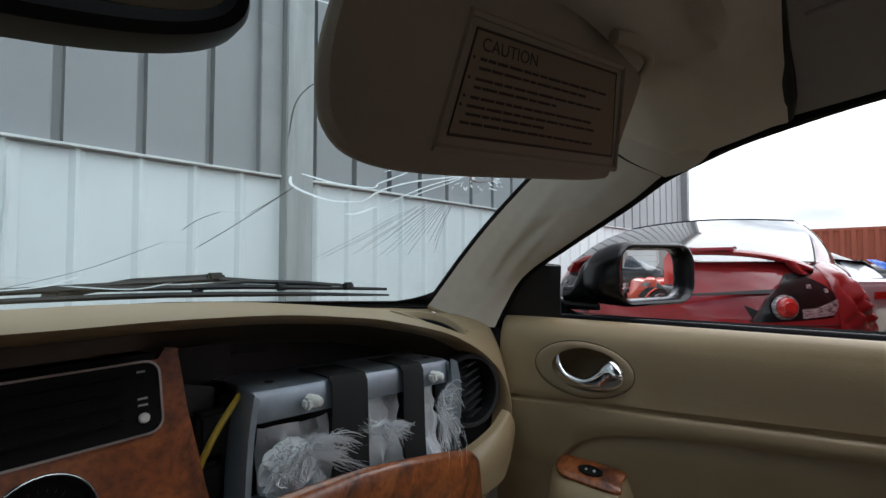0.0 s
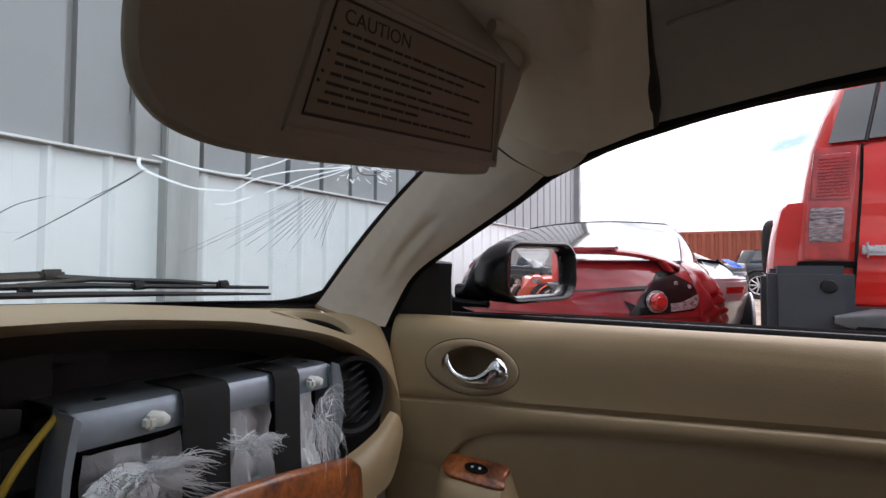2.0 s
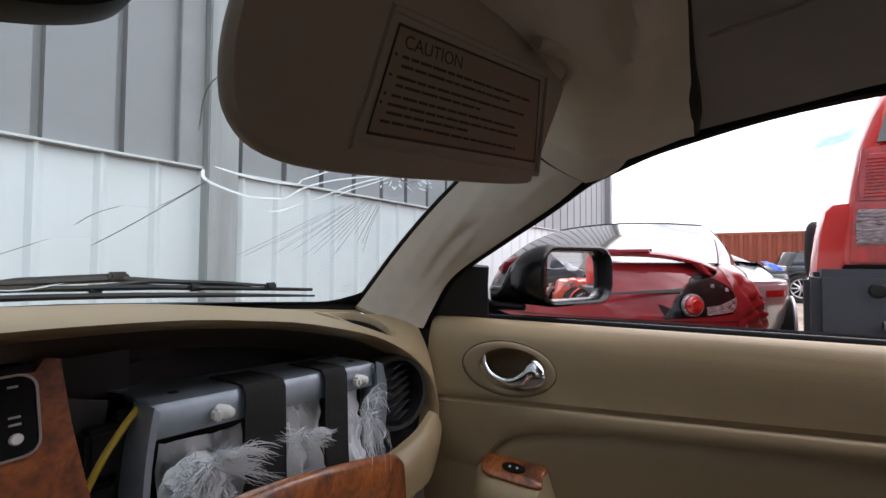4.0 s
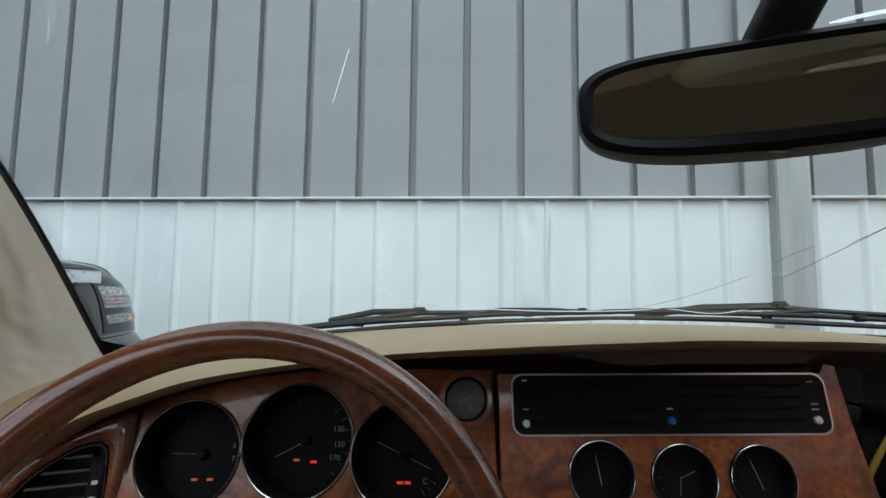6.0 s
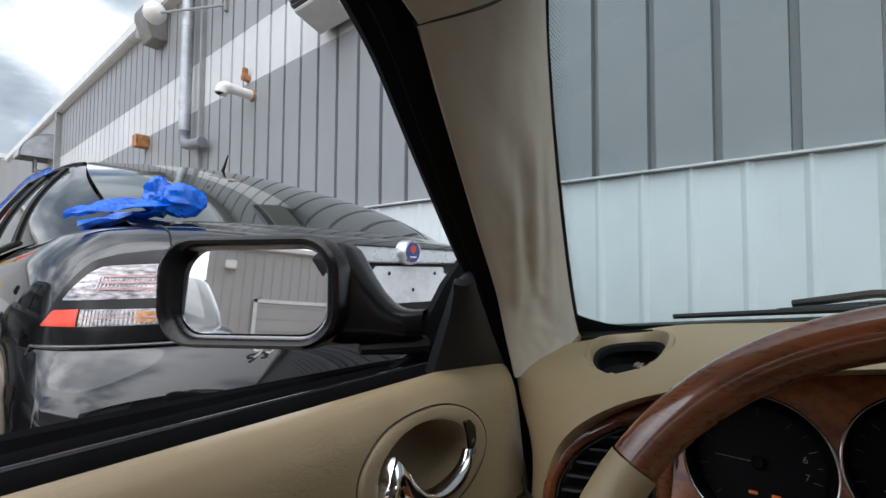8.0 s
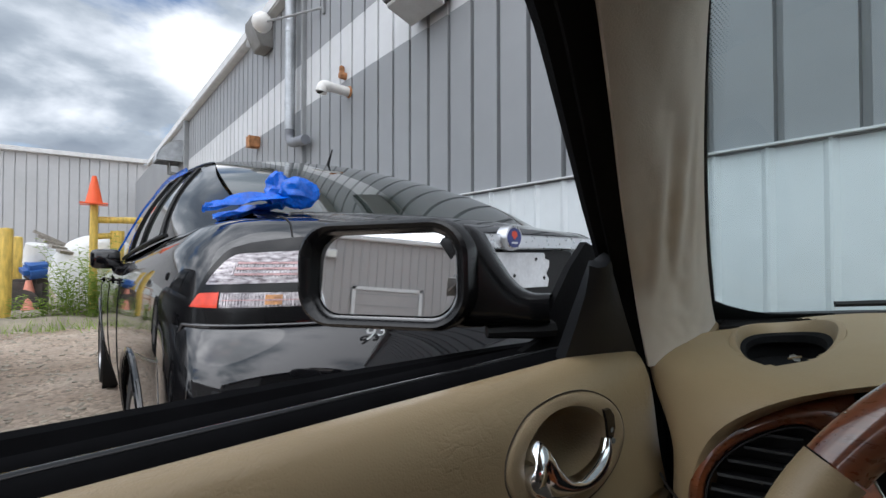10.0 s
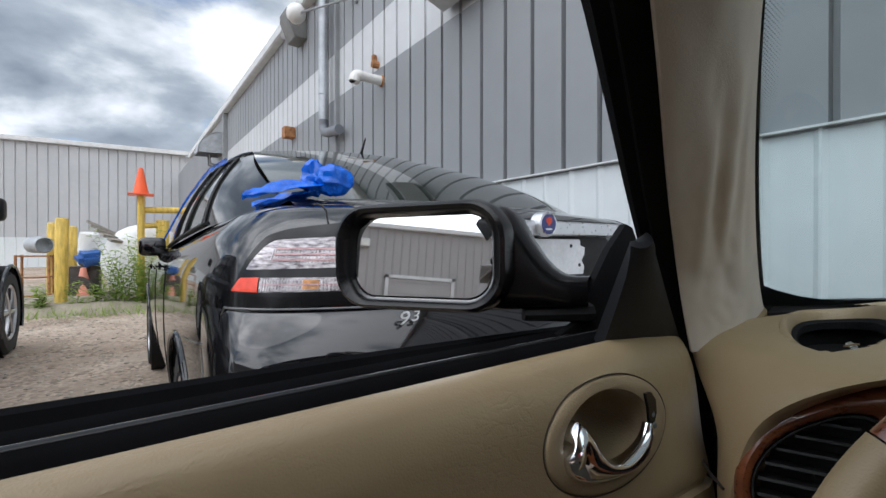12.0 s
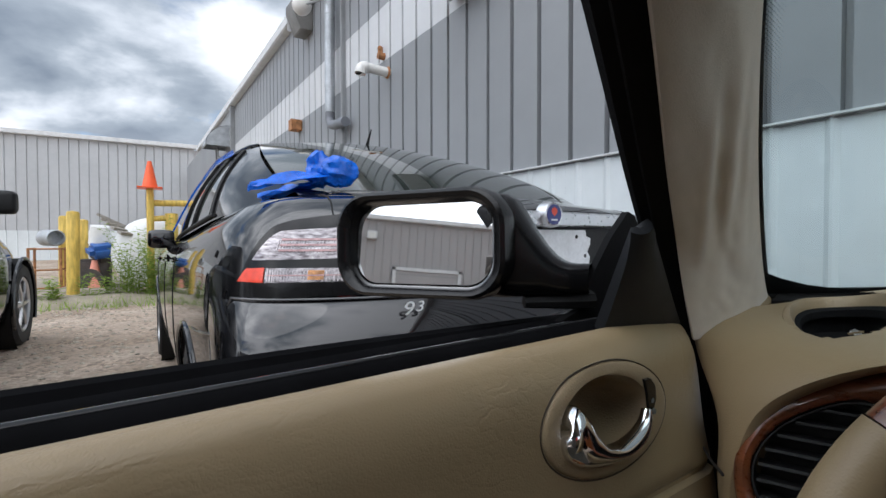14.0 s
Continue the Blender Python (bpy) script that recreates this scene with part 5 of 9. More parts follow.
for s in (-1, 1):
    part("joint_filler", box((mirrored(s, 0.742), 0.060, 0.77), (0.07, 0.03, 0.30), 0.004), SEAL, dash)
    part("kick_panel", box((mirrored(s, 0.712), 0.0655, 0.53), (0.25, 0.02, 0.56), 0.004), CARPET, dash, "dark carpeted kick panel")
    part("joint_filler", box((mirrored(s, 0.752), 0.062, 0.885), (0.09, 0.05, 0.115), 0.004), SEAL, dash)

# centre fascia
TILT = radians(12)
FU, FV = V((1, 0, 0)), V((0, math.sin(TILT), math.cos(TILT)))
FO = V((0, -0.006, 0.915))


def fas(x, z, out=0.0):
    """A point of the centre fascia's plane at width x and height z."""
    k = (z - FO.z) / FV.z
    return FO + FU * x + FV * k + FU.cross(FV) * out


GAUGES = ((-0.098, 0.851, (98,)), (-0.019, 0.8475, (262, 22)), (0.057, 0.8465, (108,)))
fz = lambda z: (z - FO.z) / FV.z
fascia = part("centre_fascia", plate([(-0.194, fz(0.72)), (0.185, fz(0.72)), (0.166, fz(0.83)), (0.156, fz(0.90)), (0.152, fz(0.950)), (0.142, fz(0.952)), (0.136, fz(0.943)), (-0.194, fz(0.943))], [(x, fz(z), 0.0310) for x, z, _ in GAUGES], FO - FU.cross(FV) * 0.012, FU, FV, 0.012), WOOD, dash, "burr walnut centre fascia")
pan = [(a - 0.0225, b) for a, b in rounded(0.315, 0.056, 0.010, 4)]
PC = fas(0, 0.9145)
part("vent_bezel", ring_frame([(a - 0.0225, b) for a, b in rounded(0.3185, 0.0595, 0.0115, 4)], pan, PC - FU.cross(FV) * 0.001, FU, FV, 0.003), mat("dull_bezel", (0.42, 0.36, 0.32), 0.3, 0.9), fascia, "bright metal vent trim")
vp = part("vent_panel", prism(pan, PC - FU.cross(FV) * 0.010, FU, FV, 0.011), VENT_BLACK, fascia, "gloss black vent panel")
for x0, x1 in ((-0.165, -0.04), (-0.010, 0.108)):
    for k in range(4):
        part("vent_slat", box(fas((x0 + x1) / 2, 0.900 + 0.0105 * k, 0.003), (x1 - x0, 0.004, 0.0018), 0.0006), VENT_BLACK, vp)
for x, z, m, r in ((-0.168, 0.897, WHITE_PL, 0.0038), (-0.024, 0.899, BLUE_PL, 0.0042), (0.122, 0.899, WHITE_PL, 0.0042)):
    part("vent_button", lathe([(0, 0.003), (r * 0.8, 0.003), (r, 0.0015), (r, 0)], fas(x, z, 0.0012), FU.cross(FV), 14), m, vp)
for x, z, w in ((-0.168, 0.910, 0.006), (-0.024, 0.910, 0.006), (0.122, 0.909, 0.007), (0.122, 0.914, 0.007), (0.122, 0.935, 0.006), (-0.168, 0.937, 0.005)):
    part("vent_mark", box(fas(x, z, 0.0014), (w, 0.0006, 0.0016)), MARK, vp)
for gx, gz, turns in GAUGES:
    c = fas(gx, gz)
    ax = FU.cross(FV)
    g = part("small_gauge", lathe([(0.0320, -0.004), (0.0320, 0.0022), (0.0302, 0.0034), (0.0284, 0.0016), (0.0282, -0.010), (0.0, -0.010)], c, ax, 40), DIAL, fascia, "black round clock" if len(turns) > 1 else "black round dial")
    part("gauge_rim", tube([c + (FU * math.cos(q) + FV * math.sin(q)) * 0.0312 + ax * 0.0030 for q in [2 * math.pi * k / 40 for k in range(40)]], 0.0006, 5, True), BRIGHT, g)
    for q in turns:
        dv = FU * math.cos(radians(q)) + FV * math.sin(radians(q))
        tail, tip = (0.0, 0.016) if len(turns) > 1 else (0.010, 0.018)
        part("needle", ribbon([c - dv * tail - ax * 0.006, c + dv * tip - ax * 0.006], 0.0017, ax), MARK, g)
    for k in range(12 if len(turns) > 1 else 7):
        q2 = radians(30 * k if len(turns) > 1 else 45 + 15 * k)
        dd = FU * math.cos(q2) + FV * math.sin(q2)
        part("dial_mark", ribbon([c + dd * 0.0185 - ax * 0.009, c + dd * 0.0215 - ax * 0.009], 0.0009, ax), MARK_D, g)

# instrument binnacle
BT = radians(19)
BU, BV = V((1, 0, 0)), V((0, math.sin(BT), math.cos(BT)))
BN = BU.cross(BV)
BO = V((-0.40, 0.0, 0.866))


def bin_p(x, z, out=0.0):
    k = (z - BO.z) / BV.z
    return V((x, BO.y, BO.z)) + BV * k + BN * out


def in_plane(x, z):
    return (x - BO.x, (z - BO.z) / BV.z)


top = [(-0.560, 0.905), (-0.54, 0.918), (-0.50, 0.928), (-0.45, 0.937), (-0.40, 0.942), (-0.33, 0.944), (-0.26, 0.944), (-0.197, 0.943)]
DIALS = ((-0.505, 0.866, 0.0505), (-0.397, 0.8775, 0.0545), (-0.291, 0.864, 0.0505))
binn = part("instrument_panel", plate([in_plane(x, z) for x, z in [(-0.572, 0.76)] + [(-0.197, 0.76)] + top[::-1]], [(*in_plane(x, z), r) for x, z, r in DIALS], BO - BN * 0.014, BU, BV, 0.013), WOOD, dash, "burr walnut instrument surround")


def dial(name, x, z, r, a0, a1, ticks, labels, needle, lamps, label):
    c = bin_p(x, z)
    g = part(name, lathe([(r + 0.002, -0.004), (r + 0.002, 0.0012), (r, 0.0020), (r - 0.0015, 0.0), (r - 0.003, -0.012), (r - 0.005, -0.034), (0, -0.034)], c - BN * 0.0005, BN, 56), DIAL, binn, label)
    part("dial_rim", tube([c + BU * (r + 0.001) * math.cos(q) + BV * (r + 0.001) * math.sin(q) + BN * 0.001 for q in [2 * math.pi * k / 56 for k in range(56)]], 0.0010, 6, True), BRIGHT, g, "bright dial rim")
    f = c - BN * 0.0335
    for k in range(ticks):
        q = radians(a0 + (a1 - a0) * k / (ticks - 1))
        dd = BU * math.cos(q) + BV * math.sin(q)
        big = k % 2 == 0
        part("dial_mark", ribbon([f + dd * (r * (0.74 if big else 0.79)), f + dd * r * 0.86], 0.0011 if big else 0.0007, BN, 0.0006), MARK_D if k < ticks * 0.62 else MARK, g)
    for s, q in labels:
        q = radians(q)
        p = f + (BU * math.cos(q) + BV * math.sin(q)) * r * 0.66 + BN * 0.0008
        m = Matrix.Translation(p) @ Matrix((BU, BV, BN)).transposed().to_4x4()
        part("dial_figure", text_mesh(s, r * 0.15, m, 0.0001), MARK_F, g)
    for q in needle:
        q = radians(q)
        dd = BU * math.cos(q) + BV * math.sin(q)
        part("needle", ribbon([f + dd * r * 0.04 + BN * 0.004, f + dd * r * 0.62 + BN * 0.004], 0.0014, BN), MARK, g)
        part("needle_hub", lathe([(0, 0.007), (0.004, 0.007), (0.0055, 0.003), (0.0055, 0.0)], f, BN, 16), DIAL, g)
    for lx, ly, m in lamps:
        part("telltale", prism(rounded(0.0065, 0.0026, 0.0008, 2), f + BU * lx + BV * ly + BN * 0.0004, BU, BV, 0.0006), m, g)
    return g


dial("rev_counter", -0.505, 0.866, 0.0505, 225, -45, 17, (("6", 15), ("7", -8)), (178,), ((-0.004, -0.024, AMBER_LAMP), (0.012, -0.024, AMBER_LAMP)), "black rev counter")
dial("speedometer", -0.397, 0.8775, 0.0545, 225, -45, 19, (("130", 20), ("150", -5), ("170", -27)), (207,), ((-0.008, -0.018, AMBER_LAMP), (0.010, -0.020, RED_LAMP)), "black speedometer")
dial("fuel_gauge", -0.291, 0.864, 0.0505, 60, -60, 13, (("C", -48),), (-25, 155), ((-0.004, -0.026, RED_LAMP), (0.004, -0.026, RED_LAMP)), "black fuel and temperature gauge")
c = fas(-0.227, 0.920) + V((0, -0.001, 0))
ck = part("clock", lathe([(0.0215, -0.008), (0.0215, 0.002), (0.0205, 0.0032), (0.0190, 0.001), (0.0190, -0.003), (0, -0.003)], c, FU.cross(FV), 36), PLASTIC_G, dash, "small black dashboard clock")
part("clock_seat", prism([(0.027 * math.cos(q), 0.027 * math.sin(q)) for q in [2 * math.pi * k / 32 for k in range(32)]], c - FU.cross(FV) * 0.030, FU, FV, 0.0245, 0.001), WOOD, dash)
for q, l in ((20, 0.010), (200, 0.008), (-60, 0.012)):
    dd = FU * math.cos(radians(q)) + FV * math.sin(radians(q))
    part("clock_hand", ribbon([c - FU.cross(FV) * 0.003, c - FU.cross(FV) * 0.003 + dd * l], 0.0012, FU.cross(FV)), MARK, ck)

# driver's side outlet: a walnut teardrop round black louvres
def out_p(x, z, d=0.0):
    return V((x, -0.036 + (x + 0.66) * 0.30 + 0.22 * (z - 0.83), z)) + V((0.26, -0.94, 0.2)) * d


inn = [(-0.583, 0.874), (-0.597, 0.8785), (-0.617, 0.8705), (-0.640, 0.853), (-0.654, 0.832), (-0.658, 0.810), (-0.650, 0.788), (-0.627, 0.774), (-0.602, 0.774), (-0.585, 0.786), (-0.579, 0.815), (-0.579, 0.848)]
outr_ = [(-0.564, 0.906), (-0.599, 0.8955), (-0.624, 0.883), (-0.651, 0.864), (-0.6655, 0.838), (-0.6695, 0.810), (-0.661, 0.779), (-0.632, 0.761), (-0.600, 0.752), (-0.566, 0.756), (-0.564, 0.800), (-0.564, 0.850)]
ic = [(p.x, p.y) for p in spline([(x, z, 0) for x, z in inn], 5, True)]
oc_ = [(p.x, p.y) for p in spline([(x, z, 0) for x, z in outr_], 5, True)]
rows = []
for m, d_ in ((1.0, -0.012), (1.0, -0.001), (0.93, 0.0022), (0.72, 0.0052), (0.45, 0.0062), (0.2, 0.0045), (0.05, 0.0012), (0.0, -0.003), (0.0, -0.014)):
    rows.append([out_p(i_[0] + (o_[0] - i_[0]) * m, i_[1] + (o_[1] - i_[1]) * m, d_) for i_, o_ in zip(ic, oc_)])
part("outlet_ring", grid(rows, close_u=True), RIMWOOD, dash, "burr walnut air outlet surround")
ctr = (-0.618, 0.824)
rows = []
for g, d_ in ((1.0, -0.004), (0.985, 0.0005), (0.955, 0.0005), (0.94, -0.004), (0.92, -0.030), (0.02, -0.034)):
    rows.append([out_p(ctr[0] + (x - ctr[0]) * g, ctr[1] + (z - ctr[1]) * g, d_) for x, z in ic])
outl = part("air_outlet", grid(rows, close_u=True), PLASTIC, dash, "black louvred air outlet")
for k in range(8):
    z = 0.782 + 0.0122 * k
    xs = [x for (x, z0), (x1, z1) in zip(ic, ic[1:] + ic[:1]) if (z0 - z) * (z1 - z) <= 0]
    if len(xs) >= 2:
        x0, x1 = min(xs) + 0.004, min(max(xs) - 0.003, -0.594)
        rows = [[out_p(x0 + (x1 - x0) * i / 8, z + dz, d_ - 0.003) for i in range(9)] for dz, d_ in ((0.0022, -0.016), (0.0012, 0.0), (-0.0010, 0.0006), (-0.0012, -0.016))]
        part("louvre", grid(rows, close_v=True), PLASTIC, outl)
part("outlet_wheel", prism([(-0.006, -0.036), (0.0065, -0.034), (0.0065, 0.032), (-0.006, 0.036)], out_p(-0.587, 0.828, -0.003), (1, 0.30, 0), (0, 0.22, 1), 0.005, 0.001), PLASTIC_G, outl)
for dz in (0.016, 0.002, -0.012):
    part("outlet_mark", prism(rounded(0.0055, 0.004, 0.001, 2), out_p(-0.587, 0.828 + dz, 0.0021), (1, 0.30, 0), (0, 0.22, 1), 0.0006), MARK, outl)
part("panel_seam", tube([out_p(-0.5625, 0.90, 0.001), out_p(-0.5625, 0.83, 0.001), out_p(-0.5625, 0.76, 0.001)], 0.0016, 6), DASH_DARK, dash)
part("pad_seam", tube([(-0.676, -0.047, 0.8045), (-0.692, -0.030, 0.806), (-0.708, -0.008, 0.807)], 0.0014, 6), DASH_DARK, dash)

# passenger's side outlet
LOUVRE = mat("grey_black_louvre", (0.03, 0.03, 0.032), 0.3, vary=0.15)
oc, on = V((0.556, -0.030, 0.828)), V((-0.30, -1, 0.10)).normalized()
ring_r = lambda k: lathe(k, oc, on, 40, 1.0, 0.95, up=(0, 0, 1))
outr = part("air_outlet", ring_r([(0.062, -0.02), (0.061, -0.002), (0.056, 0.004), (0.050, 0.003), (0.048, -0.006), (0.046, -0.026), (0, -0.028)]), PLASTIC, dash, "black louvred air outlet")
for k in range(7):
    b = -0.036 + 0.012 * k
    w = 2 * 0.045 * math.sqrt(max(0.05, 1 - (b / 0.044) ** 2))
    part("louvre", box(oc + V((0.006, 0.1 * b, b)) - on * 0.003, (w * 0.94, 0.014, 0.0022), 0.0007, pose(0, 0, 0, -22, 0, 16)), LOUVRE, outr)
part("outlet_wheel", box(oc + V((-0.040, 0.010, 0.0)) + on * 0.003, (0.012, 0.010, 0.066), 0.002), PLASTIC_G, outr)
for dz in (0.026, 0.014, 0.002, -0.022):
    part("outlet_mark", box(oc + V((-0.041, 0.010 + 0.1 * dz, dz)) + on * 0.0088, (0.005, 0.001, 0.004)), MARK, outr)
EDGE_T = [spline([V(p) for p in r], 5) for r in (
    [(0.48, -0.03, 0.745), (0.53, -0.045, 0.757), (0.58, -0.05, 0.770), (0.625, -0.045, 0.785)],
    [(0.48, -0.045, 0.742), (0.53, -0.060, 0.753), (0.58, -0.065, 0.765), (0.63, -0.058, 0.778)],
    [(0.48, -0.055, 0.725), (0.53, -0.070, 0.735), (0.59, -0.072, 0.742), (0.64, -0.06, 0.750)],
    [(0.47, -0.05, 0.69), (0.53, -0.065, 0.69), (0.59, -0.065, 0.69), (0.64, -0.05, 0.70)])]
part("bay_edge_trim", grid([spline(list(c), 4) for c in zip(*EDGE_T)]), LEATHER, dash)

def crumple(c, r, seed, T=None, amp=0.35, n=26):
    bm = bmesh.new()
    bmesh.ops.create_icosphere(bm, subdivisions=4, radius=1)
    for v in bm.verts:
        d = v.co.copy()
        k = 1 + amp * (0.4 - abs(noise.noise(d * 1.5 + V((seed, 0, 0)))) * 1.1) + 0.15 * (0.4 - abs(noise.noise(d * 4.1 + V((0, seed, 0))))) + 0.05 * (0.5 - abs(noise.noise(d * 9 + V((0, 0, seed)))))
        v.co = V((d.x * r[0], d.y * r[1], d.z * r[2])) * k + V(c)
    return bm


# ---- airbag module in the open bay ----
ab = thing("airbag_module", (0.35, 0.02, 0.74), "deployed passenger airbag module with torn white cloth and black straps", "airbag", CAR)
A0, A1 = V((0.205, -0.030, 0.905)), V((0.484, -0.044, 0.889))
AX = (A1 - A0).normalized()
AY = V((AX.y * -1, AX.x, 0)).normalized()
AZ = AX.cross(AY)


def ab_p(a, b, c):
    """Along the bar, back into the bay, up."""
    return A0 + AX * a + AY * b + AZ * c


bar = part("top_rail", grid([[ab_p(a, b, c) for a in (0.0, 0.05, 0.1, 0.15, 0.2, 0.25, 0.279)] for b, c in ((0.10, -0.004), (0.055, 0.0), (0.010, 0.0), (0.003, -0.002), (0.0, -0.008), (0.0, -0.031), (0.004, -0.032), (0.004, -0.008), (0.012, -0.004), (0.10, -0.008))]), STEEL, ab, "grey zinc-plated rail")
for a in (0.030, 0.262):
    part("rail_hole", lathe([(0, 0.0006), (0.0045, 0.0006), (0.0048, 0)], ab_p(a, 0.026, 0.0004), AZ, 14), PLASTIC, bar)
for a in (0.060, 0.247):
    part("clip", join(lathe([(0.0, 0.018), (0.004, 0.016), (0.0065, 0.010), (0.0065, 0)], ab_p(a, 0, -0.018), -AY + AX * 0.3, 12), box(ab_p(a - 0.005, -0.007, -0.019), (0.010, 0.012, 0.012), 0.003)), WHITE_PL, bar, "white nylon clip")
for a, sgn in ((0.0, -1), (0.281, 1)):
    rows = []
    for t in range(9):
        k = t / 8
        c = -0.002 - 0.155 * k
        out = sgn * (0.003 * min(1.0, 5 * k) + 0.006 * k * k + 0.003 * math.sin(math.pi * k))
        rows.append([ab_p(a + out, 0.026 - 0.012 * k + 0.006 * math.sin(3 * k), c + 0.002), ab_p(a + out + sgn * 0.001, 0.014 - 0.014 * k, c), ab_p(a + out, 0.003 - 0.014 * k, c), ab_p(a + out - sgn * 0.0015, -0.002 - 0.015 * k, c - 0.001), ab_p(a + out - sgn * 0.0050, -0.003 - 0.016 * k, c - 0.002 - 0.004 * (1 - k))])
    part("end_bracket", thick(grid(rows), 0.0022), STEEL, ab, "grey zinc-plated bracket")
part("side_flange", prism([(0.276, 0.002), (0.290, -0.003), (0.300, -0.030), (0.303, -0.070), (0.297, -0.108), (0.283, -0.122), (0.276, -0.104), (0.281, -0.050)], ab_p(0, -0.006, 0), AX, AZ, 0.0025, 0.0008), STEEL, ab, "grey zinc-plated flange")
part("bay_liner", box(ab_p(-0.07, 0.085, -0.18), (0.20, 0.006, 0.42), 0.001), PLASTIC, ab)
part("back_plate", box(ab_p(0.14, 0.060, -0.085), (0.285, 0.006, 0.16), 0.001), PLASTIC, ab)
part("bracket_ear", prism([(-0.075, -0.05), (-0.004, -0.065), (-0.002, -0.006), (-0.05, 0.006), (-0.068, 0.002), (-0.08, -0.02)], ab_p(-0.012, 0.050, 0.004), AX, AZ, 0.0025, 0.0006), mat("dark_grey_steel", (0.05, 0.052, 0.055), 0.5, 0.5, vary=0.3), ab)
part("ear_bolt", lathe([(0, 0.006), (0.005, 0.006), (0.0075, 0.003), (0.0085, 0.001), (0.0085, 0)], ab_p(-0.069, 0.047, -0.014), -AY, 6), STEEL, ab)
part("side_screw", lathe([(0, 0.016), (0.004, 0.0155), (0.0065, 0.012), (0.0065, 0.004), (0.0035, 0.003), (0.0035, -0.012)], ab_p(0.302, 0.012, -0.104), V((0.7, -0.7, 0)), 12), WHITE_PL, ab)
part("lower_bracket", join(box((0.195, -0.040, 0.800), (0.055, 0.05, 0.004), 0.001), box((0.222, -0.045, 0.787), (0.004, 0.03, 0.03), 0.001), lathe([(0, 0.010), (0.005, 0.010), (0.005, 0.004), (0.0085, 0.003), (0.0085, 0)], (0.190, -0.045, 0.802), (0, 0, 1), 8)), STEEL, ab)

# cloth panels that bulge out under the rail
for k, (a0, a1, c0, c1, d) in enumerate(((0.022, 0.105, -0.045, -0.165, 0.020), (0.150, 0.212, -0.036, -0.150, 0.016), (0.236, 0.276, -0.030, -0.140, 0.014))):
    rows = []
    for i in range(15):
        r = []
        for j in range(12):
            u, w = i / 14, j / 11
            fold = 0.006 * noise.noise(V((k * 3 + u * 3, w * 4, 1.3))) + 0.003 * noise.noise(V((u * 9, w * 10, 4 + k)))
            bulge = d * (math.sin(math.pi * u) ** 0.5) * (0.35 + 0.65 * w)
            r.append(ab_p(a0 + (a1 - a0) * u, 0.030 - bulge - fold * 2 - 0.02 * w, c0 + (c1 - c0) * w + fold))
        rows.append(r)
    part("cloth_panel", grid(rows), FABRIC_W, ab, "creased white airbag cloth")
for k, (a, w, lean) in enumerate(((0.108, 0.048, 0.012), (0.206, 0.036, 0.006))):
    rows = []
    for b, c in ((0.06, 0.002), (0.02, 0.0028), (0.0, 0.002), (-0.006, -0.006), (-0.009, -0.04), (-0.013, -0.09), (-0.020, -0.14), (-0.03, -0.19)):
        rows.append([ab_p(a + w * (u - 0.5) + lean * max(0, -c) * 6 * 0.16, b - 0.0015 * math.sin(math.pi * u), c) for u in (0, 0.25, 0.5, 0.75, 1)])
    part("strap", thick(grid(rows), 0.0016), STRAP, ab, "black webbing strap")
rng = random.Random(4)


def fibres(a, c, n, lx, ly, spread, drop):
    """Torn cloth: locks of fine threads that share a bent course and fray at their ends."""
    bms = []
    for lock in range(max(4, n // 14)):
        o = V((rng.uniform(-lx, lx), rng.uniform(0, 0.008), rng.uniform(-ly, ly)))
        q, L_, fwd, sink = rng.gauss(0.0, 1.1) * spread, rng.uniform(0.35, 1.15) * drop, rng.uniform(0.1, 0.7), rng.uniform(-0.35, 1.0)
        curl = V((rng.uniform(-1, 1), rng.uniform(-1.0, 0.2), rng.uniform(-0.2, 0.9))) * 0.30
        for k in range(34):
            p = ab_p(a + o.x + rng.gauss(0, 0.004), -0.008 - o.y - rng.uniform(0, 0.003), c + o.z + rng.gauss(0, 0.003))
            l_, thk = L_ * rng.uniform(0.6, 1.1), rng.choice((0.00025, 0.00028, 0.0003, 0.0007))
            tip = p + AX * (q * l_ + rng.gauss(0, 0.22) * l_) + V((0, -1, 0)) * fwd * l_ - V((0, 0, 1)) * l_ * (sink + rng.gauss(0, 0.22))
            mid = (p + tip) / 2 + (curl + V((rng.gauss(0, 0.06), rng.gauss(0, 0.06), rng.gauss(0, 0.06)))) * l_
            bms.append(tube(spline([p, mid, tip], 4), [thk * f for f in (1, 1, 0.95, 0.9, 0.86, 0.8, 0.7, 0.55, 0.35)], 3, caps=False))
    return join(*bms)


part("torn_cloth", crumple(ab_p(0.048, 0.0, -0.082), (0.030, 0.016, 0.022), 7.3, amp=0.9), FABRIC_W, ab, "wadded torn white cloth")
part("torn_fringe", fibres(0.050, -0.066, 420, 0.028, 0.018, 0.8, 0.028), FIBRE, ab, "torn white cloth fibres")
part("torn_fringe", fibres(0.165, -0.066, 120, 0.022, 0.008, 0.45, 0.036), FIBRE, ab, "torn white cloth fibres")
part("torn_fringe", fibres(0.252, -0.050, 110, 0.006, 0.022, 0.08, 0.055), FIBRE, ab, "torn white cloth fibres")
part("yellow_wire", tube(spline([(0.168, -0.005, 0.76), (0.158, -0.012, 0.82), (0.172, -0.018, 0.865), (0.200, -0.012, 0.897), (0.215, 0.01, 0.892)], 6), 0.0030, 8), YELLOW_WIRE, ab, "yellow airbag wiring sleeve")
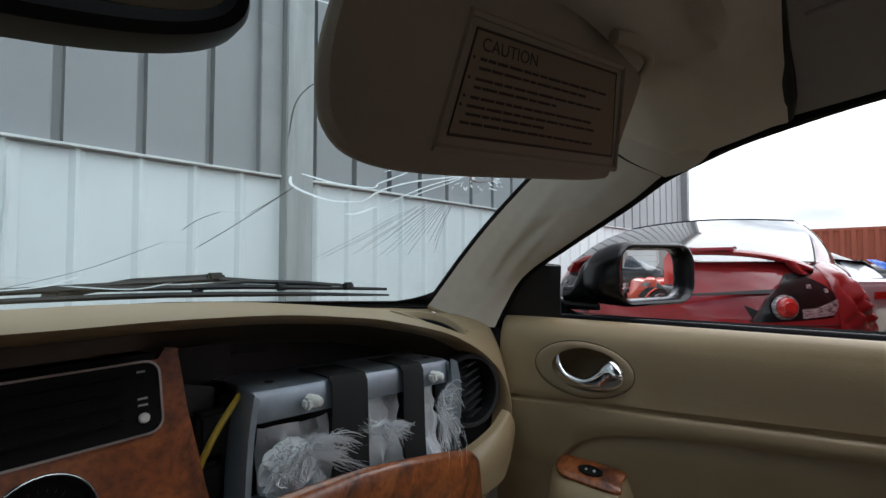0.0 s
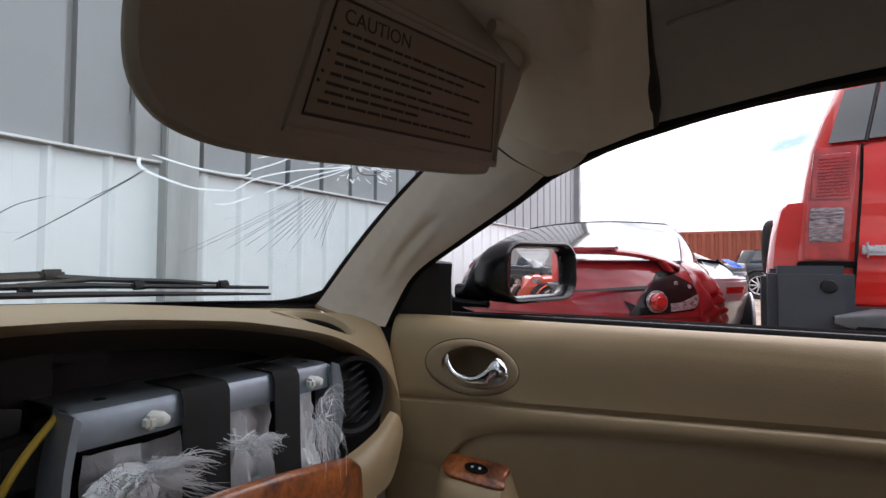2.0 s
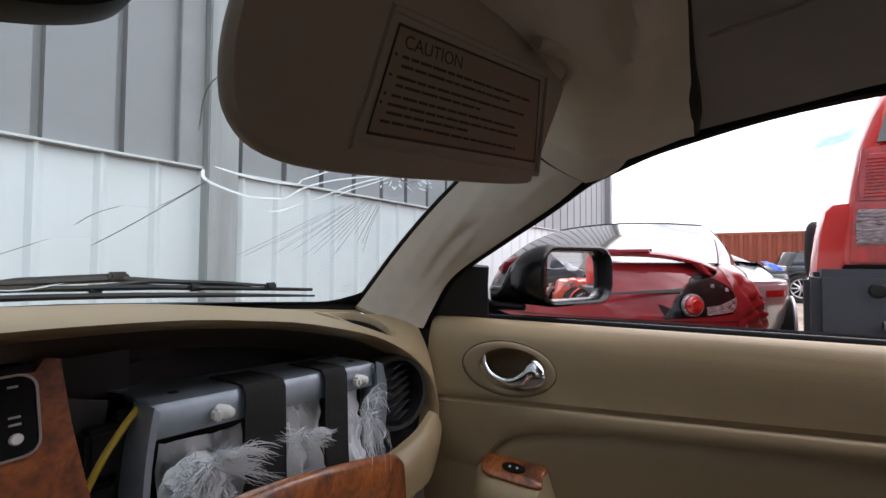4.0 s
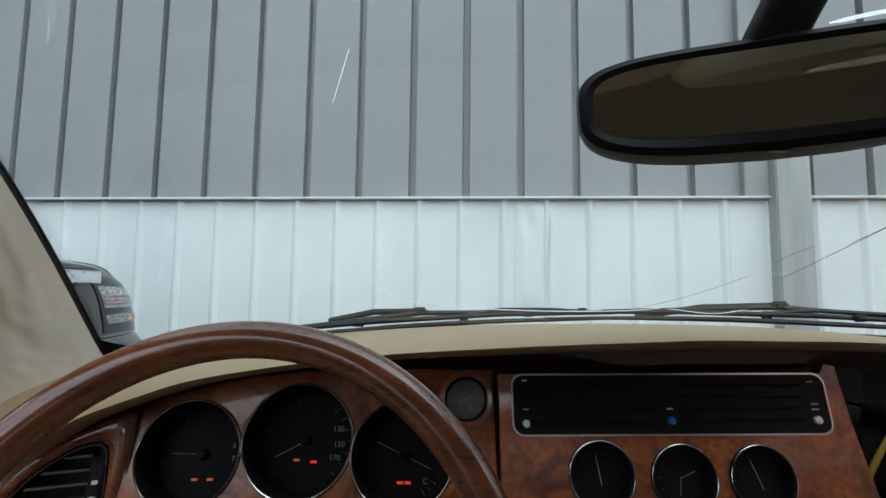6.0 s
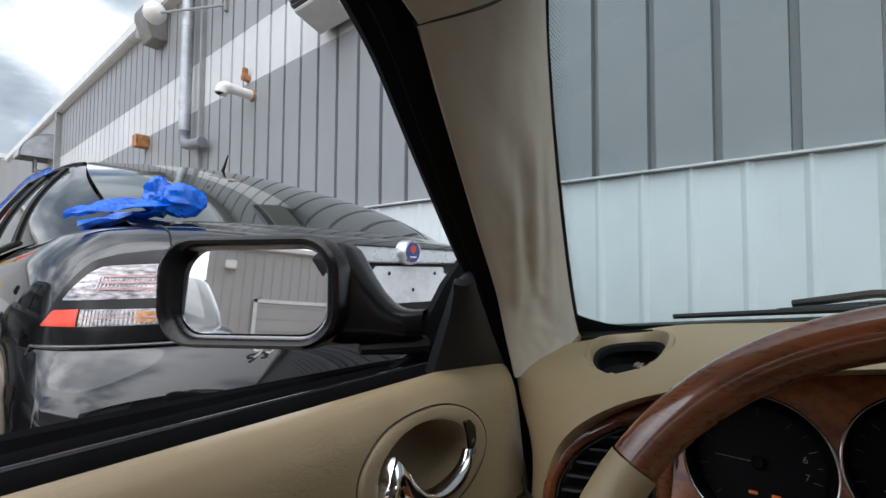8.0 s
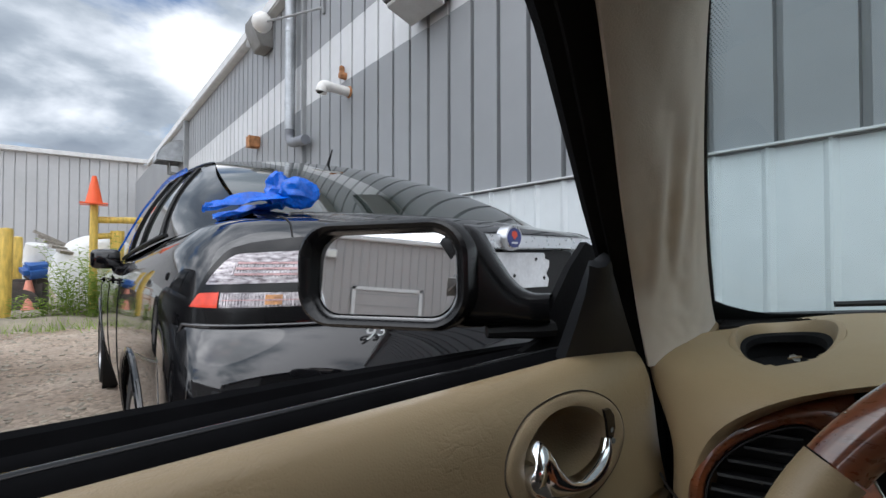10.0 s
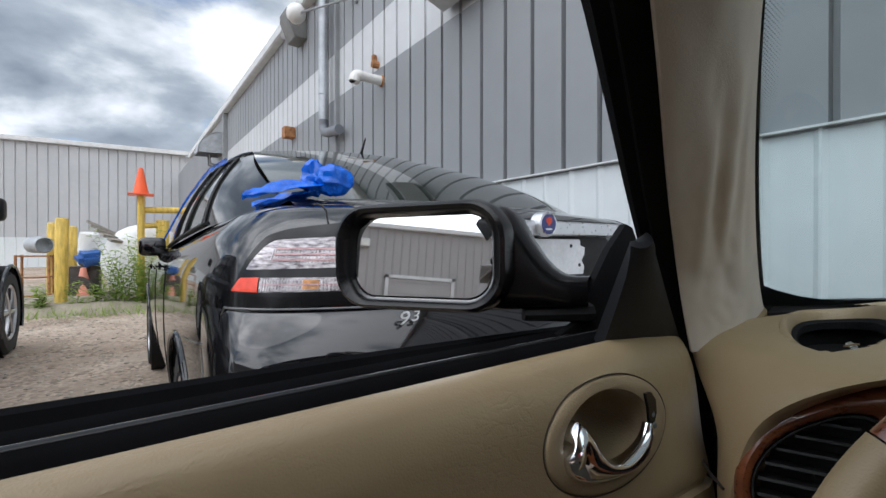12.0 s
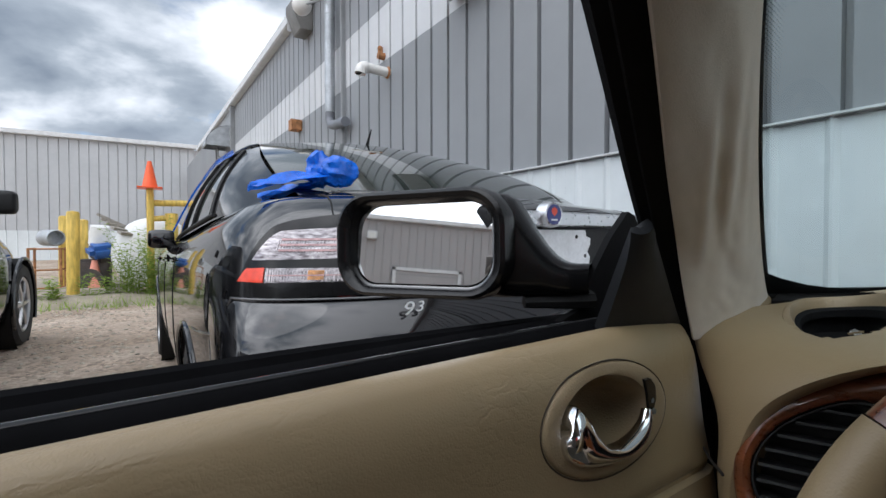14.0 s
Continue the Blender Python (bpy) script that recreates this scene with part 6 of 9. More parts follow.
part("black_connector", join(box((0.185, 0.025, 0.865), (0.03, 0.05, 0.04), 0.004), box((0.175, 0.03, 0.82), (0.04, 0.05, 0.035), 0.004), box((0.19, 0.03, 0.78), (0.05, 0.05, 0.03), 0.004)), PLASTIC, ab)
part("bay_clutter", join(box((0.24, 0.09, 0.93), (0.10, 0.03, 0.016), 0.003, pose(0, 0, 0, 0, 8, 5)), box((0.40, 0.09, 0.925), (0.06, 0.04, 0.014), 0.003, pose(0, 0, 0, 0, -4, 3)), tube([(0.17, 0.08, 0.91), (0.3, 0.085, 0.935), (0.5, 0.08, 0.90)], 0.006, 8)), PLASTIC, ab)

# walnut glovebox fascia hanging out of its seat
gt = thing("glovebox_fascia", (0.38, -0.09, 0.66), "polished burr walnut glovebox fascia hanging loose below the bay", "trim panel", CAR)
topc = spline([(0.190, -0.080, 0.822), (0.282, -0.086, 0.8165), (0.361, -0.088, 0.803), (0.448, -0.086, 0.783), (0.480, -0.084, 0.7725), (0.500, -0.080, 0.759)], 6)
rows = []
for dz, dy, k in ((0.0, 0.010, 1), (0.002, 0.004, 1), (0.0, 0.0, 1), (-0.004, -0.003, 1), (-0.03, -0.006, 1), (-0.07, -0.008, 1), (-0.11, -0.006, 1)):
    rows.append([V((p.x, p.y + dy, p.z + dz)) for p in topc])
part("wood_panel", thick(grid(rows), 0.003), WOOD, gt)

# ---- steering wheel ----
SC, SR = V((-0.3935, -0.208, 0.8195)), 0.1880
SA = radians(23)
SU, SW = V((1, 0, 0)), V((0, math.sin(SA), math.cos(SA)))
SN = SU.cross(SW)
wheel = thing("steering_wheel", SC, "walnut and tan leather steering wheel with airbag hub", "steering wheel", CAR)


def rim(q0, q1, grow, n=60):
    rows = []
    for k in range(n + 1):
        q = radians(q0 + (q1 - q0) * k / n)
        dr = SU * math.cos(q) + SW * math.sin(q)
        g = grow(k / n)
        rows.append([SC + dr * SR + (dr * math.cos(w) * 0.0135 + SN * math.sin(w) * 0.0160) * g for w in [2 * math.pi * j / 16 for j in range(16)]])
    return grid(rows, close_u=True)


part("rim_wood", rim(12, 149, lambda t: 1.0, 80), RIMWOOD, wheel, "polished walnut upper rim")
fat = lambda t: 1.05 + 0.10 * math.sin(math.pi * t)
part("rim_leather", rim(149.3, 212, fat, 36), LEATHER, wheel, "tan leather rim grip")
part("rim_leather", rim(-50, 11.7, fat, 36), LEATHER, wheel, "tan leather rim grip")
part("rim_wood", rim(212.3, 309.7, lambda t: 1.0, 50), RIMWOOD, wheel)
for s in (-1, 1):
    rows = []
    for k in range(9):
        t = k / 8
        c = SC + SU * s * (0.178 - 0.10 * t) + SW * (0.052 - 0.030 * t - 0.012 * math.sin(math.pi * t)) - SN * (0.002 + 0.012 * t) 
        h = 0.030 + 0.055 * (1 - t) ** 2 * 0.7 + 0.018 * t
        rows.append([c + SW * a + SN * b for a, b in rounded(h, 0.022, 0.010, 4)])
    part("spoke", grid(rows, close_u=True), LEATHER, wheel, "tan leather spoke")
hub = []
for d_, gx in ((-0.05, 0.96), (0.0, 1.0), (0.018, 0.985), (0.030, 0.94), (0.037, 0.84), (0.040, 0.6), (0.041, 0.2)):
    hub.append([SC + SU * a * gx + SW * (b * gx - 0.006) + SN * (d_ - 0.020) for a, b in rounded(0.290, 0.150, 0.035, 8)])
hb = part("hub_pad", grid(hub, close_u=True), LEATHER, wheel, "tan leather airbag pad")
for s in (-1, 1):
    for k in range(16):
        p = SC + SU * s * (0.098 + 0.0012 * k) + SW * (0.048 - 0.0042 * k) + SN * (0.0185 - 0.0004 * k)
        part("stitch", box(p, (0.0012, 0.0012, 0.003)), CANVAS, hb)
part("hub_chrome", tube(spline([SC + SU * x + SW * (0.040 - 0.012 * abs(x) / 0.06) + SN * 0.020 for x in (-0.05, -0.02, 0.02, 0.05)], 5), 0.0022, 6), CHROME, hb)
part("column_shroud", lathe([(0.055, 0.0), (0.06, -0.05), (0.065, -0.18)], SC - SN * 0.045, SN, 28), PLASTIC, wheel)
stalk = part("column_stalk", tube(spline([SC + SU * 0.05 - SN * 0.07, SC + SU * 0.15 - SN * 0.065 + SW * 0.012, SC + SU * 0.205 - SN * 0.055 + SW * 0.035], 5), [0.006] * 6 + [0.0055] * 5, 10), PLASTIC, wheel, "black column stalk")
part("stalk_tip", tube([SC + SU * 0.200 - SN * 0.056 + SW * 0.031, SC + SU * 0.2135 - SN * 0.053 + SW * 0.044], [0.0028, 0.0022], 8), WHITE_PL, stalk)

# ---- windshield, pillars and roof ----
def ws(u, t):
    """A point of the windshield; u from -1 to 1 across, t from 0 (foot) to 1 (header)."""
    au = abs(u)
    foot = V((0.700 * u, 0.415 - 0.245 * au ** 2.2, 0.952 - 0.018 * au ** 2))
    head = V((0.573 * u, -0.240 + 0.018 * au ** 2, 1.236 - 0.008 * au ** 2 - 0.016 * au ** 9))
    p = foot.lerp(head, t)
    bow = math.copysign(0.017 * au ** 8, u) * math.sin(math.pi * min(1, max(0, t))) ** 0.6
    return p + V((XC * (1 if u < 0 else 0.3) + bow, 0, 0)) + V((0, 0.012, 0.018)) * math.sin(math.pi * t)


shield = thing("windshield", ws(0, 0), "raked windshield cracked in a star from one corner", "windshield", CAR)
pane = part("glass_pane", grid([[ws(-1 + 2 * i / 30, j / 14) for i in range(31)] for j in range(15)]), GLASS, shield, "clear laminated glass", towards=(0, -0.6, 0.8))
pane.visible_shadow = False
edge = [ws(-1, j / 20) for j in range(21)] + [ws(-1 + 2 * i / 30, 1) for i in range(1, 31)] + [ws(1, 1 - j / 20) for j in range(1, 21)] + [ws(1 - 2 * i / 30, 0) for i in range(1, 30)]
part("frame_seal", tube(edge, 0.006, 6, True), RUBBER, shield, "black glazing seal")

part("pad_skirt", grid([[ws(-1 + 2 * k / 60, 0.0) + V((0, dy, dz)) for k in range(61)] for dy, dz in ((0.002, -0.0015), (-0.010, -0.006), (-0.016, -0.016), (-0.018, -0.050))]), LEATHER, dash, "tan edge of the pad below the windshield")

frit_t = lambda u: 0.020 + 0.075 * max(0.0, (abs(u) - 0.90) / 0.10) ** 2.2
part("frit_band", grid([[ws(-1 + 2 * i / 80, frit_t(-1 + 2 * i / 80) * k / 3) - V((0, 0.0016, -0.0024)) for i in range(81)] for k in range(4)]), FRIT, shield, "black printed band along the glass edge")
for s in (-1, 1):
    part("frit_band", grid([[ws(s * (1 - (0.010 + 0.014 * max(0.0, (t - 0.85) / 0.15) ** 2) * k / 2), t) - V((s * 0.001, 0.0016, -0.0024)) for t in [j / 40 for j in range(41)]] for k in range(3)]), FRIT, shield, "black printed band along the glass edge")

# fine black dots of the printed border by the driver's pillar
dots = []
for j in range(230):
    t = 0.10 + 0.89 * j / 229
    for c in range(6):
        r = 0.00056 - 0.00006 * c
        u = -1 + 0.010 + 0.0030 * c * (0.75 + 0.8 * max(0.0, t - 0.5)) + (0.0015 if j % 2 else 0)
        p, q = ws(u, t), ws(u + 0.01, t)
        du = (q - p).normalized()
        dv = (ws(u, min(1, t + 0.01)) - p).normalized()
        b = bmesh.new()
        b.faces.new([b.verts.new(p + (du * math.cos(a) + dv * math.sin(a)) * r - du.cross(dv) * 0.002) for a in [math.pi / 3 * k for k in range(6)]])
        dots.append(b)
tagged(part("frit_dots", join(*dots), FRIT, shield, "black printed dot border"), kind="stuff")


def on_glass(pts, lift=0.003):
    out = []
    for u, t in pts:
        p = ws(u, t)
        n = (ws(u + 0.01, t) - p).cross(ws(u, t + 0.01) - p).normalized()
        out.append(p - n * lift)
    return out


def crack(pts, width, m, name="crack"):
    P = on_glass(pts)
    u, t = pts[len(pts) // 2]
    p = ws(u, t)
    n = (ws(u + 0.01, t) - p).cross(ws(u, t + 0.01) - p).normalized()
    sp = spline(P, 5) if len(P) > 2 else P
    part(name, ribbon(sp, width * (2.2 if m is CRACK else 1.4), n), m, pane)


# long runs: sky glint put in as white, lengths without it as dark grey
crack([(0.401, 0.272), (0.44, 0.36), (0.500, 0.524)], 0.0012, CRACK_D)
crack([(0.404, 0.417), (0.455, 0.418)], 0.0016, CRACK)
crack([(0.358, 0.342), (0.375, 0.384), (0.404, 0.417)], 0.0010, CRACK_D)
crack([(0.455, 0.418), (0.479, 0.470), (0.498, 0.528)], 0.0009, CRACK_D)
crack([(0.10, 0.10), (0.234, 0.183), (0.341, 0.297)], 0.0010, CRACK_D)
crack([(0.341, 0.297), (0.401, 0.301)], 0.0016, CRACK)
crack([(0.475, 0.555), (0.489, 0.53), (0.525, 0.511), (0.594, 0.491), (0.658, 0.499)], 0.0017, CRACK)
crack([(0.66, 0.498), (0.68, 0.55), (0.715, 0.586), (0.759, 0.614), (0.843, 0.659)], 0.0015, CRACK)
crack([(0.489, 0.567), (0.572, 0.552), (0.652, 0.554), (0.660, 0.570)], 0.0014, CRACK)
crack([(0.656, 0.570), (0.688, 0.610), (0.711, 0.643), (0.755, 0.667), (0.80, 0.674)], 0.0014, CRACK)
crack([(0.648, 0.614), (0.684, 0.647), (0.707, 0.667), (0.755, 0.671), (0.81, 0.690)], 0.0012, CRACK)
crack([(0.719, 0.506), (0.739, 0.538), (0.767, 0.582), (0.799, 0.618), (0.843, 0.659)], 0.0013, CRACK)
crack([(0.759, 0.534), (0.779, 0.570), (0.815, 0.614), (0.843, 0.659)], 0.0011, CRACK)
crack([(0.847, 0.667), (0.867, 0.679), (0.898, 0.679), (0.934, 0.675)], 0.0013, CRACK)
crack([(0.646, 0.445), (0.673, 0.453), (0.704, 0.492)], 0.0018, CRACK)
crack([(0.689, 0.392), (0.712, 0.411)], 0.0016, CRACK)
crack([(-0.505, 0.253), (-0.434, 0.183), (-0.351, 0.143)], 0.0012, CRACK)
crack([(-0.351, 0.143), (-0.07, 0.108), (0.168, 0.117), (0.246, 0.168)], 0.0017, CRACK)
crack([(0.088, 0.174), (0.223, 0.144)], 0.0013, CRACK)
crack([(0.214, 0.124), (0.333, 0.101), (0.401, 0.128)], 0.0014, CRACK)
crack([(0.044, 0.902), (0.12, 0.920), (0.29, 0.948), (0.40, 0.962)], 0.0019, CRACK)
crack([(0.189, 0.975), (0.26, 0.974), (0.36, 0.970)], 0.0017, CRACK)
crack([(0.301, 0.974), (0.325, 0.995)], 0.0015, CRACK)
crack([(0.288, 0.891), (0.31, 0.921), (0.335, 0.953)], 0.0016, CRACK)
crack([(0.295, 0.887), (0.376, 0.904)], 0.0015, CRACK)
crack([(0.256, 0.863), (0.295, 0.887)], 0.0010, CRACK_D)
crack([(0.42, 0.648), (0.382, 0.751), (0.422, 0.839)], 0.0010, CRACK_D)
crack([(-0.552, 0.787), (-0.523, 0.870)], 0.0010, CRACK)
rgc = random.Random(21)
STAR = (0.845, 0.668)
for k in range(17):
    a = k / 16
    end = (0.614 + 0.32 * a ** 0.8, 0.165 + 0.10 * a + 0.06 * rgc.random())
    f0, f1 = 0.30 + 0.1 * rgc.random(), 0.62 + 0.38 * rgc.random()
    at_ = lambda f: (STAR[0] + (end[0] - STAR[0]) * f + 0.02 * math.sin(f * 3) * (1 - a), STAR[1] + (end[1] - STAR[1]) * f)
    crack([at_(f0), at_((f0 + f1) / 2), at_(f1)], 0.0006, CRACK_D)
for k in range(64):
    # short splinters round the blow, glint put in as white, thinning outwards
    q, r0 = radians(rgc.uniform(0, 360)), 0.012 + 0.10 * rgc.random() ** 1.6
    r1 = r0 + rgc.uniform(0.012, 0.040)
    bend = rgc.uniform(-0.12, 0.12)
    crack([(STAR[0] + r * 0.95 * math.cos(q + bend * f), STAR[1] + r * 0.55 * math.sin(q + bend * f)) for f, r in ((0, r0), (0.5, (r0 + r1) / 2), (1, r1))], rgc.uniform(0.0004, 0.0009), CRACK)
ring_s = [(0.880 + 0.036 * math.cos(2 * math.pi * k / 24), 0.690 + 0.047 * math.sin(2 * math.pi * k / 24)) for k in range(25)]
crack(ring_s, 0.0022, mat("faded_pink_sticker", (0.62, 0.42, 0.43), 0.6), "round_sticker")
for k in range(4):
    crack([(0.930 + 0.012 * (k % 2), 0.080 + 0.014 * k), (0.958, 0.086 + 0.014 * k)], 0.0010, CRACK_D, "glass_stamp")

# pillars: cloth-covered trim with soft folds, black door seals outside
SEAL_LINE = [(0.716, 0.016, 0.903), (0.711, -0.012, 0.950), (0.698, -0.055, 1.000), (0.660, -0.150, 1.050), (0.616, -0.254, 1.100), (0.592, -0.318, 1.137), (0.563, -0.413, 1.166), (0.543, -0.600, 1.190), (0.543, -1.0, 1.193), (0.56, -1.5, 1.15)]
for s in (-1, 1):
    pil = thing("windshield_pillar", (mirrored(s, 0.70), 0.06, 0.93), "beige cloth-covered windshield pillar with black door seal", "pillar", CAR)
    line = spline([V((mirrored(s, x), y, z)) for x, y, z in SEAL_LINE], 6)

    def pil_p(t, w, swell=0.0):
        inner = (ws(s, t) if t <= 1 else ws(s, 1) + (ws(s, 1) - ws(s, 0.9)) * (t - 1) * 10) + V((-s * 0.004, -0.004, -0.002))
        f = t * 30
        i = min(35, int(f))
        ow = line[i].lerp(line[i + 1], f - i)
        bul = math.sin(math.pi * min(1, max(0, w))) ** 0.8
        # slack creases that run down from the glass edge
        crs = 0.0
        for c0, c1, amp, wd in ((0.16, 1.00, 0.0045, 0.075), (0.42, 1.30, 0.0040, 0.060), (0.02, 0.60, 0.0030, 0.055), (0.55, 0.55, -0.0045, 0.10)):
            d_ = (w - c0) - (c1 - c0) * (0.9 - t) * 0.75
            crs += amp * math.exp(-(d_ / wd) ** 2) * max(0.0, math.sin(math.pi * min(1, max(0, (t - 0.18) / 0.62))))
        fold = crs + 0.0028 * noise.noise(V((w * 5, t * 9, s))) + 0.0012 * noise.noise(V((w * 4 + t * 14, t * 20 - w * 9, s + 5)))
        return inner.lerp(ow, w) + V((-s * 0.62, -0.68, -0.35)) * (0.014 * bul + fold * bul + swell)

    seam = lambda w: 0.975 - 0.012 * w - 0.022 * math.sin(math.pi * w)
    part("pillar_trim", thick(grid([[pil_p(seam(j / 32) * k / 64, j / 32) for j in range(33)] for k in range(65)]), 0.003), CLOTH, pil, "beige cloth pillar trim")
    part("foot_piping", tube([pil_p(0.004, w_ / 20 * 0.8, 0.002) for w_ in range(21)], 0.0045, 6), LEATHER_D, pil, "tan piping at the pillar foot")
    rows = []
    for k in range(9):
        v_ = k / 8
        rows.append([pil_p(seam(j / 16) - 0.014 + (1.13 - seam(j / 16) + 0.014) * v_, j / 16 * (1 + 0.07 * math.sin(math.pi * min(1, v_ * 1.25))), -0.006 * v_ ** 3 + 0.020 * math.sin(math.pi * min(1, 0.20 + v_ * 0.72)) * (0.4 + 0.6 * math.sin(math.pi * j / 16))) for j in range(17)])
    part("header_corner", thick(grid(rows), 0.004), CLOTH, pil, "padded beige header corner")
    # seam under the padded corner, its shadow line put in as a dark tube
    part("corner_seam", tube([pil_p(seam(j / 16) - 0.016, j / 16, 0.002) for j in range(17)], 0.0028, 6), DASH_DARK, pil)
    rows = []
    for ow in line:
        low = 0.007 * min(1.0, max(0.0, (-ow.y - 0.27) / 0.08))
        prof = [(-0.003, 0.002, 0.003), (0.006, -0.002, -0.003), (0.014, -0.003, -0.004), (0.018, 0.001, -0.002), (0.026, 0.0, -0.003), (0.033, 0.004, 0.0), (0.036, 0.014, 0.010), (0.032, 0.028, 0.022), (0.015, 0.04, 0.03)]
        rows.append([ow + V((s * a, b, c - (low if 0.0 < a < 0.036 else 0))) for a, b, c in prof])
    part("door_seal", grid(rows), SEAL, pil, "black rubber door seal")

# roof lining over the cabin, its cross seam, header and closing back
roof_o = thing("roof_lining", (0, -0.9, 1.2), "beige cloth roof lining with dark hood lining behind", "roof lining", CAR, kind="structure")


def roofp(u, y):
    half = float(np.interp(-y, [0.222, 0.318, 0.413, 0.6, 1.0, 1.7], [0.573, 0.590, 0.562, 0.542, 0.55, 0.60]))
    edge_z = float(np.interp(-y, [0.222, 0.318, 0.413, 0.6, 1.0, 1.7], [1.212, 1.142, 1.166, 1.190, 1.19, 1.10]))
    top_z = float(np.interp(-y, [0.222, 0.245, 0.30, 0.36, 0.42, 0.6, 1.0, 1.7], [1.238, 1.228, 1.238, 1.256, 1.275, 1.300, 1.315, 1.28]))
    p = float(np.interp(-y, [0.235, 0.30, 0.42], [7.0, 4.0, 2.8]))
    return V((XC + half * u, y - 0.016 * (1 - u * u) * max(0, 1 - (-y - 0.22) / 0.1), edge_z + (top_z - edge_z) * (1 - abs(u) ** p)))


ysr = [-0.221, -0.226, -0.235, -0.25, -0.265, -0.28, -0.30, -0.31, -0.32, -0.33, -0.34, -0.35, -0.36, -0.37, -0.38, -0.39, -0.40, -0.4125, -0.425]
rows = [[roofp(-1 + 2 * i / 48, y) + V((0, 0, -0.007 * noise.noise(V((i * 0.35, y * 11, 2.0))) - 0.012 * sum(math.exp(-((y + a0 + a1 * (abs(-1 + 2 * i / 48) - 0.7)) / 0.013) ** 2) for a0, a1 in ((0.345, 0.22), (0.385, -0.15))) * max(0, math.sin(math.pi * min(1, max(0, (abs(-1 + 2 * i / 48) - 0.45) / 0.5)))))) for i in range(49)] for y in ysr]
part("front_lining", thick(grid(rows), 0.01), CLOTH, roof_o, "soft beige cloth header lining")
rows = [[roofp((-1 + 2 * i / 32) * 1.005, y) + V((0, 0, 0.006 - (0.012 * abs(math.sin((y + 0.43) * 7.5))) * (1 - abs(-1 + 2 * i / 32) ** 4))) for i in range(33)] for y in (-0.415, -0.43, -0.5, -0.56, -0.62, -0.7, -0.8, -0.9, -1.0, -1.2, -1.4, -1.7)]
for s in (-1, 1):
    part("joint_seal", tube([roofp(s * (0.60 + 0.05 * k), -0.426) + V((0, 0, -0.004)) for k in range(9)], [0.002, 0.002, 0.002, 0.0025, 0.003, 0.004, 0.0065, 0.0075, 0.004], 8), RUBBER, roof_o)
    part("lining_seam", tube([roofp(s * u, y) + V((0, 0, -0.003 - 0.012 * abs(math.sin((y + 0.43) * 7.5)) * 0.6)) for u, y in ((0.80, -0.44), (0.79, -0.55), (0.80, -0.7), (0.82, -0.9), (0.82, -1.2))], 0.0022, 6), CANVAS, roof_o)
part("hood_lining", thick(grid(rows), 0.008), CANVAS, roof_o, "dark brown hood lining")
# hood back out of view, its window gap narrowed to cut light from behind
back = [[V((XC + 0.60 * u, -1.7 - 0.28 * t, 1.16 - 0.62 * t + 0.02 * (1 - u * u))) for u in (-1, -0.5, 0, 0.5, 1)] for t in (0, 0.12, 0.40, 1.0)]
part("hood_back", thick(grid([back[0], back[1]]), 0.01), CANVAS, roof_o)
part("hood_back", thick(grid([back[2], back[3]]), 0.01), CANVAS, roof_o)
tub = [[V((x, y, z)) for x, y, z in r] for r in (
    [(-0.68, 0.2, 0.60), (-0.68, -0.9, 0.60), (-0.70, -1.95, 0.75)], [(-0.66, 0.2, 0.25), (-0.66, -0.9, 0.25), (-0.66, -1.95, 0.3)],
    [(0.66, 0.2, 0.25), (0.66, -0.9, 0.25), (0.66, -1.95, 0.3)], [(0.68, 0.2, 0.60), (0.68, -0.9, 0.60), (0.70, -1.95, 0.75)])]
solo("cabin_floor", thick(grid(tub), 0.01), CARPET, "dark carpeted cabin floor", "floor", CAR, kind="structure")
# unseen quarter sides, run forward to -0.80 to block side light
for s in (-1, 1):
    part("quarter_lining", thick(grid([[V((mirrored(s, 0.61 - 0.10 * max(0, z - 0.9) * 2.5), y, z)) for y in (-0.80, -1.1, -1.4, -1.7, -1.95)] for z in (0.30, 0.92, 1.05, 1.20)]), 0.02), CANVAS, roof_o)

# overhead lamp on the header
lampo = thing("map_lamp", (0.02, -0.25, 1.205), "beige overhead map lamp with clear lens", "lamp", CAR)
part("lamp_body", lathe([(0.085, 0.012), (0.083, 0.0), (0.072, -0.010), (0.045, -0.014), (0.0, -0.015)], (-0.005, -0.280, 1.216), (0, 0.12, 1), 40, 1.15, 0.62, up=(0, 1, 0)), CLOTH, lampo, "beige plastic lamp body")
part("lamp_lens", lathe([(0.040, 0.0), (0.036, -0.005), (0.0, -0.007)], (0.035, -0.272, 1.203), (0, 0.12, 1), 32, 1.0, 0.55, up=(0, 1, 0)), mat("ribbed_lens", (0.5, 0.47, 0.4), 0.25, vary=0.2, vscale=60), lampo, "ribbed clear lens")

# ---- sun visor, swung down ----
VC = V((0.27, -0.262, 1.160))
VU, VW = V((1, -0.25, 0)).normalized(), V((0.0, -0.20, 1)).normalized()
VN = VU.cross(VW)
vis = thing("sun_visor", (0.42, -0.31, 1.216), "beige vinyl sun visor folded down with a caution label", "sun visor", CAR)
outl2 = [(-0.141, -0.035), (-0.140, 0.0), (-0.128, 0.045), (-0.102, 0.078), (-0.075, 0.088), (0.05, 0.078), (0.14, 0.062), (0.163, 0.050), (0.172, 0.035), (0.160, -0.01), (0.148, -0.052), (0.135, -0.062), (0.05, -0.070), (-0.06, -0.078), (-0.110, -0.075), (-0.133, -0.060)]
ol = spline([(a, b, 0) for a, b in outl2], 4, True)
rows = []
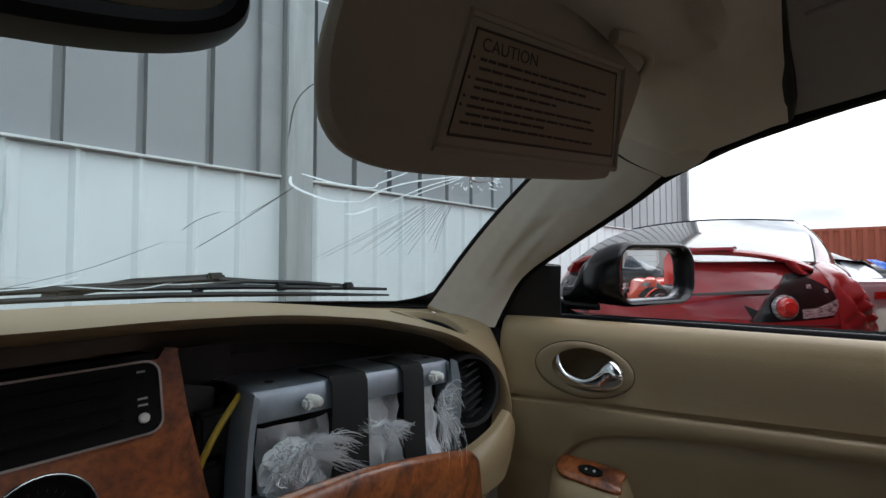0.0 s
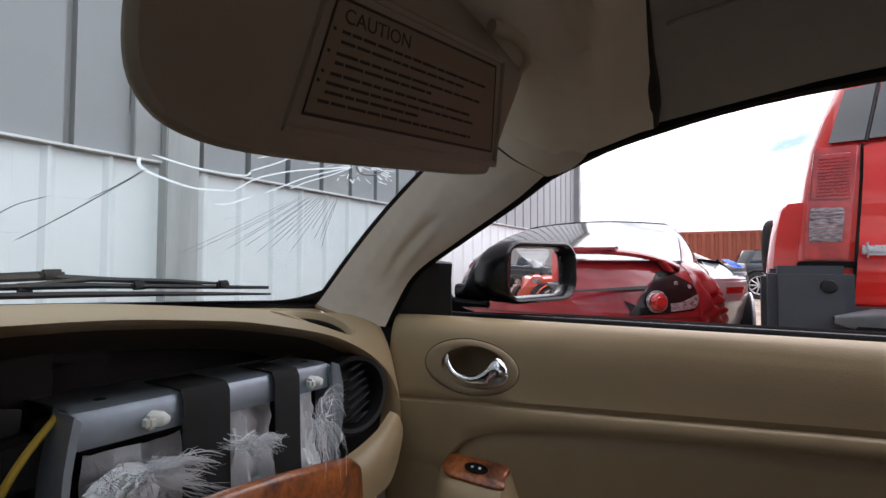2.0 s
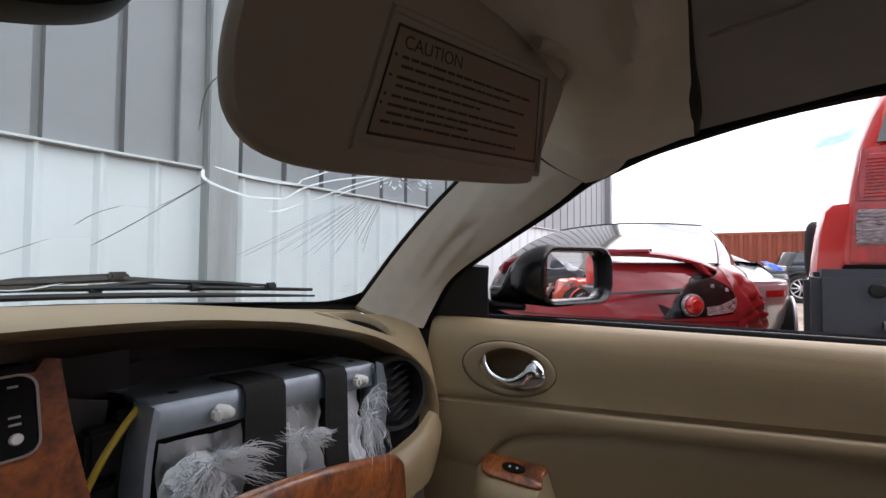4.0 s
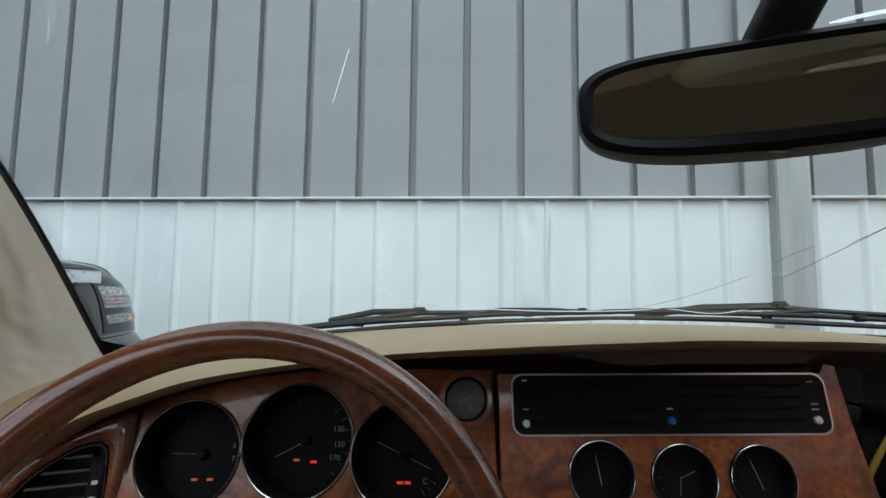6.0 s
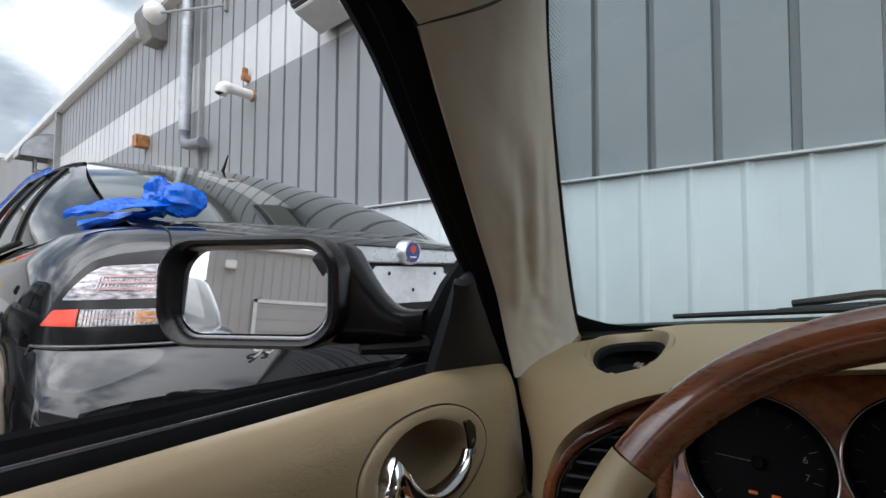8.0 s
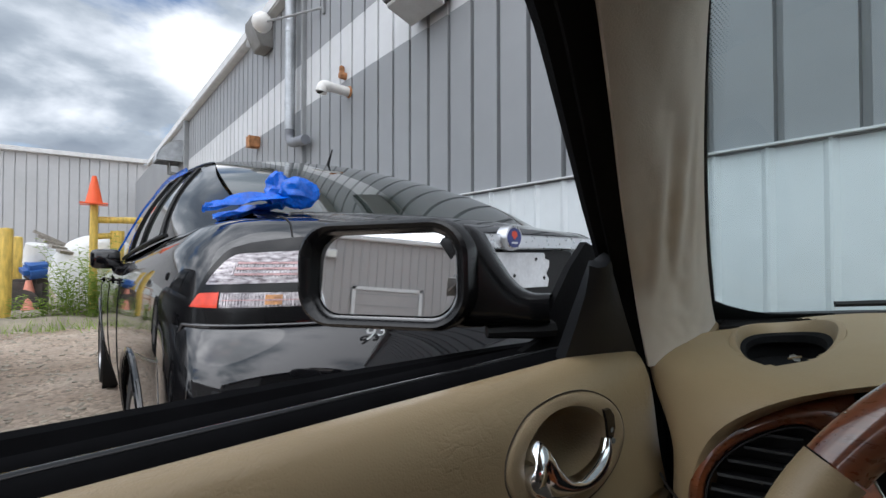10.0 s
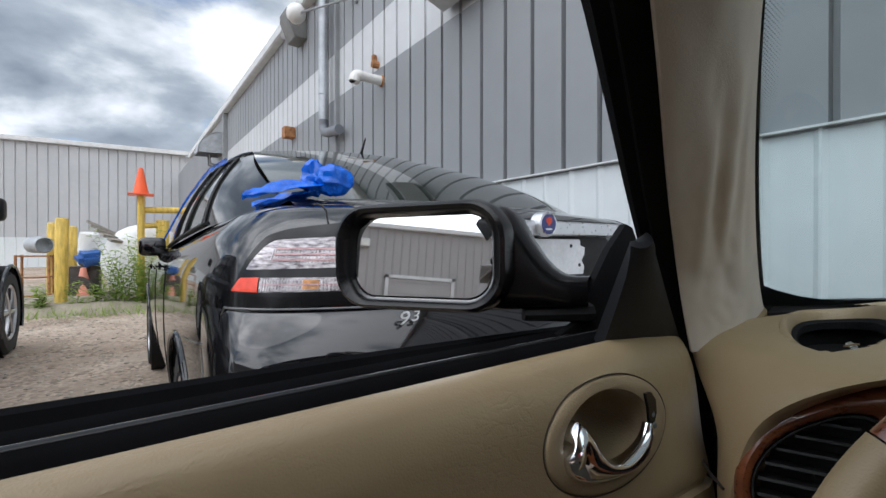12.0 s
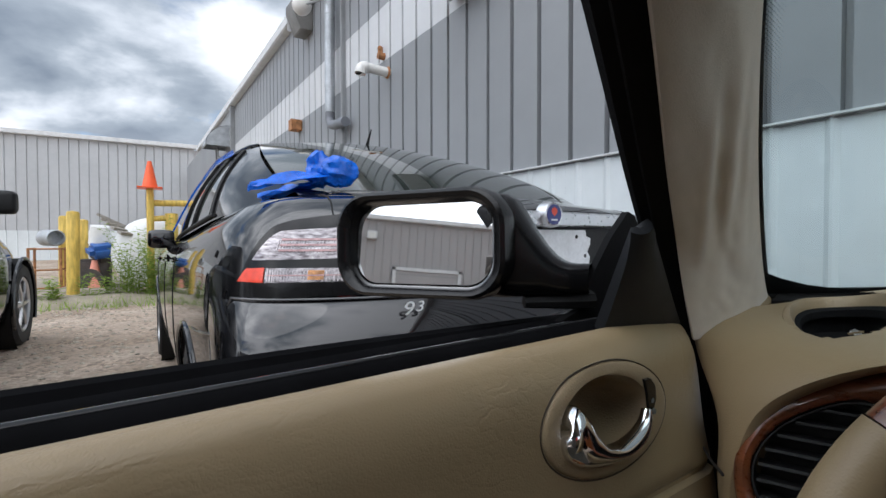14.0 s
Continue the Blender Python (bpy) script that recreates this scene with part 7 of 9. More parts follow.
for d_, g in ((-0.010, 0.0), (-0.010, 0.90), (-0.0085, 0.97), (-0.004, 0.995), (0.0, 1.0), (0.004, 0.995), (0.0085, 0.97), (0.010, 0.90), (0.0105, 0.0)):
    rows.append([VC + VU * (p.x * g) + VW * (p.y * g) + VN * d_ for p in ol])
body = part("visor_body", grid(rows, close_u=True), VISOR, vis)


def vp_(a, b, c=0.011):
    return VC + VU * a + VW * b + VN * c


L0, L1, L2, L3 = (-0.040, 0.022), (0.122, 0.030), (0.137, -0.040), (-0.052, -0.050)
lab = part("caution_label", prism([L3, L2, L1, L0], vp_(0, 0, 0.0100), VU, VW, 0.0015), mat("label_card", (0.25, 0.205, 0.15), 0.6, vary=0.05, spec=0.2), vis, "cream caution label")
frame_m = mat("label_frame", (0.05, 0.04, 0.03), 0.6)
part("label_frame", tube([vp_(*p, 0.0112) for p in (L0, L1, L2, L3)], 0.0012, 5, True), frame_m, lab)
part("label_rim", tube([vp_(p[0] * 1.0 + dx, p[1] + dy, 0.0095) for p, dx, dy in ((L0, -0.006, 0.009), (L1, 0.010, 0.008), (L2, 0.010, -0.010), (L3, -0.010, -0.010))], 0.0035, 6, True), VISOR, body)
ink = mat("label_ink", (0.035, 0.03, 0.025), 0.7)
lm = Matrix.Translation(vp_(-0.006, 0.014, 0.0118)) @ Matrix((VU, VW, VN)).transposed().to_4x4()
part("label_heading", text_mesh("CAUTION", 0.0125, lm @ Matrix.Rotation(radians(2.5), 4, "Z"), 0.0001), ink, lab)
rgp = random.Random(31)
for b, x0, x1, dot in ((0.003, -0.034, 0.112, 1), (-0.003, -0.034, 0.085, 0), (-0.0105, -0.036, 0.108, 1), (-0.0160, -0.036, 0.050, 0), (-0.0230, -0.038, 0.098, 1), (-0.0290, -0.040, 0.104, 1), (-0.0345, -0.040, 0.040, 0), (-0.0405, -0.044, 0.104, 0)):
    slope = lambda x: b + (x + 0.04) * 0.045
    if dot:
        part("print_dot", prism([(x0 - 0.0055 + 0.0012 * math.cos(q), slope(x0) + 0.0012 * math.sin(q)) for q in [math.pi * k / 4 for k in range(8)]], vp_(0, 0, 0.0116), VU, VW, 0.0002), ink, lab, smooth=False)
    x = x0
    while x < x1:
        w = min(rgp.uniform(0.006, 0.017), x1 - x)
        part("print_bar", prism([(x, slope(x) - 0.0010), (x + w, slope(x + w) - 0.0010), (x + w, slope(x + w) + 0.0010), (x, slope(x) + 0.0010)], vp_(0, 0, 0.0116), VU, VW, 0.0002), ink, lab, smooth=False)
        x += w + 0.0014
part("visor_pivot", join(tube(spline([(0.350, -0.318, 1.204), (0.372, -0.330, 1.207), (0.395, -0.334, 1.206), (0.415, -0.328, 1.203), (0.428, -0.316, 1.200)], 5), [0.006 + 0.0030 * math.sin(math.pi * min(1, k / 14)) for k in range(21)], 12), lathe([(0.0, 0.006), (0.010, 0.005), (0.013, 0.0), (0.013, -0.012)], (0.426, -0.318, 1.203), (-0.2, -0.5, -0.8), 20)), mat("visor_pivot_plastic", (0.40, 0.35, 0.27), 0.4), vis, "beige plastic visor pivot")
part("visor_clip", prism(rounded(0.022, 0.011, 0.004, 4), vp_(-0.062, 0.058, 0.010), VU, VW, 0.004, 0.001), mat("visor_lamp_lens", (0.75, 0.75, 0.72), 0.15, vary=0.2, vscale=80, spec=0.8), vis, "small clear visor lamp")

# ---- rear-view mirror ----
rv = thing("rear_view_mirror", (-0.03, -0.15, 1.23), "black auto-dimming rear-view mirror on a windshield stalk", "rear-view mirror", CAR)
MC, MN = V((-0.024, -0.174, 1.168)), V((-0.31, -1, -0.06)).normalized()
MU = V((0, 0, 1)).cross(MN).normalized() + V((0, 0, 0.02))
MW = MN.cross(MU)
if MU.x < 0:
    MU = -MU
MW = MN.cross(MU) * -1 if MN.cross(MU).z < 0 else MN.cross(MU)


def mshape(w, h, sag):
    pts = []
    for k in range(64):
        q = 2 * math.pi * k / 64
        cx, sx = math.cos(q), math.sin(q)
        a = 0.90 * w / 2 * math.copysign(abs(cx) ** 0.45, cx)
        b = 0.91 * h / 2 * math.copysign(abs(sx) ** 0.55, sx)
        if b < 0:
            b -= sag * (1 - (2 * a / w) ** 2)
        pts.append((a, b))
    return pts


mp = lambda pts, d_: [MC + MU * a + MW * b + MN * d_ for a, b in pts]
part("mirror_shell", grid([mp(mshape(0.262, 0.060, 0.004), 0.0035), mp(mshape(0.272, 0.068, 0.008), 0.006), mp(mshape(0.284, 0.076, 0.010), 0.004), mp(mshape(0.288, 0.079, 0.010), -0.004), mp(mshape(0.284, 0.078, 0.012), -0.018), mp(mshape(0.24, 0.058, 0.01), -0.034), mp(mshape(0.12, 0.03, 0.0), -0.042), mp(mshape(0.01, 0.01, 0.0), -0.044)], close_u=True), VENT_BLACK, rv)
gl = bmesh.new()
gl.faces.new([gl.verts.new(p) for p in mp([(a, b + 0.001) for a, b in mshape(0.264, 0.061, 0.004)], 0.0032)])
part("mirror_glass", gl, MIRROR_D, rv, "dimmed amber-tinted mirror glass", smooth=False)
part("mirror_switch", box(MC - MW * 0.0435 + MN * 0.002, (0.018, 0.008, 0.004), 0.0015), PLASTIC_G, rv)
rows = []
for k in range(8):
    t = k / 7
    c = V((-0.020, -0.152, 1.186)).lerp(V((-0.013, -0.215, 1.248)), t ** 1.2)
    rows.append([c + V((a, b, 0)) for a, b in rounded(0.042 - 0.003 * t, 0.026, 0.009, 4)])
part("stalk", grid(rows, close_u=True), PLASTIC, rv, "black plastic stalk")

# ---- wipers and cowl outside the glass ----
for nm, knuckle, root, tips in (("wiper", (0.352, 0.345, 1.001), (0.16, 0.50, 0.972), ((-0.05, 0.43, 0.985), (0.60, 0.19, 0.972))), ("wiper", (-0.29, 0.395, 0.990), (-0.47, 0.45, 0.968), ((-0.60, 0.22, 0.960), (0.10, 0.46, 0.982)))):
    w = thing(nm, root, "black wiper arm resting at the windshield foot", "wiper", CAR)
    k, r0 = V(knuckle), V(root)
    part("arm", tube([r0, r0.lerp(k, 0.5) + V((0, 0, 0.008)), k], [0.0065, 0.006, 0.005], 8), PLASTIC, w)
    part("knuckle", box(k, (0.028, 0.016, 0.014), 0.004), PLASTIC, w)
    a, b = V(tips[0]), V(tips[1])
    part("blade", tube([a, a.lerp(b, 0.33) + V((0, 0.02, 0.008)), a.lerp(b, 0.66) + V((0, 0.03, 0.008)), b], [0.0035, 0.005, 0.005, 0.003], 6), RUBBER, w, "black rubber wiper blade")
    part("blade_spine", tube([a.lerp(b, f_) + V((0, 0.030 * math.sin(math.pi * f_) - 0.006, 0.008 * math.sin(math.pi * f_) - 0.011)) for f_ in [i / 8 for i in range(9)]], [0.002, 0.0035, 0.0045, 0.005, 0.005, 0.005, 0.0045, 0.0035, 0.002], 6), PLASTIC, w, "black blade spine")
    for f_ in (0.30, 0.56, 0.74, 0.90):
        part("blade_claw", box(a.lerp(b, f_) + V((0, 0.030 * math.sin(math.pi * f_), 0.007)), (0.022, 0.010, 0.013), 0.003), PLASTIC, w)
    part("yoke", tube([a.lerp(b, 0.56) + V((0, 0.03, 0.010)), a.lerp(b, 0.66) + V((0, 0.03, 0.017)), a.lerp(b, 0.80) + V((0, 0.024, 0.013)), a.lerp(b, 0.90) + V((0, 0.012, 0.008))], [0.003, 0.0045, 0.004, 0.0025], 6), PLASTIC, w)
    part("bridge", tube([a.lerp(b, 0.16) + V((0, 0.012, 0.006)), k + V((0, 0, -0.004)), a.lerp(b, 0.86) + V((0, 0.016, 0.008))], [0.003, 0.0055, 0.003], 6), PLASTIC, w)
cowl_rows = [[V((x, 0.43 - 0.26 * (abs(x) / 0.68) ** 2.2 + dy, 0.950 - 0.012 * max(0, abs(x) - 0.35) / 0.3 + dz)) for x in [-0.70 + 0.07 * i for i in range(21)]] for dy, dz in ((0.0, -0.004), (0.03, 0.004), (0.10, 0.003), (0.16, 0.0), (0.165, -0.03))]
solo("cowl_panel", thick(grid(cowl_rows), 0.004), PLASTIC, "black plastic scuttle panel below the windshield", "car panel", CAR)
bon = []
for j in range(9):
    t = j / 8
    bon.append([V((x * (1 - 0.10 * t), 0.60 - 0.20 * (abs(x) / 0.72) ** 2 + 1.05 * t, 0.938 - 0.06 * t - 0.13 * t * t - 0.05 * (abs(x) / 0.72) ** 3)) for x in [-0.74 + 0.074 * i for i in range(21)]])
solo("bonnet", thick(grid(bon), 0.004), mat("pale_bonnet_paint", (0.02, 0.022, 0.024), 0.2, coat=1.0), "glossy dark car bonnet", "bonnet", CAR)
# ---- vehicles ----
TYRE = mat("tyre_rubber", (0.022, 0.022, 0.023), 0.8, vary=0.2, grain=0.4, gscale=120)
ALLOY = mat("alloy_rim", (0.55, 0.55, 0.56), 0.3, 0.9, vary=0.1)
DARKGLASS = mat("tinted_car_glass", (0.012, 0.016, 0.015), 0.04, vary=0.1, spec=0.9, coat=0.6, rvary=0.0)
HATCHGLASS = mat("smooth_hatch_glass", (0.10, 0.11, 0.11), 0.05, vary=0.1, spec=1.0, coat=1.0, rvary=0.0)
HATCHGLASS.node_tree.nodes["Principled BSDF"].inputs["Coat IOR"].default_value = 1.9
LAMP_CLEAR = mat("clear_lamp_reflector", (0.50, 0.47, 0.48), 0.22, 0.4, vscale=40, coat=0.6, stretch=(1, 1, 4), col2=(0.08, 0.06, 0.07))
LAMP_RED = mat("red_lamp_lens", (0.42, 0.018, 0.014), 0.15, vary=0.25, vscale=25, coat=0.8)
LAMP_PINK = mat("pinkish_lamp_reflector", (0.34, 0.20, 0.20), 0.2, 0.35, vary=0.4, vscale=60, coat=0.8, stretch=(1, 1, 8))
FLUTE = mat("fluted_clear_lens", (0.33, 0.30, 0.31), 0.12, 0.5, vary=0.5, vscale=90, coat=1.0)
AMBER_BULB = mat("amber_bulb", (0.55, 0.26, 0.10), 0.3, vary=0.4, vscale=60)
LAMP_ORANGE = mat("orange_reflector", (0.78, 0.055, 0.018), 0.3, vary=0.1, vscale=60, coat=0.5)
SILVER_TRIM = mat("brushed_silver_trim", (0.68, 0.69, 0.71), 0.28, 0.9, vary=0.05)
BAG = mat("blue_plastic_bag", (0.003, 0.15, 0.80), 0.20, vary=0.30, vscale=18, bump=0.9, bscale=70, grain=0.5, gscale=190, spec=0.5)
BAG.node_tree.nodes["Principled BSDF"].inputs["Transmission Weight"].default_value = 0.25
ARCH = mat("dark_wheel_well", (0.008, 0.008, 0.008), 0.9)


def outline(ends, w, rear_round=1.0, front_round=1.0, n=3):
    """Plan of a car at one height: (X, Y) from the middle of the rear round the left side to the middle of the front."""
    xr, xf = ends
    R, F = rear_round, front_round
    pts = [(xr, 0), (xr + 0.006, 0.25), (xr + 0.03, 0.45), (xr + 0.13 * R, 0.56), (xr + 0.29 * R, 0.68), (xr + 0.45 * R, 0.77), (xr + 0.62 * R, 0.83), (xr + 0.88 * R, 0.866), (xr + 1.3 * R, 0.875),
           (xr + (xf - xr) * 0.40, 0.875), (xr + (xf - xr) * 0.55, 0.875), (xr + (xf - xr) * 0.68, 0.875), (xf - 1.0 * F, 0.866), (xf - 0.62 * F, 0.84), (xf - 0.36 * F, 0.78), (xf - 0.18 * F, 0.64), (xf - 0.07 * F, 0.42), (xf - 0.01, 0.2), (xf, 0)]
    return [V((x, y * w / 0.875, 0)) for x, y in pts]


def ring(pts, z):
    """Both halves of an outline at height z."""
    left = [V((p.x, p.y, z if not callable(z) else z(p))) for p in pts]
    return left + [V((p.x, -p.y, p.z)) for p in left[-2:0:-1]]


def pod(c, size, e=0.45):
    """A rounded block, like a mirror housing."""
    sp = lambda v: math.copysign(abs(v) ** e, v)
    rows = []
    for k in range(13):
        a = radians(-89.9 + 179.8 * k / 12)
        rows.append([V(c) + V((size[0] / 2 * sp(math.cos(a)) * sp(math.cos(b)), size[1] / 2 * sp(math.cos(a)) * sp(math.sin(b)), size[2] / 2 * sp(math.sin(a)))) for b in [2 * math.pi * j / 24 for j in range(24)]])
    return grid(rows, close_u=True)


def wheel_parts(car, M, X, Y, r, tyre_w=0.2, spokes=10):
    s = 1 if Y > 0 else -1
    c = V((X, Y, r))
    ax = V((0, s, 0))
    T = lambda bm: (bmesh.ops.transform(bm, matrix=M, verts=bm.verts), bm)[1]
    ty = part("wheel", T(lathe([(r * 0.66, -tyre_w / 2), (r * 0.93, -tyre_w / 2), (r, -tyre_w * 0.36), (r, tyre_w * 0.36), (r * 0.93, tyre_w / 2), (r * 0.70, tyre_w / 2), (r * 0.655, tyre_w * 0.40)], c, ax, 40)), TYRE, car, "black rubber tyre on an alloy rim")
    part("rim", T(lathe([(r * 0.67, tyre_w * 0.44), (r * 0.64, tyre_w * 0.48), (r * 0.60, tyre_w * 0.40), (r * 0.58, -0.02)], c, ax, 40)), ALLOY, ty, "silver alloy rim")
    sp = []
    for k in range(spokes):
        q = 2 * math.pi * k / spokes
        d = V((math.cos(q), 0, math.sin(q)))
        sp.append(tube([c + d * r * 0.08 + ax * tyre_w * 0.34, c + d * r * 0.34 + ax * tyre_w * 0.40, c + d * r * 0.62 + ax * tyre_w * 0.36], [r * 0.06, r * 0.045, r * 0.05], 6))
    part("spokes", T(join(*sp, lathe([(0, tyre_w * 0.46), (r * 0.10, tyre_w * 0.45), (r * 0.13, tyre_w * 0.36), (r * 0.13, 0)], c, ax, 20))), ALLOY, ty, "alloy spokes")
    part("brake_disc", T(lathe([(0, 0), (r * 0.58, 0), (r * 0.58, -0.02)], c, ax, 30)), ARCH, ty)


def car_shell(name, M, paint, label, category="car", length=4.6, width=1.75, belt=0.97, deck=1.10, hood=0.92, roof=1.43, wheel_x=(0.98, 3.65), r=0.32, cabin=(0.45, 1.3, 2.3, 3.5), rear_round=1.0, spokes=10, glass_m=None, roof_m=None, pillar_m=None):
    """A car standing at M: body stack, cabin, wheels. X ahead from the rear bumper, Y left."""
    car = thing(name, M.translation, label, category)
    T = lambda bm: (bmesh.ops.transform(bm, matrix=M, verts=bm.verts), bm)[1]
    k = width / 1.75
    w = lambda v: v * k

    def top_z(p):
        return float(np.interp(p.x, [0, 0.3, cabin[0], cabin[0] + 0.6, cabin[3] - 0.3, cabin[3], length - 0.5, length], [deck, deck + 0.005, deck - 0.01, belt + 0.03, belt, hood + 0.03, hood - 0.10, hood - 0.24]))

    lev = [(0.20, 0.16, 0.80), (0.27, 0.08, 0.84), (0.42, 0.03, 0.868), (0.56, 0.004, 0.875), (0.63, 0.0, 0.877), (0.70, 0.008, 0.877), (0.77, 0.024, 0.876), (0.825, 0.043, 0.875), (0.838, 0.048, 0.874), (0.848, 0.056, 0.871), (0.862, 0.060, 0.870)]
    rows = []
    for z, xr, ww in lev:
        f = 1.0
        rows.append(ring(outline((xr, length - xr * 1.2), w(ww), rear_round), lambda p, z=z: min(z, 0.62 + (top_z(p) - 0.62) * (z - 0.2) / 0.75 if p.x > cabin[3] else z)))
    base = outline((0.06, length - 0.12), w(0.862), rear_round)
    for f, ins, dx in ((0.35, 0.864, 0.058), (0.68, 0.845, 0.068), (0.86, 0.815, 0.070), (0.95, 0.79, 0.060), (1.0, 0.765, 0.068)):
        o = outline((dx, length - 0.12 - 0.1 * f), w(ins), rear_round)
        rows.append(ring(o, lambda p, f=f: 0.862 + (top_z(p) - 0.862) * f if top_z(p) > 0.87 else 0.80 + 0.06 * f))
    o = outline((0.09, length - 0.35), w(0.72), rear_round)
    rows.append(ring(o, lambda p: top_z(p) + 0.010))
    o = outline((0.25, length - 0.8), w(0.50), rear_round)
    rows.append(ring(o, lambda p: top_z(p) + 0.030))
    o = outline((0.4, length - 1.2), w(0.05), rear_round)
    rows.append(ring(o, lambda p: top_z(p) + 0.042))
    bm = grid(rows, close_u=True)
    gone = [f for f in bm.faces if abs(f.calc_center_median().y) > w(0.70) and f.calc_center_median().z < 0.8 and any((f.calc_center_median().x - x) ** 2 + (f.calc_center_median().z - r) ** 2 < (r + 0.06) ** 2 for x in wheel_x)]
    bmesh.ops.subdivide_edges(bm, edges=list({e for f in bm.faces if abs(f.calc_center_median().y) > w(0.66) and f.calc_center_median().z < 0.95 for e in f.edges}), cuts=3, use_grid_fill=True)
    gone = [f for f in bm.faces if abs(f.calc_center_median().y) > w(0.70) and f.calc_center_median().z < 0.85 and any((f.calc_center_median().x - x) ** 2 + (f.calc_center_median().z - r) ** 2 < (r + 0.045) ** 2 for x in wheel_x)]
    bmesh.ops.delete(bm, geom=gone, context="FACES")
    body = part("body", T(bm), paint, car)
    for x in wheel_x:
        for s in (1, -1):
            part("wheel_arch", T(tube([V((x + (r + 0.05) * math.cos(q), s * w(0.868), r + (r + 0.05) * math.sin(q))) for q in [radians(-25 + 230 * i / 24) for i in range(25)]], 0.018, 6)), paint, body)
            part("wheel_well", T(lathe([(r + 0.05, 0.0), (r + 0.05, -0.26), (0, -0.27)], (x, s * w(0.855), r), (0, s, 0), 28)), ARCH, body)
            wheel_parts(car, M, x, s * w(0.775), r, 0.2, spokes)
    # cabin
    c0, c1, c2, c3 = cabin
    lv = [(0.0, c0, c3, 0.775, 0.0), (0.30, c0 + (c1 - c0) * 0.28, c3 - (c3 - c2) * 0.26, 0.745, 0), (0.62, c0 + (c1 - c0) * 0.60, c3 - (c3 - c2) * 0.60, 0.685, 0), (0.85, c0 + (c1 - c0) * 0.85, c3 - (c3 - c2) * 0.86, 0.63, 0), (0.94, c1, c2, 0.59, 0)]
    H = []
    for f, a, b, ww, _ in lv:
        o = outline((a, b), w(ww), 0.42, 0.42)
        H.append([V((p.x, p.y, (max(top_z(p) - 0.03, belt - 0.02)) * (1 - f) + roof * f)) for p in o])
    both = lambda rowset, j0, j1, s: [[V((p.x, s * p.y, p.z)) for p in r[j0:j1 + 1]] for r in rowset]
    gm = glass_m or DARKGLASS
    out_ = lambda rowset, d: [[p + V((-d * (1 if i < 4 else 0), d * (1 if p.y > 0.2 else 0) * 1, d * 0.5)) for i, p in enumerate(r)] for r in rowset]
    for s in (1, -1):
        part("cabin_pillar", T(grid(both(H, 3, 7, s))), pillar_m or paint, body)
        part("side_window", T(grid(both(H, 7, 13, s))), gm, car, "dark side glass")
        part("window_post", T(tube([V((p.x, s * (p.y + 0.002), p.z)) for p in [r[9] for r in H]], 0.016, 6)), PLASTIC, body)
        part("window_frame", T(tube([V((p.x, s * (p.y + 0.004), p.z)) for p in H[-1][6:14]], 0.012, 6)), PLASTIC, body)
        part("window_frame", T(tube([V((p.x, s * (p.y + 0.004), p.z + 0.004)) for p in H[0][7:14]], 0.012, 6)), PLASTIC, body)
        part("cabin_pillar", T(grid(both(H, 13, 15, s))), paint, body)
    for nm, j0, j1 in (("rear_window", 0, 3), ("windscreen", 15, 18)):
        g = [[V((p.x, -p.y, p.z)) for p in r[j0:j1 + 1]][::-1] + r[j0:j1 + 1] if j0 == 0 else r[j0:j1 + 1] + [V((p.x, -p.y, p.z)) for p in r[j0:j1 + 1]][::-1] for r in H]
        part(nm, T(grid(g)), gm, car, "dark sloping glass")
    rf = [ring([V((p.x, p.y, 0)) for p in H[-1]], lambda p: roof * 0.94 + (max(top_z(p) - 0.03, belt - 0.02)) * 0.06)]
    top = []
    for f, zz in ((1.0, -0.014), (0.93, 0.0), (0.6, 0.022), (0.05, 0.030), (0.0005, 0.030)):
        top.append([V((p.x * f + (c1 + c2) / 2 * (1 - f), p.y * f, p.z + (roof - p.z) * (1 - f) * 0.5 + zz)) for p in [q for q in H[-1]] + [V((q.x, -q.y, q.z)) for q in H[-1][-2:0:-1]]])
    part("roof", T(grid(top, close_u=True)), roof_m or paint, body)
    return car, body, T, top_z


def patch(T, zr, xr, ww, k, j, lift=0.006, rr=1.0, n=10, slant=0.0):
    """A strip that follows the rear corner: zr heights, j a span of outline positions."""
    rows = []
    for i in range(4):
        z = zr[0] + (zr[1] - zr[0]) * i / 3
        o = spline([p for p in outline((xr, 4.5), ww * k, rr)[:9]], 8)
        seg = []
        for t in range(n + 1):
            q = j[0] + (j[1] - slant * i / 3 - j[0]) * t / n
            a = o[min(len(o) - 1, int(q * 8))]
            b = o[min(len(o) - 1, int(q * 8) + 1)]
            p = a.lerp(b, q * 8 - int(q * 8))
            tan = (b - a).normalized() if (b - a).length else V((0, 1, 0))
            nrm = V((-tan.y, tan.x, 0))
            seg.append(V((p.x, p.y, z)) + nrm * lift)
        rows.append(seg)
    return T(thick(grid(rows), 0.004))


# black saloon parked alongside, seen from behind
SM = pose(-1.43, 1.21, 0, 0, 0, 182.1)
PLAN = [(0.050, 0.0), (0.054, 0.25), (0.072, 0.45), (0.102, 0.60), (0.148, 0.72), (0.205, 0.80), (0.285, 0.848), (0.46, 0.872), (0.80, 0.882), (1.4, 0.886), (2.2, 0.886), (3.0, 0.882), (3.7, 0.872), (4.1, 0.845), (4.35, 0.78), (4.5, 0.62), (4.58, 0.40), (4.62, 0.0)]
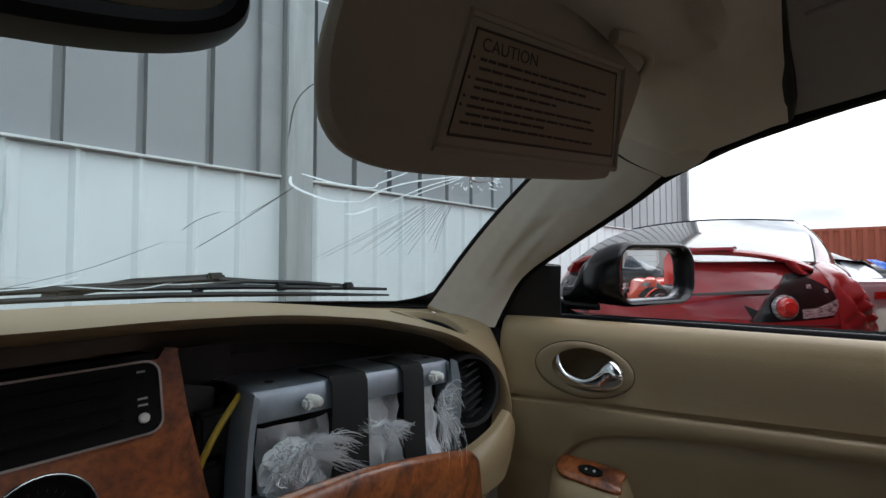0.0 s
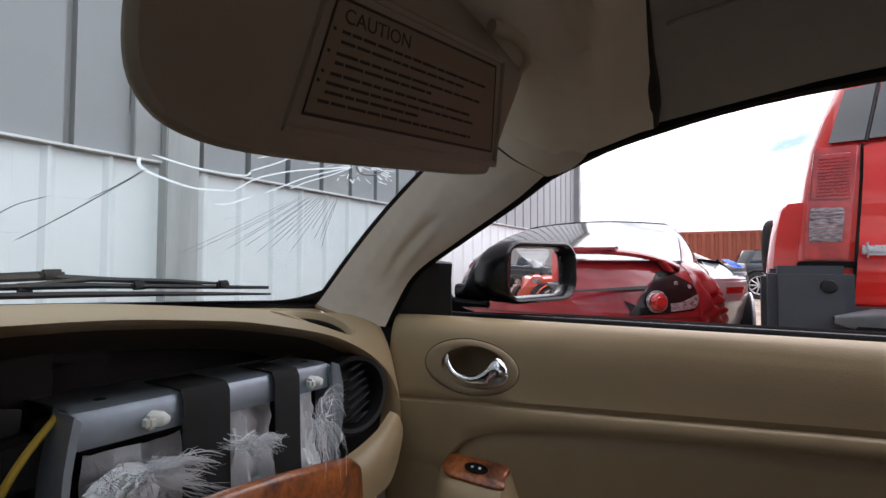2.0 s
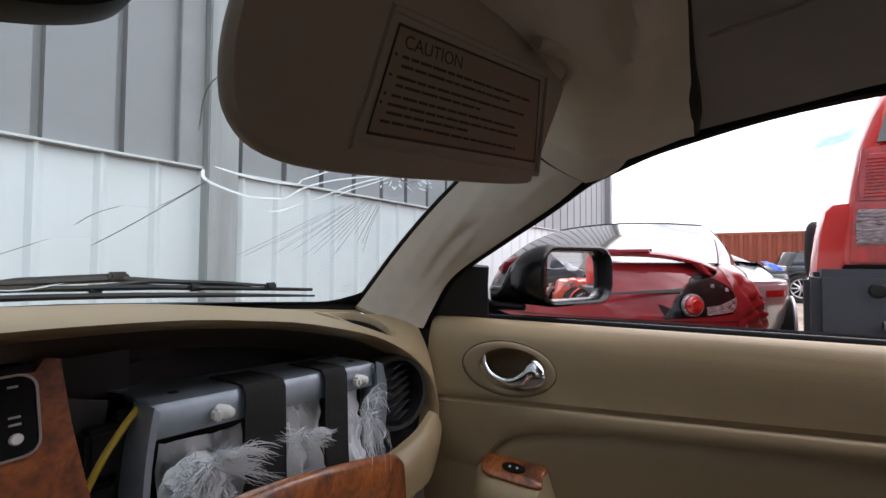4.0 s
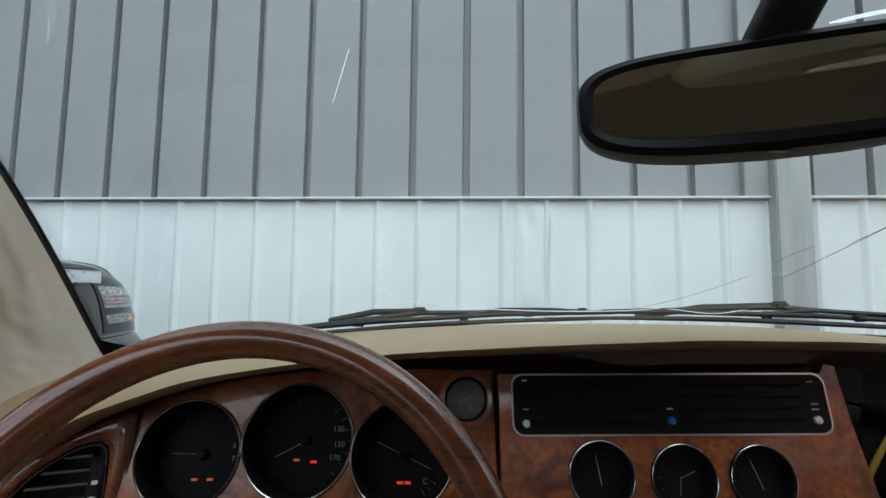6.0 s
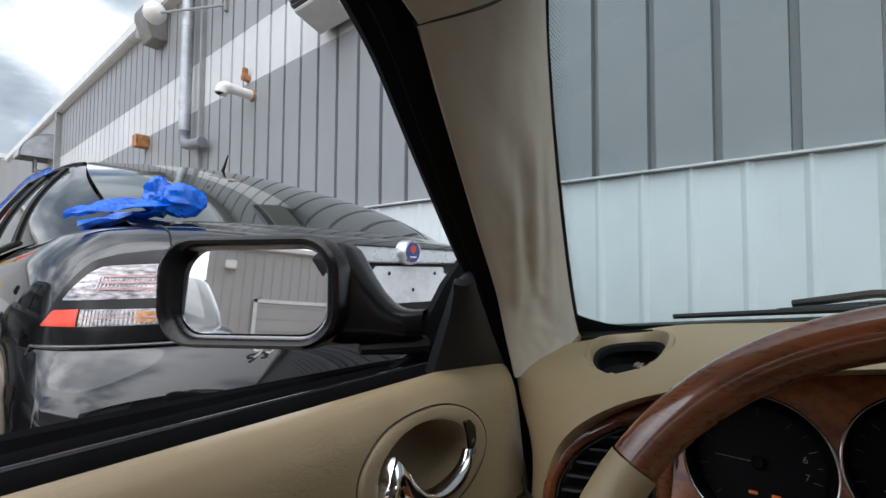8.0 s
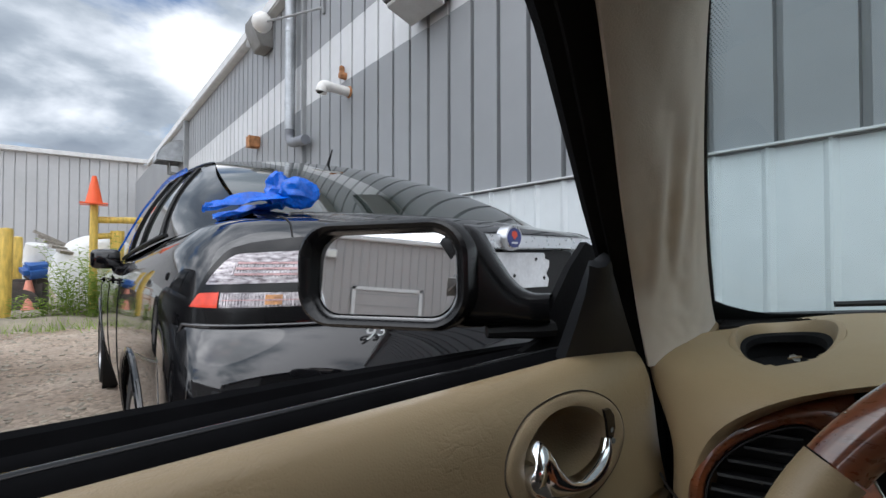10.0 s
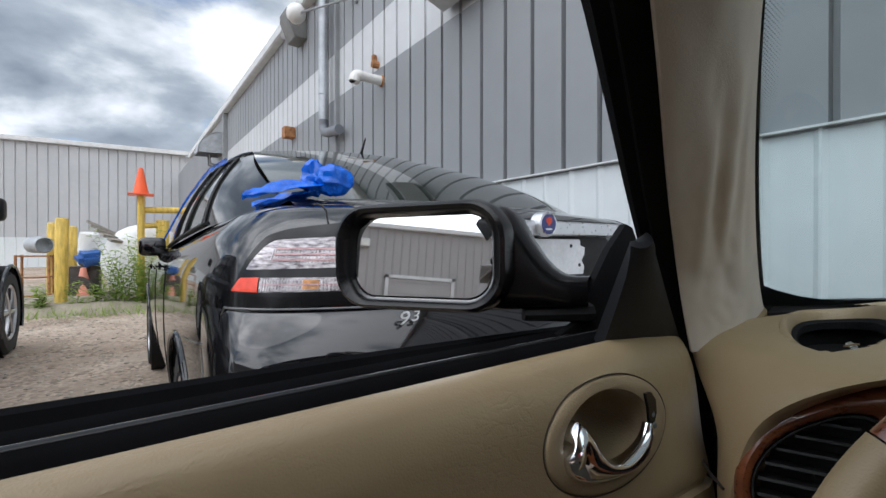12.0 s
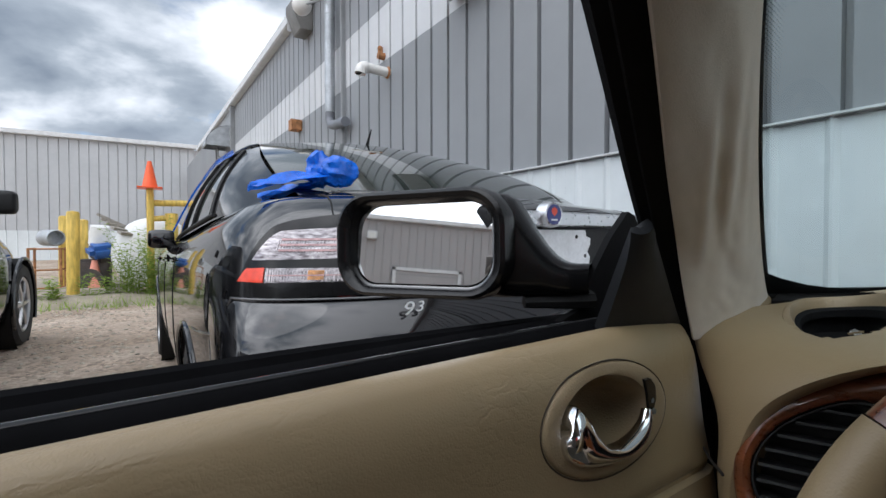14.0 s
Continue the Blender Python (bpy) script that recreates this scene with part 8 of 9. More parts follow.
LEVELS = [(0.20, 0.10, 0.93), (0.30, 0.03, 0.96), (0.42, 0.0, 0.985), (0.55, -0.012, 1.0), (0.68, -0.008, 1.004), (0.78, 0.0, 1.002), (0.84, 0.0, 0.998), (0.90, 0.008, 0.994), (0.97, 0.020, 0.978), (1.03, 0.036, 0.945), (1.085, 0.060, 0.885)]


def shoulder(X):
    return float(np.interp(X, [0, 0.5, 1.0, 1.8, 3.0, 3.4, 4.0, 4.6], [1.085, 1.085, 1.062, 1.015, 0.972, 0.95, 0.88, 0.74]))


SALOON = (PLAN, LEVELS, shoulder, 1.085)


def plan_at(q, z0, tab=SALOON):
    """A point of a body at outline position q (0 rear middle, 17 front middle) and nominal height z0."""
    plan, levels, sh, zt = tab
    dx = float(np.interp(z0, [l[0] for l in levels], [l[1] for l in levels]))
    wk = float(np.interp(z0, [l[0] for l in levels], [l[2] for l in levels]))
    i = min(len(plan) - 2, int(q))
    f = q - i
    p = [plan[max(0, i - 1)] if i else (plan[1][0], -plan[1][1]), plan[i], plan[i + 1], plan[min(len(plan) - 1, i + 2)]]
    X, Y = (0.5 * (2 * b + (c - a) * f + (2 * a - 5 * b + 4 * c - d) * f * f + (3 * b - a - 3 * c + d) * f ** 3) for a, b, c, d in zip(*p))
    X = X + dx * max(-1.0, 1 - X / 2.2)
    z = z0 if z0 < 0.78 else 0.78 + (z0 - 0.78) * (sh(X) - 0.78) / (zt - 0.78)
    return X, Y * wk, z


def shell_mesh(tab, wheels, wr, lift=1.0):
    """Painted lower body with true round arches, deck and bonnet, as one mesh."""
    zt = tab[3]
    qs = [0.16 * k for k in range(1, 50)] + [8 + (q - 0.8) / 0.6 for q in np.arange(0.80, 1.40, 0.045)] + [9 + 0.10 * k for k in range(30)] + [12 + 0.16 * k for k in range(31)]
    qs = sorted(set([0.0] + [round(q, 3) for q in qs if q < 17]))
    zs = [0.22, 0.26, 0.30, 0.34, 0.38, 0.42, 0.46, 0.50, 0.54, 0.58, 0.62, 0.66, 0.70, 0.74] + [0.78 + (zt - 0.78) * k / 10 for k in range(11)]
    rows = []
    for z in zs:
        half = [V(plan_at(q, z, tab)) for q in qs] + [V(plan_at(16.999, z, tab))]
        rows.append(half + [V((p.x, -p.y, p.z)) for p in half[-2:0:-1]])
    top = rows[-1]
    for g, up in ((0.965, 0.016), (0.90, 0.029), (0.80, 0.039), (0.62, 0.050), (0.40, 0.058), (0.18, 0.062), (0.02, 0.063)):
        r = []
        for p in top:
            x = 2.2 + (p.x - 2.2) * (1 - (1 - g) * 0.42)
            r.append(V((x, p.y * g, p.z + lift * up * (0.5 + 0.5 * min(1.0, max(0.0, (x - 0.05) / 0.15))))))
        rows.append(r)
    bm = grid(rows, close_u=True)
    ra = wr + 0.05
    for v in bm.verts:
        for xw in wheels:
            d = math.hypot(v.co.x - xw, v.co.z - wr)
            if abs(v.co.y) > 0.70 and v.co.z < 0.80 and abs(d - ra) < 0.022:
                v.co.x, v.co.z = xw + (v.co.x - xw) * ra / d, wr + (v.co.z - wr) * ra / d
    c_ = lambda f: f.calc_center_median()
    bmesh.ops.delete(bm, geom=[f for f in bm.faces if abs(c_(f).y) > 0.70 and c_(f).z < 0.80 and any(math.hypot(c_(f).x - xw, c_(f).z - wr) < ra - 0.005 for xw in wheels)], context="FACES")
    return bm


def skin_row(z, q0, q1, lift, n=14, s=1, tab=SALOON):
    """Points along a body at one height from outline position q0 to q1, standing off by lift."""
    out = []
    for k in range(n + 1):
        q = q0 + (q1 - q0) * k / n
        a, b = V(plan_at(max(0.0, q - 0.02), z, tab)), V(plan_at(q + 0.02, z, tab))
        t = (b - a).normalized()
        p = (a + b) / 2 + V((-t.y, t.x, 0)) * lift
        out.append(V((p.x, s * p.y, p.z)))
    return out


def lamp_skin(T, q0, q1, low, high, lift, n=14, m=6, th=0.004, s=1, tab=SALOON):
    """A panel on a body's corner between two edges, each a table of (outline position, height)."""
    edge_z = lambda e, q: float(np.interp(q, [a for a, _ in e], [b for _, b in e]))
    rows = []
    for j in range(m + 1):
        r = []
        for k in range(n + 1):
            q = q0 + (q1 - q0) * k / n
            z = edge_z(low, q) + (edge_z(high, q) - edge_z(low, q)) * j / m
            r.append(skin_row(z, q - 0.01, q + 0.01, lift, 2, s, tab)[1])
        rows.append(r)
    return T(thick(grid(rows), th))


def wheel_arches(car, body, T, M, tab, wheels, wr, s, paint, spokes=10):
    """Arch lips, dark wells and wheels on one side of a body."""
    plan, levels = tab[0], tab[1]
    for xw in wheels:
        arch = []
        for k in range(33):
            q = radians(-12 + 204 * k / 32)
            X, Z = xw + (wr + 0.05) * math.cos(q), wr + (wr + 0.05) * math.sin(q)
            yw = float(np.interp(X, [p[0] for p in plan[5:14]], [p[1] for p in plan[5:14]])) * float(np.interp(Z, [l[0] for l in levels], [l[2] for l in levels]))
            arch.append(V((X, s * (yw + 0.001), Z)))
        part("wheel_arch", T(tube(arch, 0.011, 6)), paint, body)
        part("wheel_well", T(lathe([(wr + 0.057, 0.0), (wr + 0.057, -0.28), (0, -0.29)], (xw, s * (plan[9][1] - 0.024), wr), (0, s, 0), 32)), ARCH, body)
        wheel_parts(car, M, xw, s * (plan[9][1] - 0.121), wr, 0.215, spokes)


class Cabin:
    """A cabin between a belt curve and a roof-rail curve on each side, with bowed end glasses."""

    def __init__(self, belt, rail, rear_bow, front_bow):
        self.b, self.r, self.rb, self.fb = spline(belt, 6), spline(rail, 6), rear_bow, front_bow
        self.n = len(self.b) - 1

    def side(self, i, v, s, lift=0.0):
        p = self.b[i].lerp(self.r[i], v) + V((0, 1, 0.25)) * (0.030 * math.sin(math.pi * v) + lift)
        return V((p.x, s * p.y, p.z))

    def end(self, u, v, rear, lift=0.0):
        i, bow, sx = (0, self.rb, -1) if rear else (self.n, self.fb, 1)
        k = 1 - (2 * u - 1) ** 2
        return self.side(i, v, 1).lerp(self.side(i, v, -1), u) + V((sx * bow * k, 0, 0.030 * k * (0.35 + 0.65 * v))) + V((sx * 0.5, 0, 0.85)) * (lift + 0.020 * math.sin(math.pi * v))

    def glass(self, rear):
        return grid([[self.end(k / 20, v / 10, rear, 0.004) for k in range(21)] for v in range(11)])

    def flank(self, s, i0=0, i1=None, v0=0.0, v1=1.0, lift=0.0):
        return grid([[self.side(i, v0 + (v1 - v0) * k / 10, s, lift) for i in range(i0, (self.n if i1 is None else i1) + 1)] for k in range(11)])

    def roof(self):
        rows = [[self.end(k / 20, 1.0, True) + V((0.002, 0, -0.001)) for k in range(21)]]
        for i in range(3, self.n - 2, 3):
            t = i / self.n
            rows.append([self.side(i, 1.0, 1).lerp(self.side(i, 1.0, -1), k / 20) + V(((self.fb * t * t - self.rb * (1 - t) ** 2) * (1 - (k / 10 - 1) ** 2), 0, 0.034 * (1 - (k / 10 - 1) ** 2))) for k in range(21)])
        rows.append([self.end(k / 20, 1.0, False) for k in range(21)])
        return grid(rows)


saab = thing("saloon_car", SM.translation, "glossy black saloon with a missing number plate", "car")
ST = lambda bm: (bmesh.ops.transform(bm, matrix=SM, verts=bm.verts), bm)[1]
sbody = part("body", ST(shell_mesh(SALOON, (1.03, 3.70), 0.315)), BLACKPAINT, saab)
BELT = [(0.50, 0.65, 1.140), (0.75, 0.708, 1.108), (1.0, 0.745, 1.086), (1.25, 0.765, 1.070), (1.75, 0.785, 1.036), (2.1, 0.79, 1.016), (2.5, 0.788, 0.995), (3.0, 0.775, 0.970), (3.38, 0.735, 0.955)]
RAIL = [(1.29, 0.555, 1.424), (1.33, 0.563, 1.428), (1.36, 0.568, 1.431), (1.41, 0.576, 1.434), (1.60, 0.59, 1.440), (1.85, 0.60, 1.442), (2.1, 0.60, 1.440), (2.38, 0.59, 1.425), (2.60, 0.565, 1.400)]
SCAB = Cabin(BELT, RAIL, 0.10, 0.16)
SGLASS = mat("green_tinted_glass", (0.020, 0.027, 0.024), 0.03, vary=0.1, spec=0.8, coat=0.5, rvary=0.0)
for s in (1, -1):
    part("cabin_flank", ST(SCAB.flank(s)), BLACKPAINT, sbody)
    for i0, i1, lab in ((19, 24, "fixed quarter glass"), (25, 31, "dark rear door glass"), (33, 46, "dark front door glass")):
        part("side_window", ST(thick(SCAB.flank(s, i0, i1, 0.09, 0.89, 0.004), 0.003)), SGLASS, saab, lab)
    part("window_frame", ST(tube([SCAB.side(i, 0.055, s, 0.004) for i in range(17, 47)], 0.009, 6)), PLASTIC, sbody)
    part("window_frame", ST(tube([SCAB.side(18, 0.06 + 0.86 * k / 10, s, 0.004) for k in range(11)] + [SCAB.side(i, 0.92, s, 0.004) for i in range(19, 47)], 0.009, 6)), PLASTIC, sbody)
    part("drip_rail", ST(tube([SCAB.side(i, 0.985, s, 0.002) for i in range(2, 48)], 0.007, 6)), BLACKPAINT, sbody)
    for i in (24, 32):
        part("window_post", ST(tube([SCAB.side(i, 0.06 + 0.86 * k / 8, s, 0.003) for k in range(9)], 0.014, 6)), PLASTIC, sbody)
    wheel_arches(saab, sbody, ST, SM, SALOON, (1.03, 3.70), 0.315, s, BLACKPAINT)
    for X0, zt in ((1.62, 1.02), (2.32, 0.99), (3.30, 0.94)):
        q0 = float(np.interp(X0, [p[0] for p in PLAN[:14]], range(14)))
        part("door_seam", ST(tube([skin_row(z, q0 - 0.02, q0 + 0.02, 0.0, 2, s)[1] for z in [0.35 + (zt - 0.32) * k / 10 for k in range(11)]], 0.0035, 5)), ARCH, sbody)
    for X0, z in ((1.95, 0.895), (2.85, 0.865)):
        part("door_handle", ST(box((X0, s * 0.890, z), (0.21, 0.036, 0.032), 0.012)), BLACKPAINT, saab)
    mirror_s = part("wing_mirror", ST(pod((3.02, s * 0.872, 0.998), (0.12, 0.17, 0.135))), BLACKPAINT, saab, "black wing mirror")
    part("mirror_foot", ST(tube([(3.05, s * 0.84, 0.975), (3.12, s * 0.77, 0.965)], 0.02, 8)), PLASTIC, mirror_s)
    # tail lamp: dark case, clear lenses with vertical flutes and reddish bars behind, orange outer corner
    lo = [(2.3, 0.862), (3.3, 0.860), (5.94, 0.858)]
    hi = [(2.3, 1.060), (3.53, 1.056), (4.49, 1.041), (4.94, 1.026), (5.16, 1.0), (5.44, 0.945), (5.66, 0.897), (5.94, 0.860)]
    LS = lambda *a, s=s, **k: lamp_skin(ST, *a, s=s, **k)
    tl = part("tail_lamp", LS(2.3, 5.94, lo, hi, 0.004, 30, 8), PLASTIC_G, saab, "clear and orange tail lamp cluster")
    up_hi = [(2.4, 1.026), (3.43, 1.022), (4.66, 1.014), (4.89, 1.0), (5.05, 0.976), (5.26, 0.946)]
    up_lo = [(2.4, 0.950), (5.26, 0.944)]
    part("lamp_lens", LS(2.42, 5.25, up_lo, up_hi, 0.0055, 26), LAMP_CLEAR, tl, "clear upper lens")
    part("lamp_lens", LS(2.42, 4.82, [(2.4, 0.894), (4.9, 0.892)], [(2.4, 0.926), (4.9, 0.926)], 0.0055, 22), LAMP_CLEAR, tl, "clear lower lens")
    part("lamp_reflector", LS(4.86, 5.66, [(4.8, 0.892), (5.66, 0.894)], [(4.8, 0.927), (5.43, 0.925), (5.66, 0.896)], 0.0058, 12), LAMP_ORANGE, tl, "orange side reflector")
    for k in range(34):
        q = 2.46 + 2.34 * k / 34
        part("lens_flute", LS(q, q + 0.035, [(2.4, 0.896), (4.9, 0.894)], [(2.4, 0.924), (4.9, 0.924)], 0.0078, 2, 1, 0.002), FLUTE, tl)
        if q < 4.62:
            part("lens_flute", LS(q, q + 0.030, [(2.4, 0.953), (4.9, 0.968)], [(2.4, 0.995), (4.4, 0.995), (4.9, 0.990)], 0.0078, 2, 1, 0.002), FLUTE, tl)
    for z in (0.965, 0.978, 0.991):
        part("lens_bar", LS(2.46, 4.55, [(2, z)], [(2, z + 0.005)], 0.0086, 20, 1, 0.002), LAMP_PINK, tl)
    part("lens_bar", LS(2.46, 4.75, [(2, 0.908)], [(2, 0.911)], 0.0086, 20, 1, 0.002), LAMP_PINK, tl)
    part("lamp_bulb", LS(3.55, 3.85, [(2, 0.899)], [(2, 0.921)], 0.0080, 4, 2, 0.002), AMBER_BULB, tl, "amber bulb behind the lens")
part("rear_window", ST(SCAB.glass(True)), SGLASS, saab, "green-tinted sloping rear glass")
part("windscreen", ST(SCAB.glass(False)), SGLASS, saab, "green-tinted windscreen")
part("roof", ST(SCAB.roof()), BLACKPAINT, sbody)
part("boot_panel", ST(grid([[SCAB.end(u / 24, 0.0, True) + V((-0.14 * k / 8, 0, 0.003 - 0.032 * (k / 8) ** 1.6)) for u in range(25)] for k in range(9)])), BLACKPAINT, sbody)
# bumper: a tucked ledge under the seam, then a full round face
rows = []
for z, lift in ((0.850, -0.003), (0.845, 0.002), (0.838, 0.0075), (0.828, 0.015), (0.815, 0.024), (0.795, 0.035), (0.77, 0.045), (0.74, 0.053), (0.70, 0.058), (0.64, 0.060), (0.56, 0.057), (0.48, 0.048), (0.40, 0.032), (0.32, 0.010)):
    half = [p + (p - V(plan_at(7.0 * k / 60, z))) * (-max(0.0, (k - 44) / 16)) for k, p in enumerate(skin_row(z, 0.02, 7.0, lift, 60))]
    rows.append([V((p.x, -p.y, p.z)) for p in half[:0:-1]] + half)
part("rear_bumper", ST(grid(rows)), BLACKPAINT, saab, "glossy black rear bumper")
seam_m = mat("seam_highlight", (0.05, 0.05, 0.055), 0.3, coat=0.6)
part("bumper_seam", ST(tube([V((p.x, -p.y, p.z)) for p in skin_row(0.853, 0.0, 5.94, 0.002, 40)[:0:-1]] + skin_row(0.853, 0.0, 5.94, 0.002, 40), 0.0032, 6)), seam_m, saab)
part("bumper_joint", ST(tube([V(plan_at(5.94 + 0.45 * k / 8, 0.853 - 0.092 * k / 8)) + V((-0.002, 0.003, 0)) for k in range(9)] + [V(plan_at(6.4 + 1.65 * k / 8, 0.761 - 0.058 * k / 8)) + V((0, 0.003, 0)) for k in range(9)], 0.0028, 5)), seam_m, saab)
# boot furniture: silver bar, plate recess with its bare carrier, badge, model number
part("handle_bar", ST(grid([[V((0.050 - 0.020 + 0.10 * (y / 0.5) ** 2 * 0.25 + dx, y, z)) for y in [-0.43 + 0.043 * i for i in range(21)]] for dx, z in ((0.03, 1.076), (0.006, 1.075), (0.0, 1.070), (0.0, 1.036), (0.006, 1.031), (0.03, 1.030))])), SILVER_TRIM, saab, "silver boot handle bar")
part("plate_recess", ST(box((0.058, 0, 0.955), (0.020, 0.62, 0.145), 0.006)), PLASTIC, saab)
part("plate_carrier", ST(prism([(-0.17, -0.055), (0.16, -0.055), (0.166, -0.03), (0.150, -0.012), (0.166, 0.008), (0.168, 0.03), (0.150, 0.034), (0.142, 0.055), (-0.15, 0.055), (-0.17, 0.03)], (0.046, -0.01, 0.966), (0, -1, 0), (0, 0, 1), 0.005, 0.001)), mat("bare_plate_backing", (0.62, 0.64, 0.66), 0.4, vary=0.15, vscale=10), saab, "bare pale plate backing with screw holes")
for y, z in ((0.10, 1.00), (-0.10, 1.00), (-0.14, 0.94), (0.12, 0.94), (0.0, 0.95), (-0.15, 1.006)):
    part("screw_hole", ST(lathe([(0, 0.001), (0.006, 0.001), (0.006, 0)], (0.0405, y - 0.01, z), (-1, 0, 0), 10)), PLASTIC, saab)
bd = part("badge", ST(lathe([(0, 0.006), (0.028, 0.006), (0.031, 0.008), (0.036, 0.006), (0.038, 0.0), (0.038, -0.03)], (0.020, 0.02, 1.064), (-1, 0, 0), 32)), SILVER_TRIM, saab, "round badge in silver, blue and red")
part("badge_disc", ST(lathe([(0, 0.0085), (0.029, 0.0085), (0.029, 0.004)], (0.020, 0.02, 1.064), (-1, 0, 0), 32)), mat("badge_blue", (0.02, 0.03, 0.16), 0.3, coat=0.6), bd)
part("badge_shape", ST(prism([(0.0, 0.018), (0.010, 0.014), (0.012, 0.004), (0.0, -0.008), (-0.012, 0.004), (-0.010, 0.014)], (0.0115, 0.02, 1.067), (0, -1, 0), (0, 0, 1), 0.001)), mat("badge_red", (0.55, 0.06, 0.03), 0.35), bd, smooth=False)
part("badge_bar", ST(box((0.0112, 0.02, 1.049), (0.001, 0.026, 0.005))), SILVER_TRIM, bd)
NUM = Matrix(((0, 0, -1), (-1, 0, 0), (0, 1, 0))).to_4x4() @ Matrix(((1.35, 0.30, 0, 0), (0, 1, 0, 0), (0, 0, 1, 0), (0, 0, 0, 1)))
part("model_number", ST(join(text_mesh("9", 0.046, Matrix.Translation((0.036, 0.492, 0.826)) @ NUM, 0.002), text_mesh("3", 0.036, Matrix.Translation((0.034, 0.461, 0.830)) @ NUM, 0.002))), CHROME, saab, "chrome model number")
from mathutils.bvhtree import BVHTree


def drape(ob, pts, lift):
    """Points laid on a body, each dropped from (x, y) or pushed in along X at (y, z)."""
    at = V(ob["at"])
    tree = BVHTree.FromPolygons([v.co + at for v in ob.data.vertices], [list(p.vertices) for p in ob.data.polygons])
    out = []
    for o_, d_ in pts:
        hit_, n_, _, _ = tree.ray_cast(SM @ V(o_), SM.to_3x3() @ V(d_))
        if hit_ is not None:
            out.append(hit_ - (SM.to_3x3() @ V(d_)) * lift)
    return out


for s in (1, -1):
    part("boot_seam", tube(drape(sbody, [((0.52 - 0.04 * k, s * (0.575 + 0.006 * k), 2), (0, 0, -1)) for k in range(10)], 0.0005), 0.0032, 5), ARCH, saab)
part("aerial", ST(tube([(1.36, 0.0, 1.46), (1.36, 0, 1.485), (1.30, 0, 1.565)], [0.022, 0.009, 0.003], 8)), PLASTIC, saab, "stub roof aerial")

# crumpled bag tied to the boot hinge
bag = thing("plastic_bag", SM @ V((0.42, 0.55, 1.14)), "crumpled blue plastic bag knotted on the boot", "plastic bag")


def sheet(a0, a1, w0, w1, seed, lift, n=20, m=15):
    """A gathered film from a knot at a0 that opens or narrows towards a1, with sharp pleats along it."""
    a0, a1 = V(a0), V(a1)
    ax = a1 - a0
    side = V((ax.y, -ax.x, 0)).normalized()
    rows = []
    for i in range(n):
        t = i / (n - 1)
        w = w0 + (w1 - w0) * t
        r = []
        for j in range(m):
            q = -1 + 2 * j / (m - 1)
            pl = (0.5 - abs((j * 0.37 + seed + 0.2 * noise.noise(V((t * 3, j * 0.4, seed)))) % 1.0 - 0.5)) * 0.024 * (0.4 + t)
            r.append(a0 + ax * (t + 0.06 * noise.noise(V((q * 3, seed, t)))) + side * (q * w) + V((0, 0, lift * math.sin(math.pi * t) * (1 - q * q) + pl + 0.008 * noise.noise(V((t * 5, q * 3, seed * 2))))))
        rows.append(r)
    return thick(grid(rows), 0.0012)


BM_ = lambda x, y, z: SM @ V((x, y, z))
part("bag_bulge", crumple(BM_(0.40, 0.525, 1.196), (0.036, 0.050, 0.040), 3.1, amp=0.55), BAG, bag)
part("bag_fold", crumple(BM_(0.43, 0.575, 1.202), (0.024, 0.030, 0.044), 12.4, amp=0.8), BAG, bag)
part("bag_tail", sheet(BM_(0.42, 0.56, 1.176), BM_(0.44, 0.765, 1.128), 0.045, 0.010, 1.3, 0.026), BAG, bag)
part("bag_flap", sheet(BM_(0.42, 0.56, 1.160), BM_(0.56, 0.715, 1.116), 0.040, 0.014, 4.7, 0.010), BAG, bag)
strip = thing("plastic_strip", (-2.8, 0.4, 1.0), "blue plastic sheet tucked along the saloon's side windows", "plastic sheet")
edge_line = spline([ST_P for ST_P in (SM @ V(p) for p in ((1.50, 0.622, 1.412), (1.9, 0.640, 1.415), (2.3, 0.650, 1.380), (2.65, 0.695, 1.28), (2.95, 0.755, 1.12), (3.10, 0.80, 1.0)))], 4)
rows = []
for i, p in enumerate(edge_line):
    rows.append([p + V((0, -0.006 - 0.008 * abs(k), -0.013 * k + 0.006 * noise.noise(V((i * 0.7, k, 5))))) for k in (-1, -0.4, 0.3, 1)])
part("sheet", thick(grid(rows), 0.001), BAG, strip)

# red coupe with a rear wing
REDPAINT = mat("deep_red_paint", (0.25, 0.016, 0.018), 0.4, vary=0.08, spec=0.15, coat=1.0)
RM = pose(2.78, 1.31, 0, 0, 0, 4)
RT = lambda bm: (bmesh.ops.transform(bm, matrix=RM, verts=bm.verts), bm)[1]
PLAN2 = [(0.050, 0.0), (0.060, 0.25), (0.090, 0.42), (0.140, 0.56), (0.215, 0.68), (0.315, 0.78), (0.44, 0.85), (0.62, 0.895), (0.90, 0.915), (1.4, 0.918), (2.2, 0.912), (3.0, 0.905), (3.6, 0.89), (4.0, 0.85), (4.25, 0.78), (4.4, 0.62), (4.5, 0.40), (4.54, 0.0)]
LEVELS2 = [(0.22, 0.12, 0.92), (0.32, 0.04, 0.95), (0.45, 0.0, 0.985), (0.58, -0.01, 1.0), (0.70, 0.0, 1.0), (0.78, 0.012, 0.995), (0.86, 0.034, 0.982), (0.93, 0.062, 0.960), (0.99, 0.095, 0.925), (1.04, 0.135, 0.865)]
COUPE = (PLAN2, LEVELS2, lambda X: float(np.interp(X, [0, 0.5, 1.0, 1.8, 3.0, 3.4, 4.0, 4.5], [1.04, 1.04, 1.03, 0.985, 0.93, 0.90, 0.82, 0.68])), 1.04)
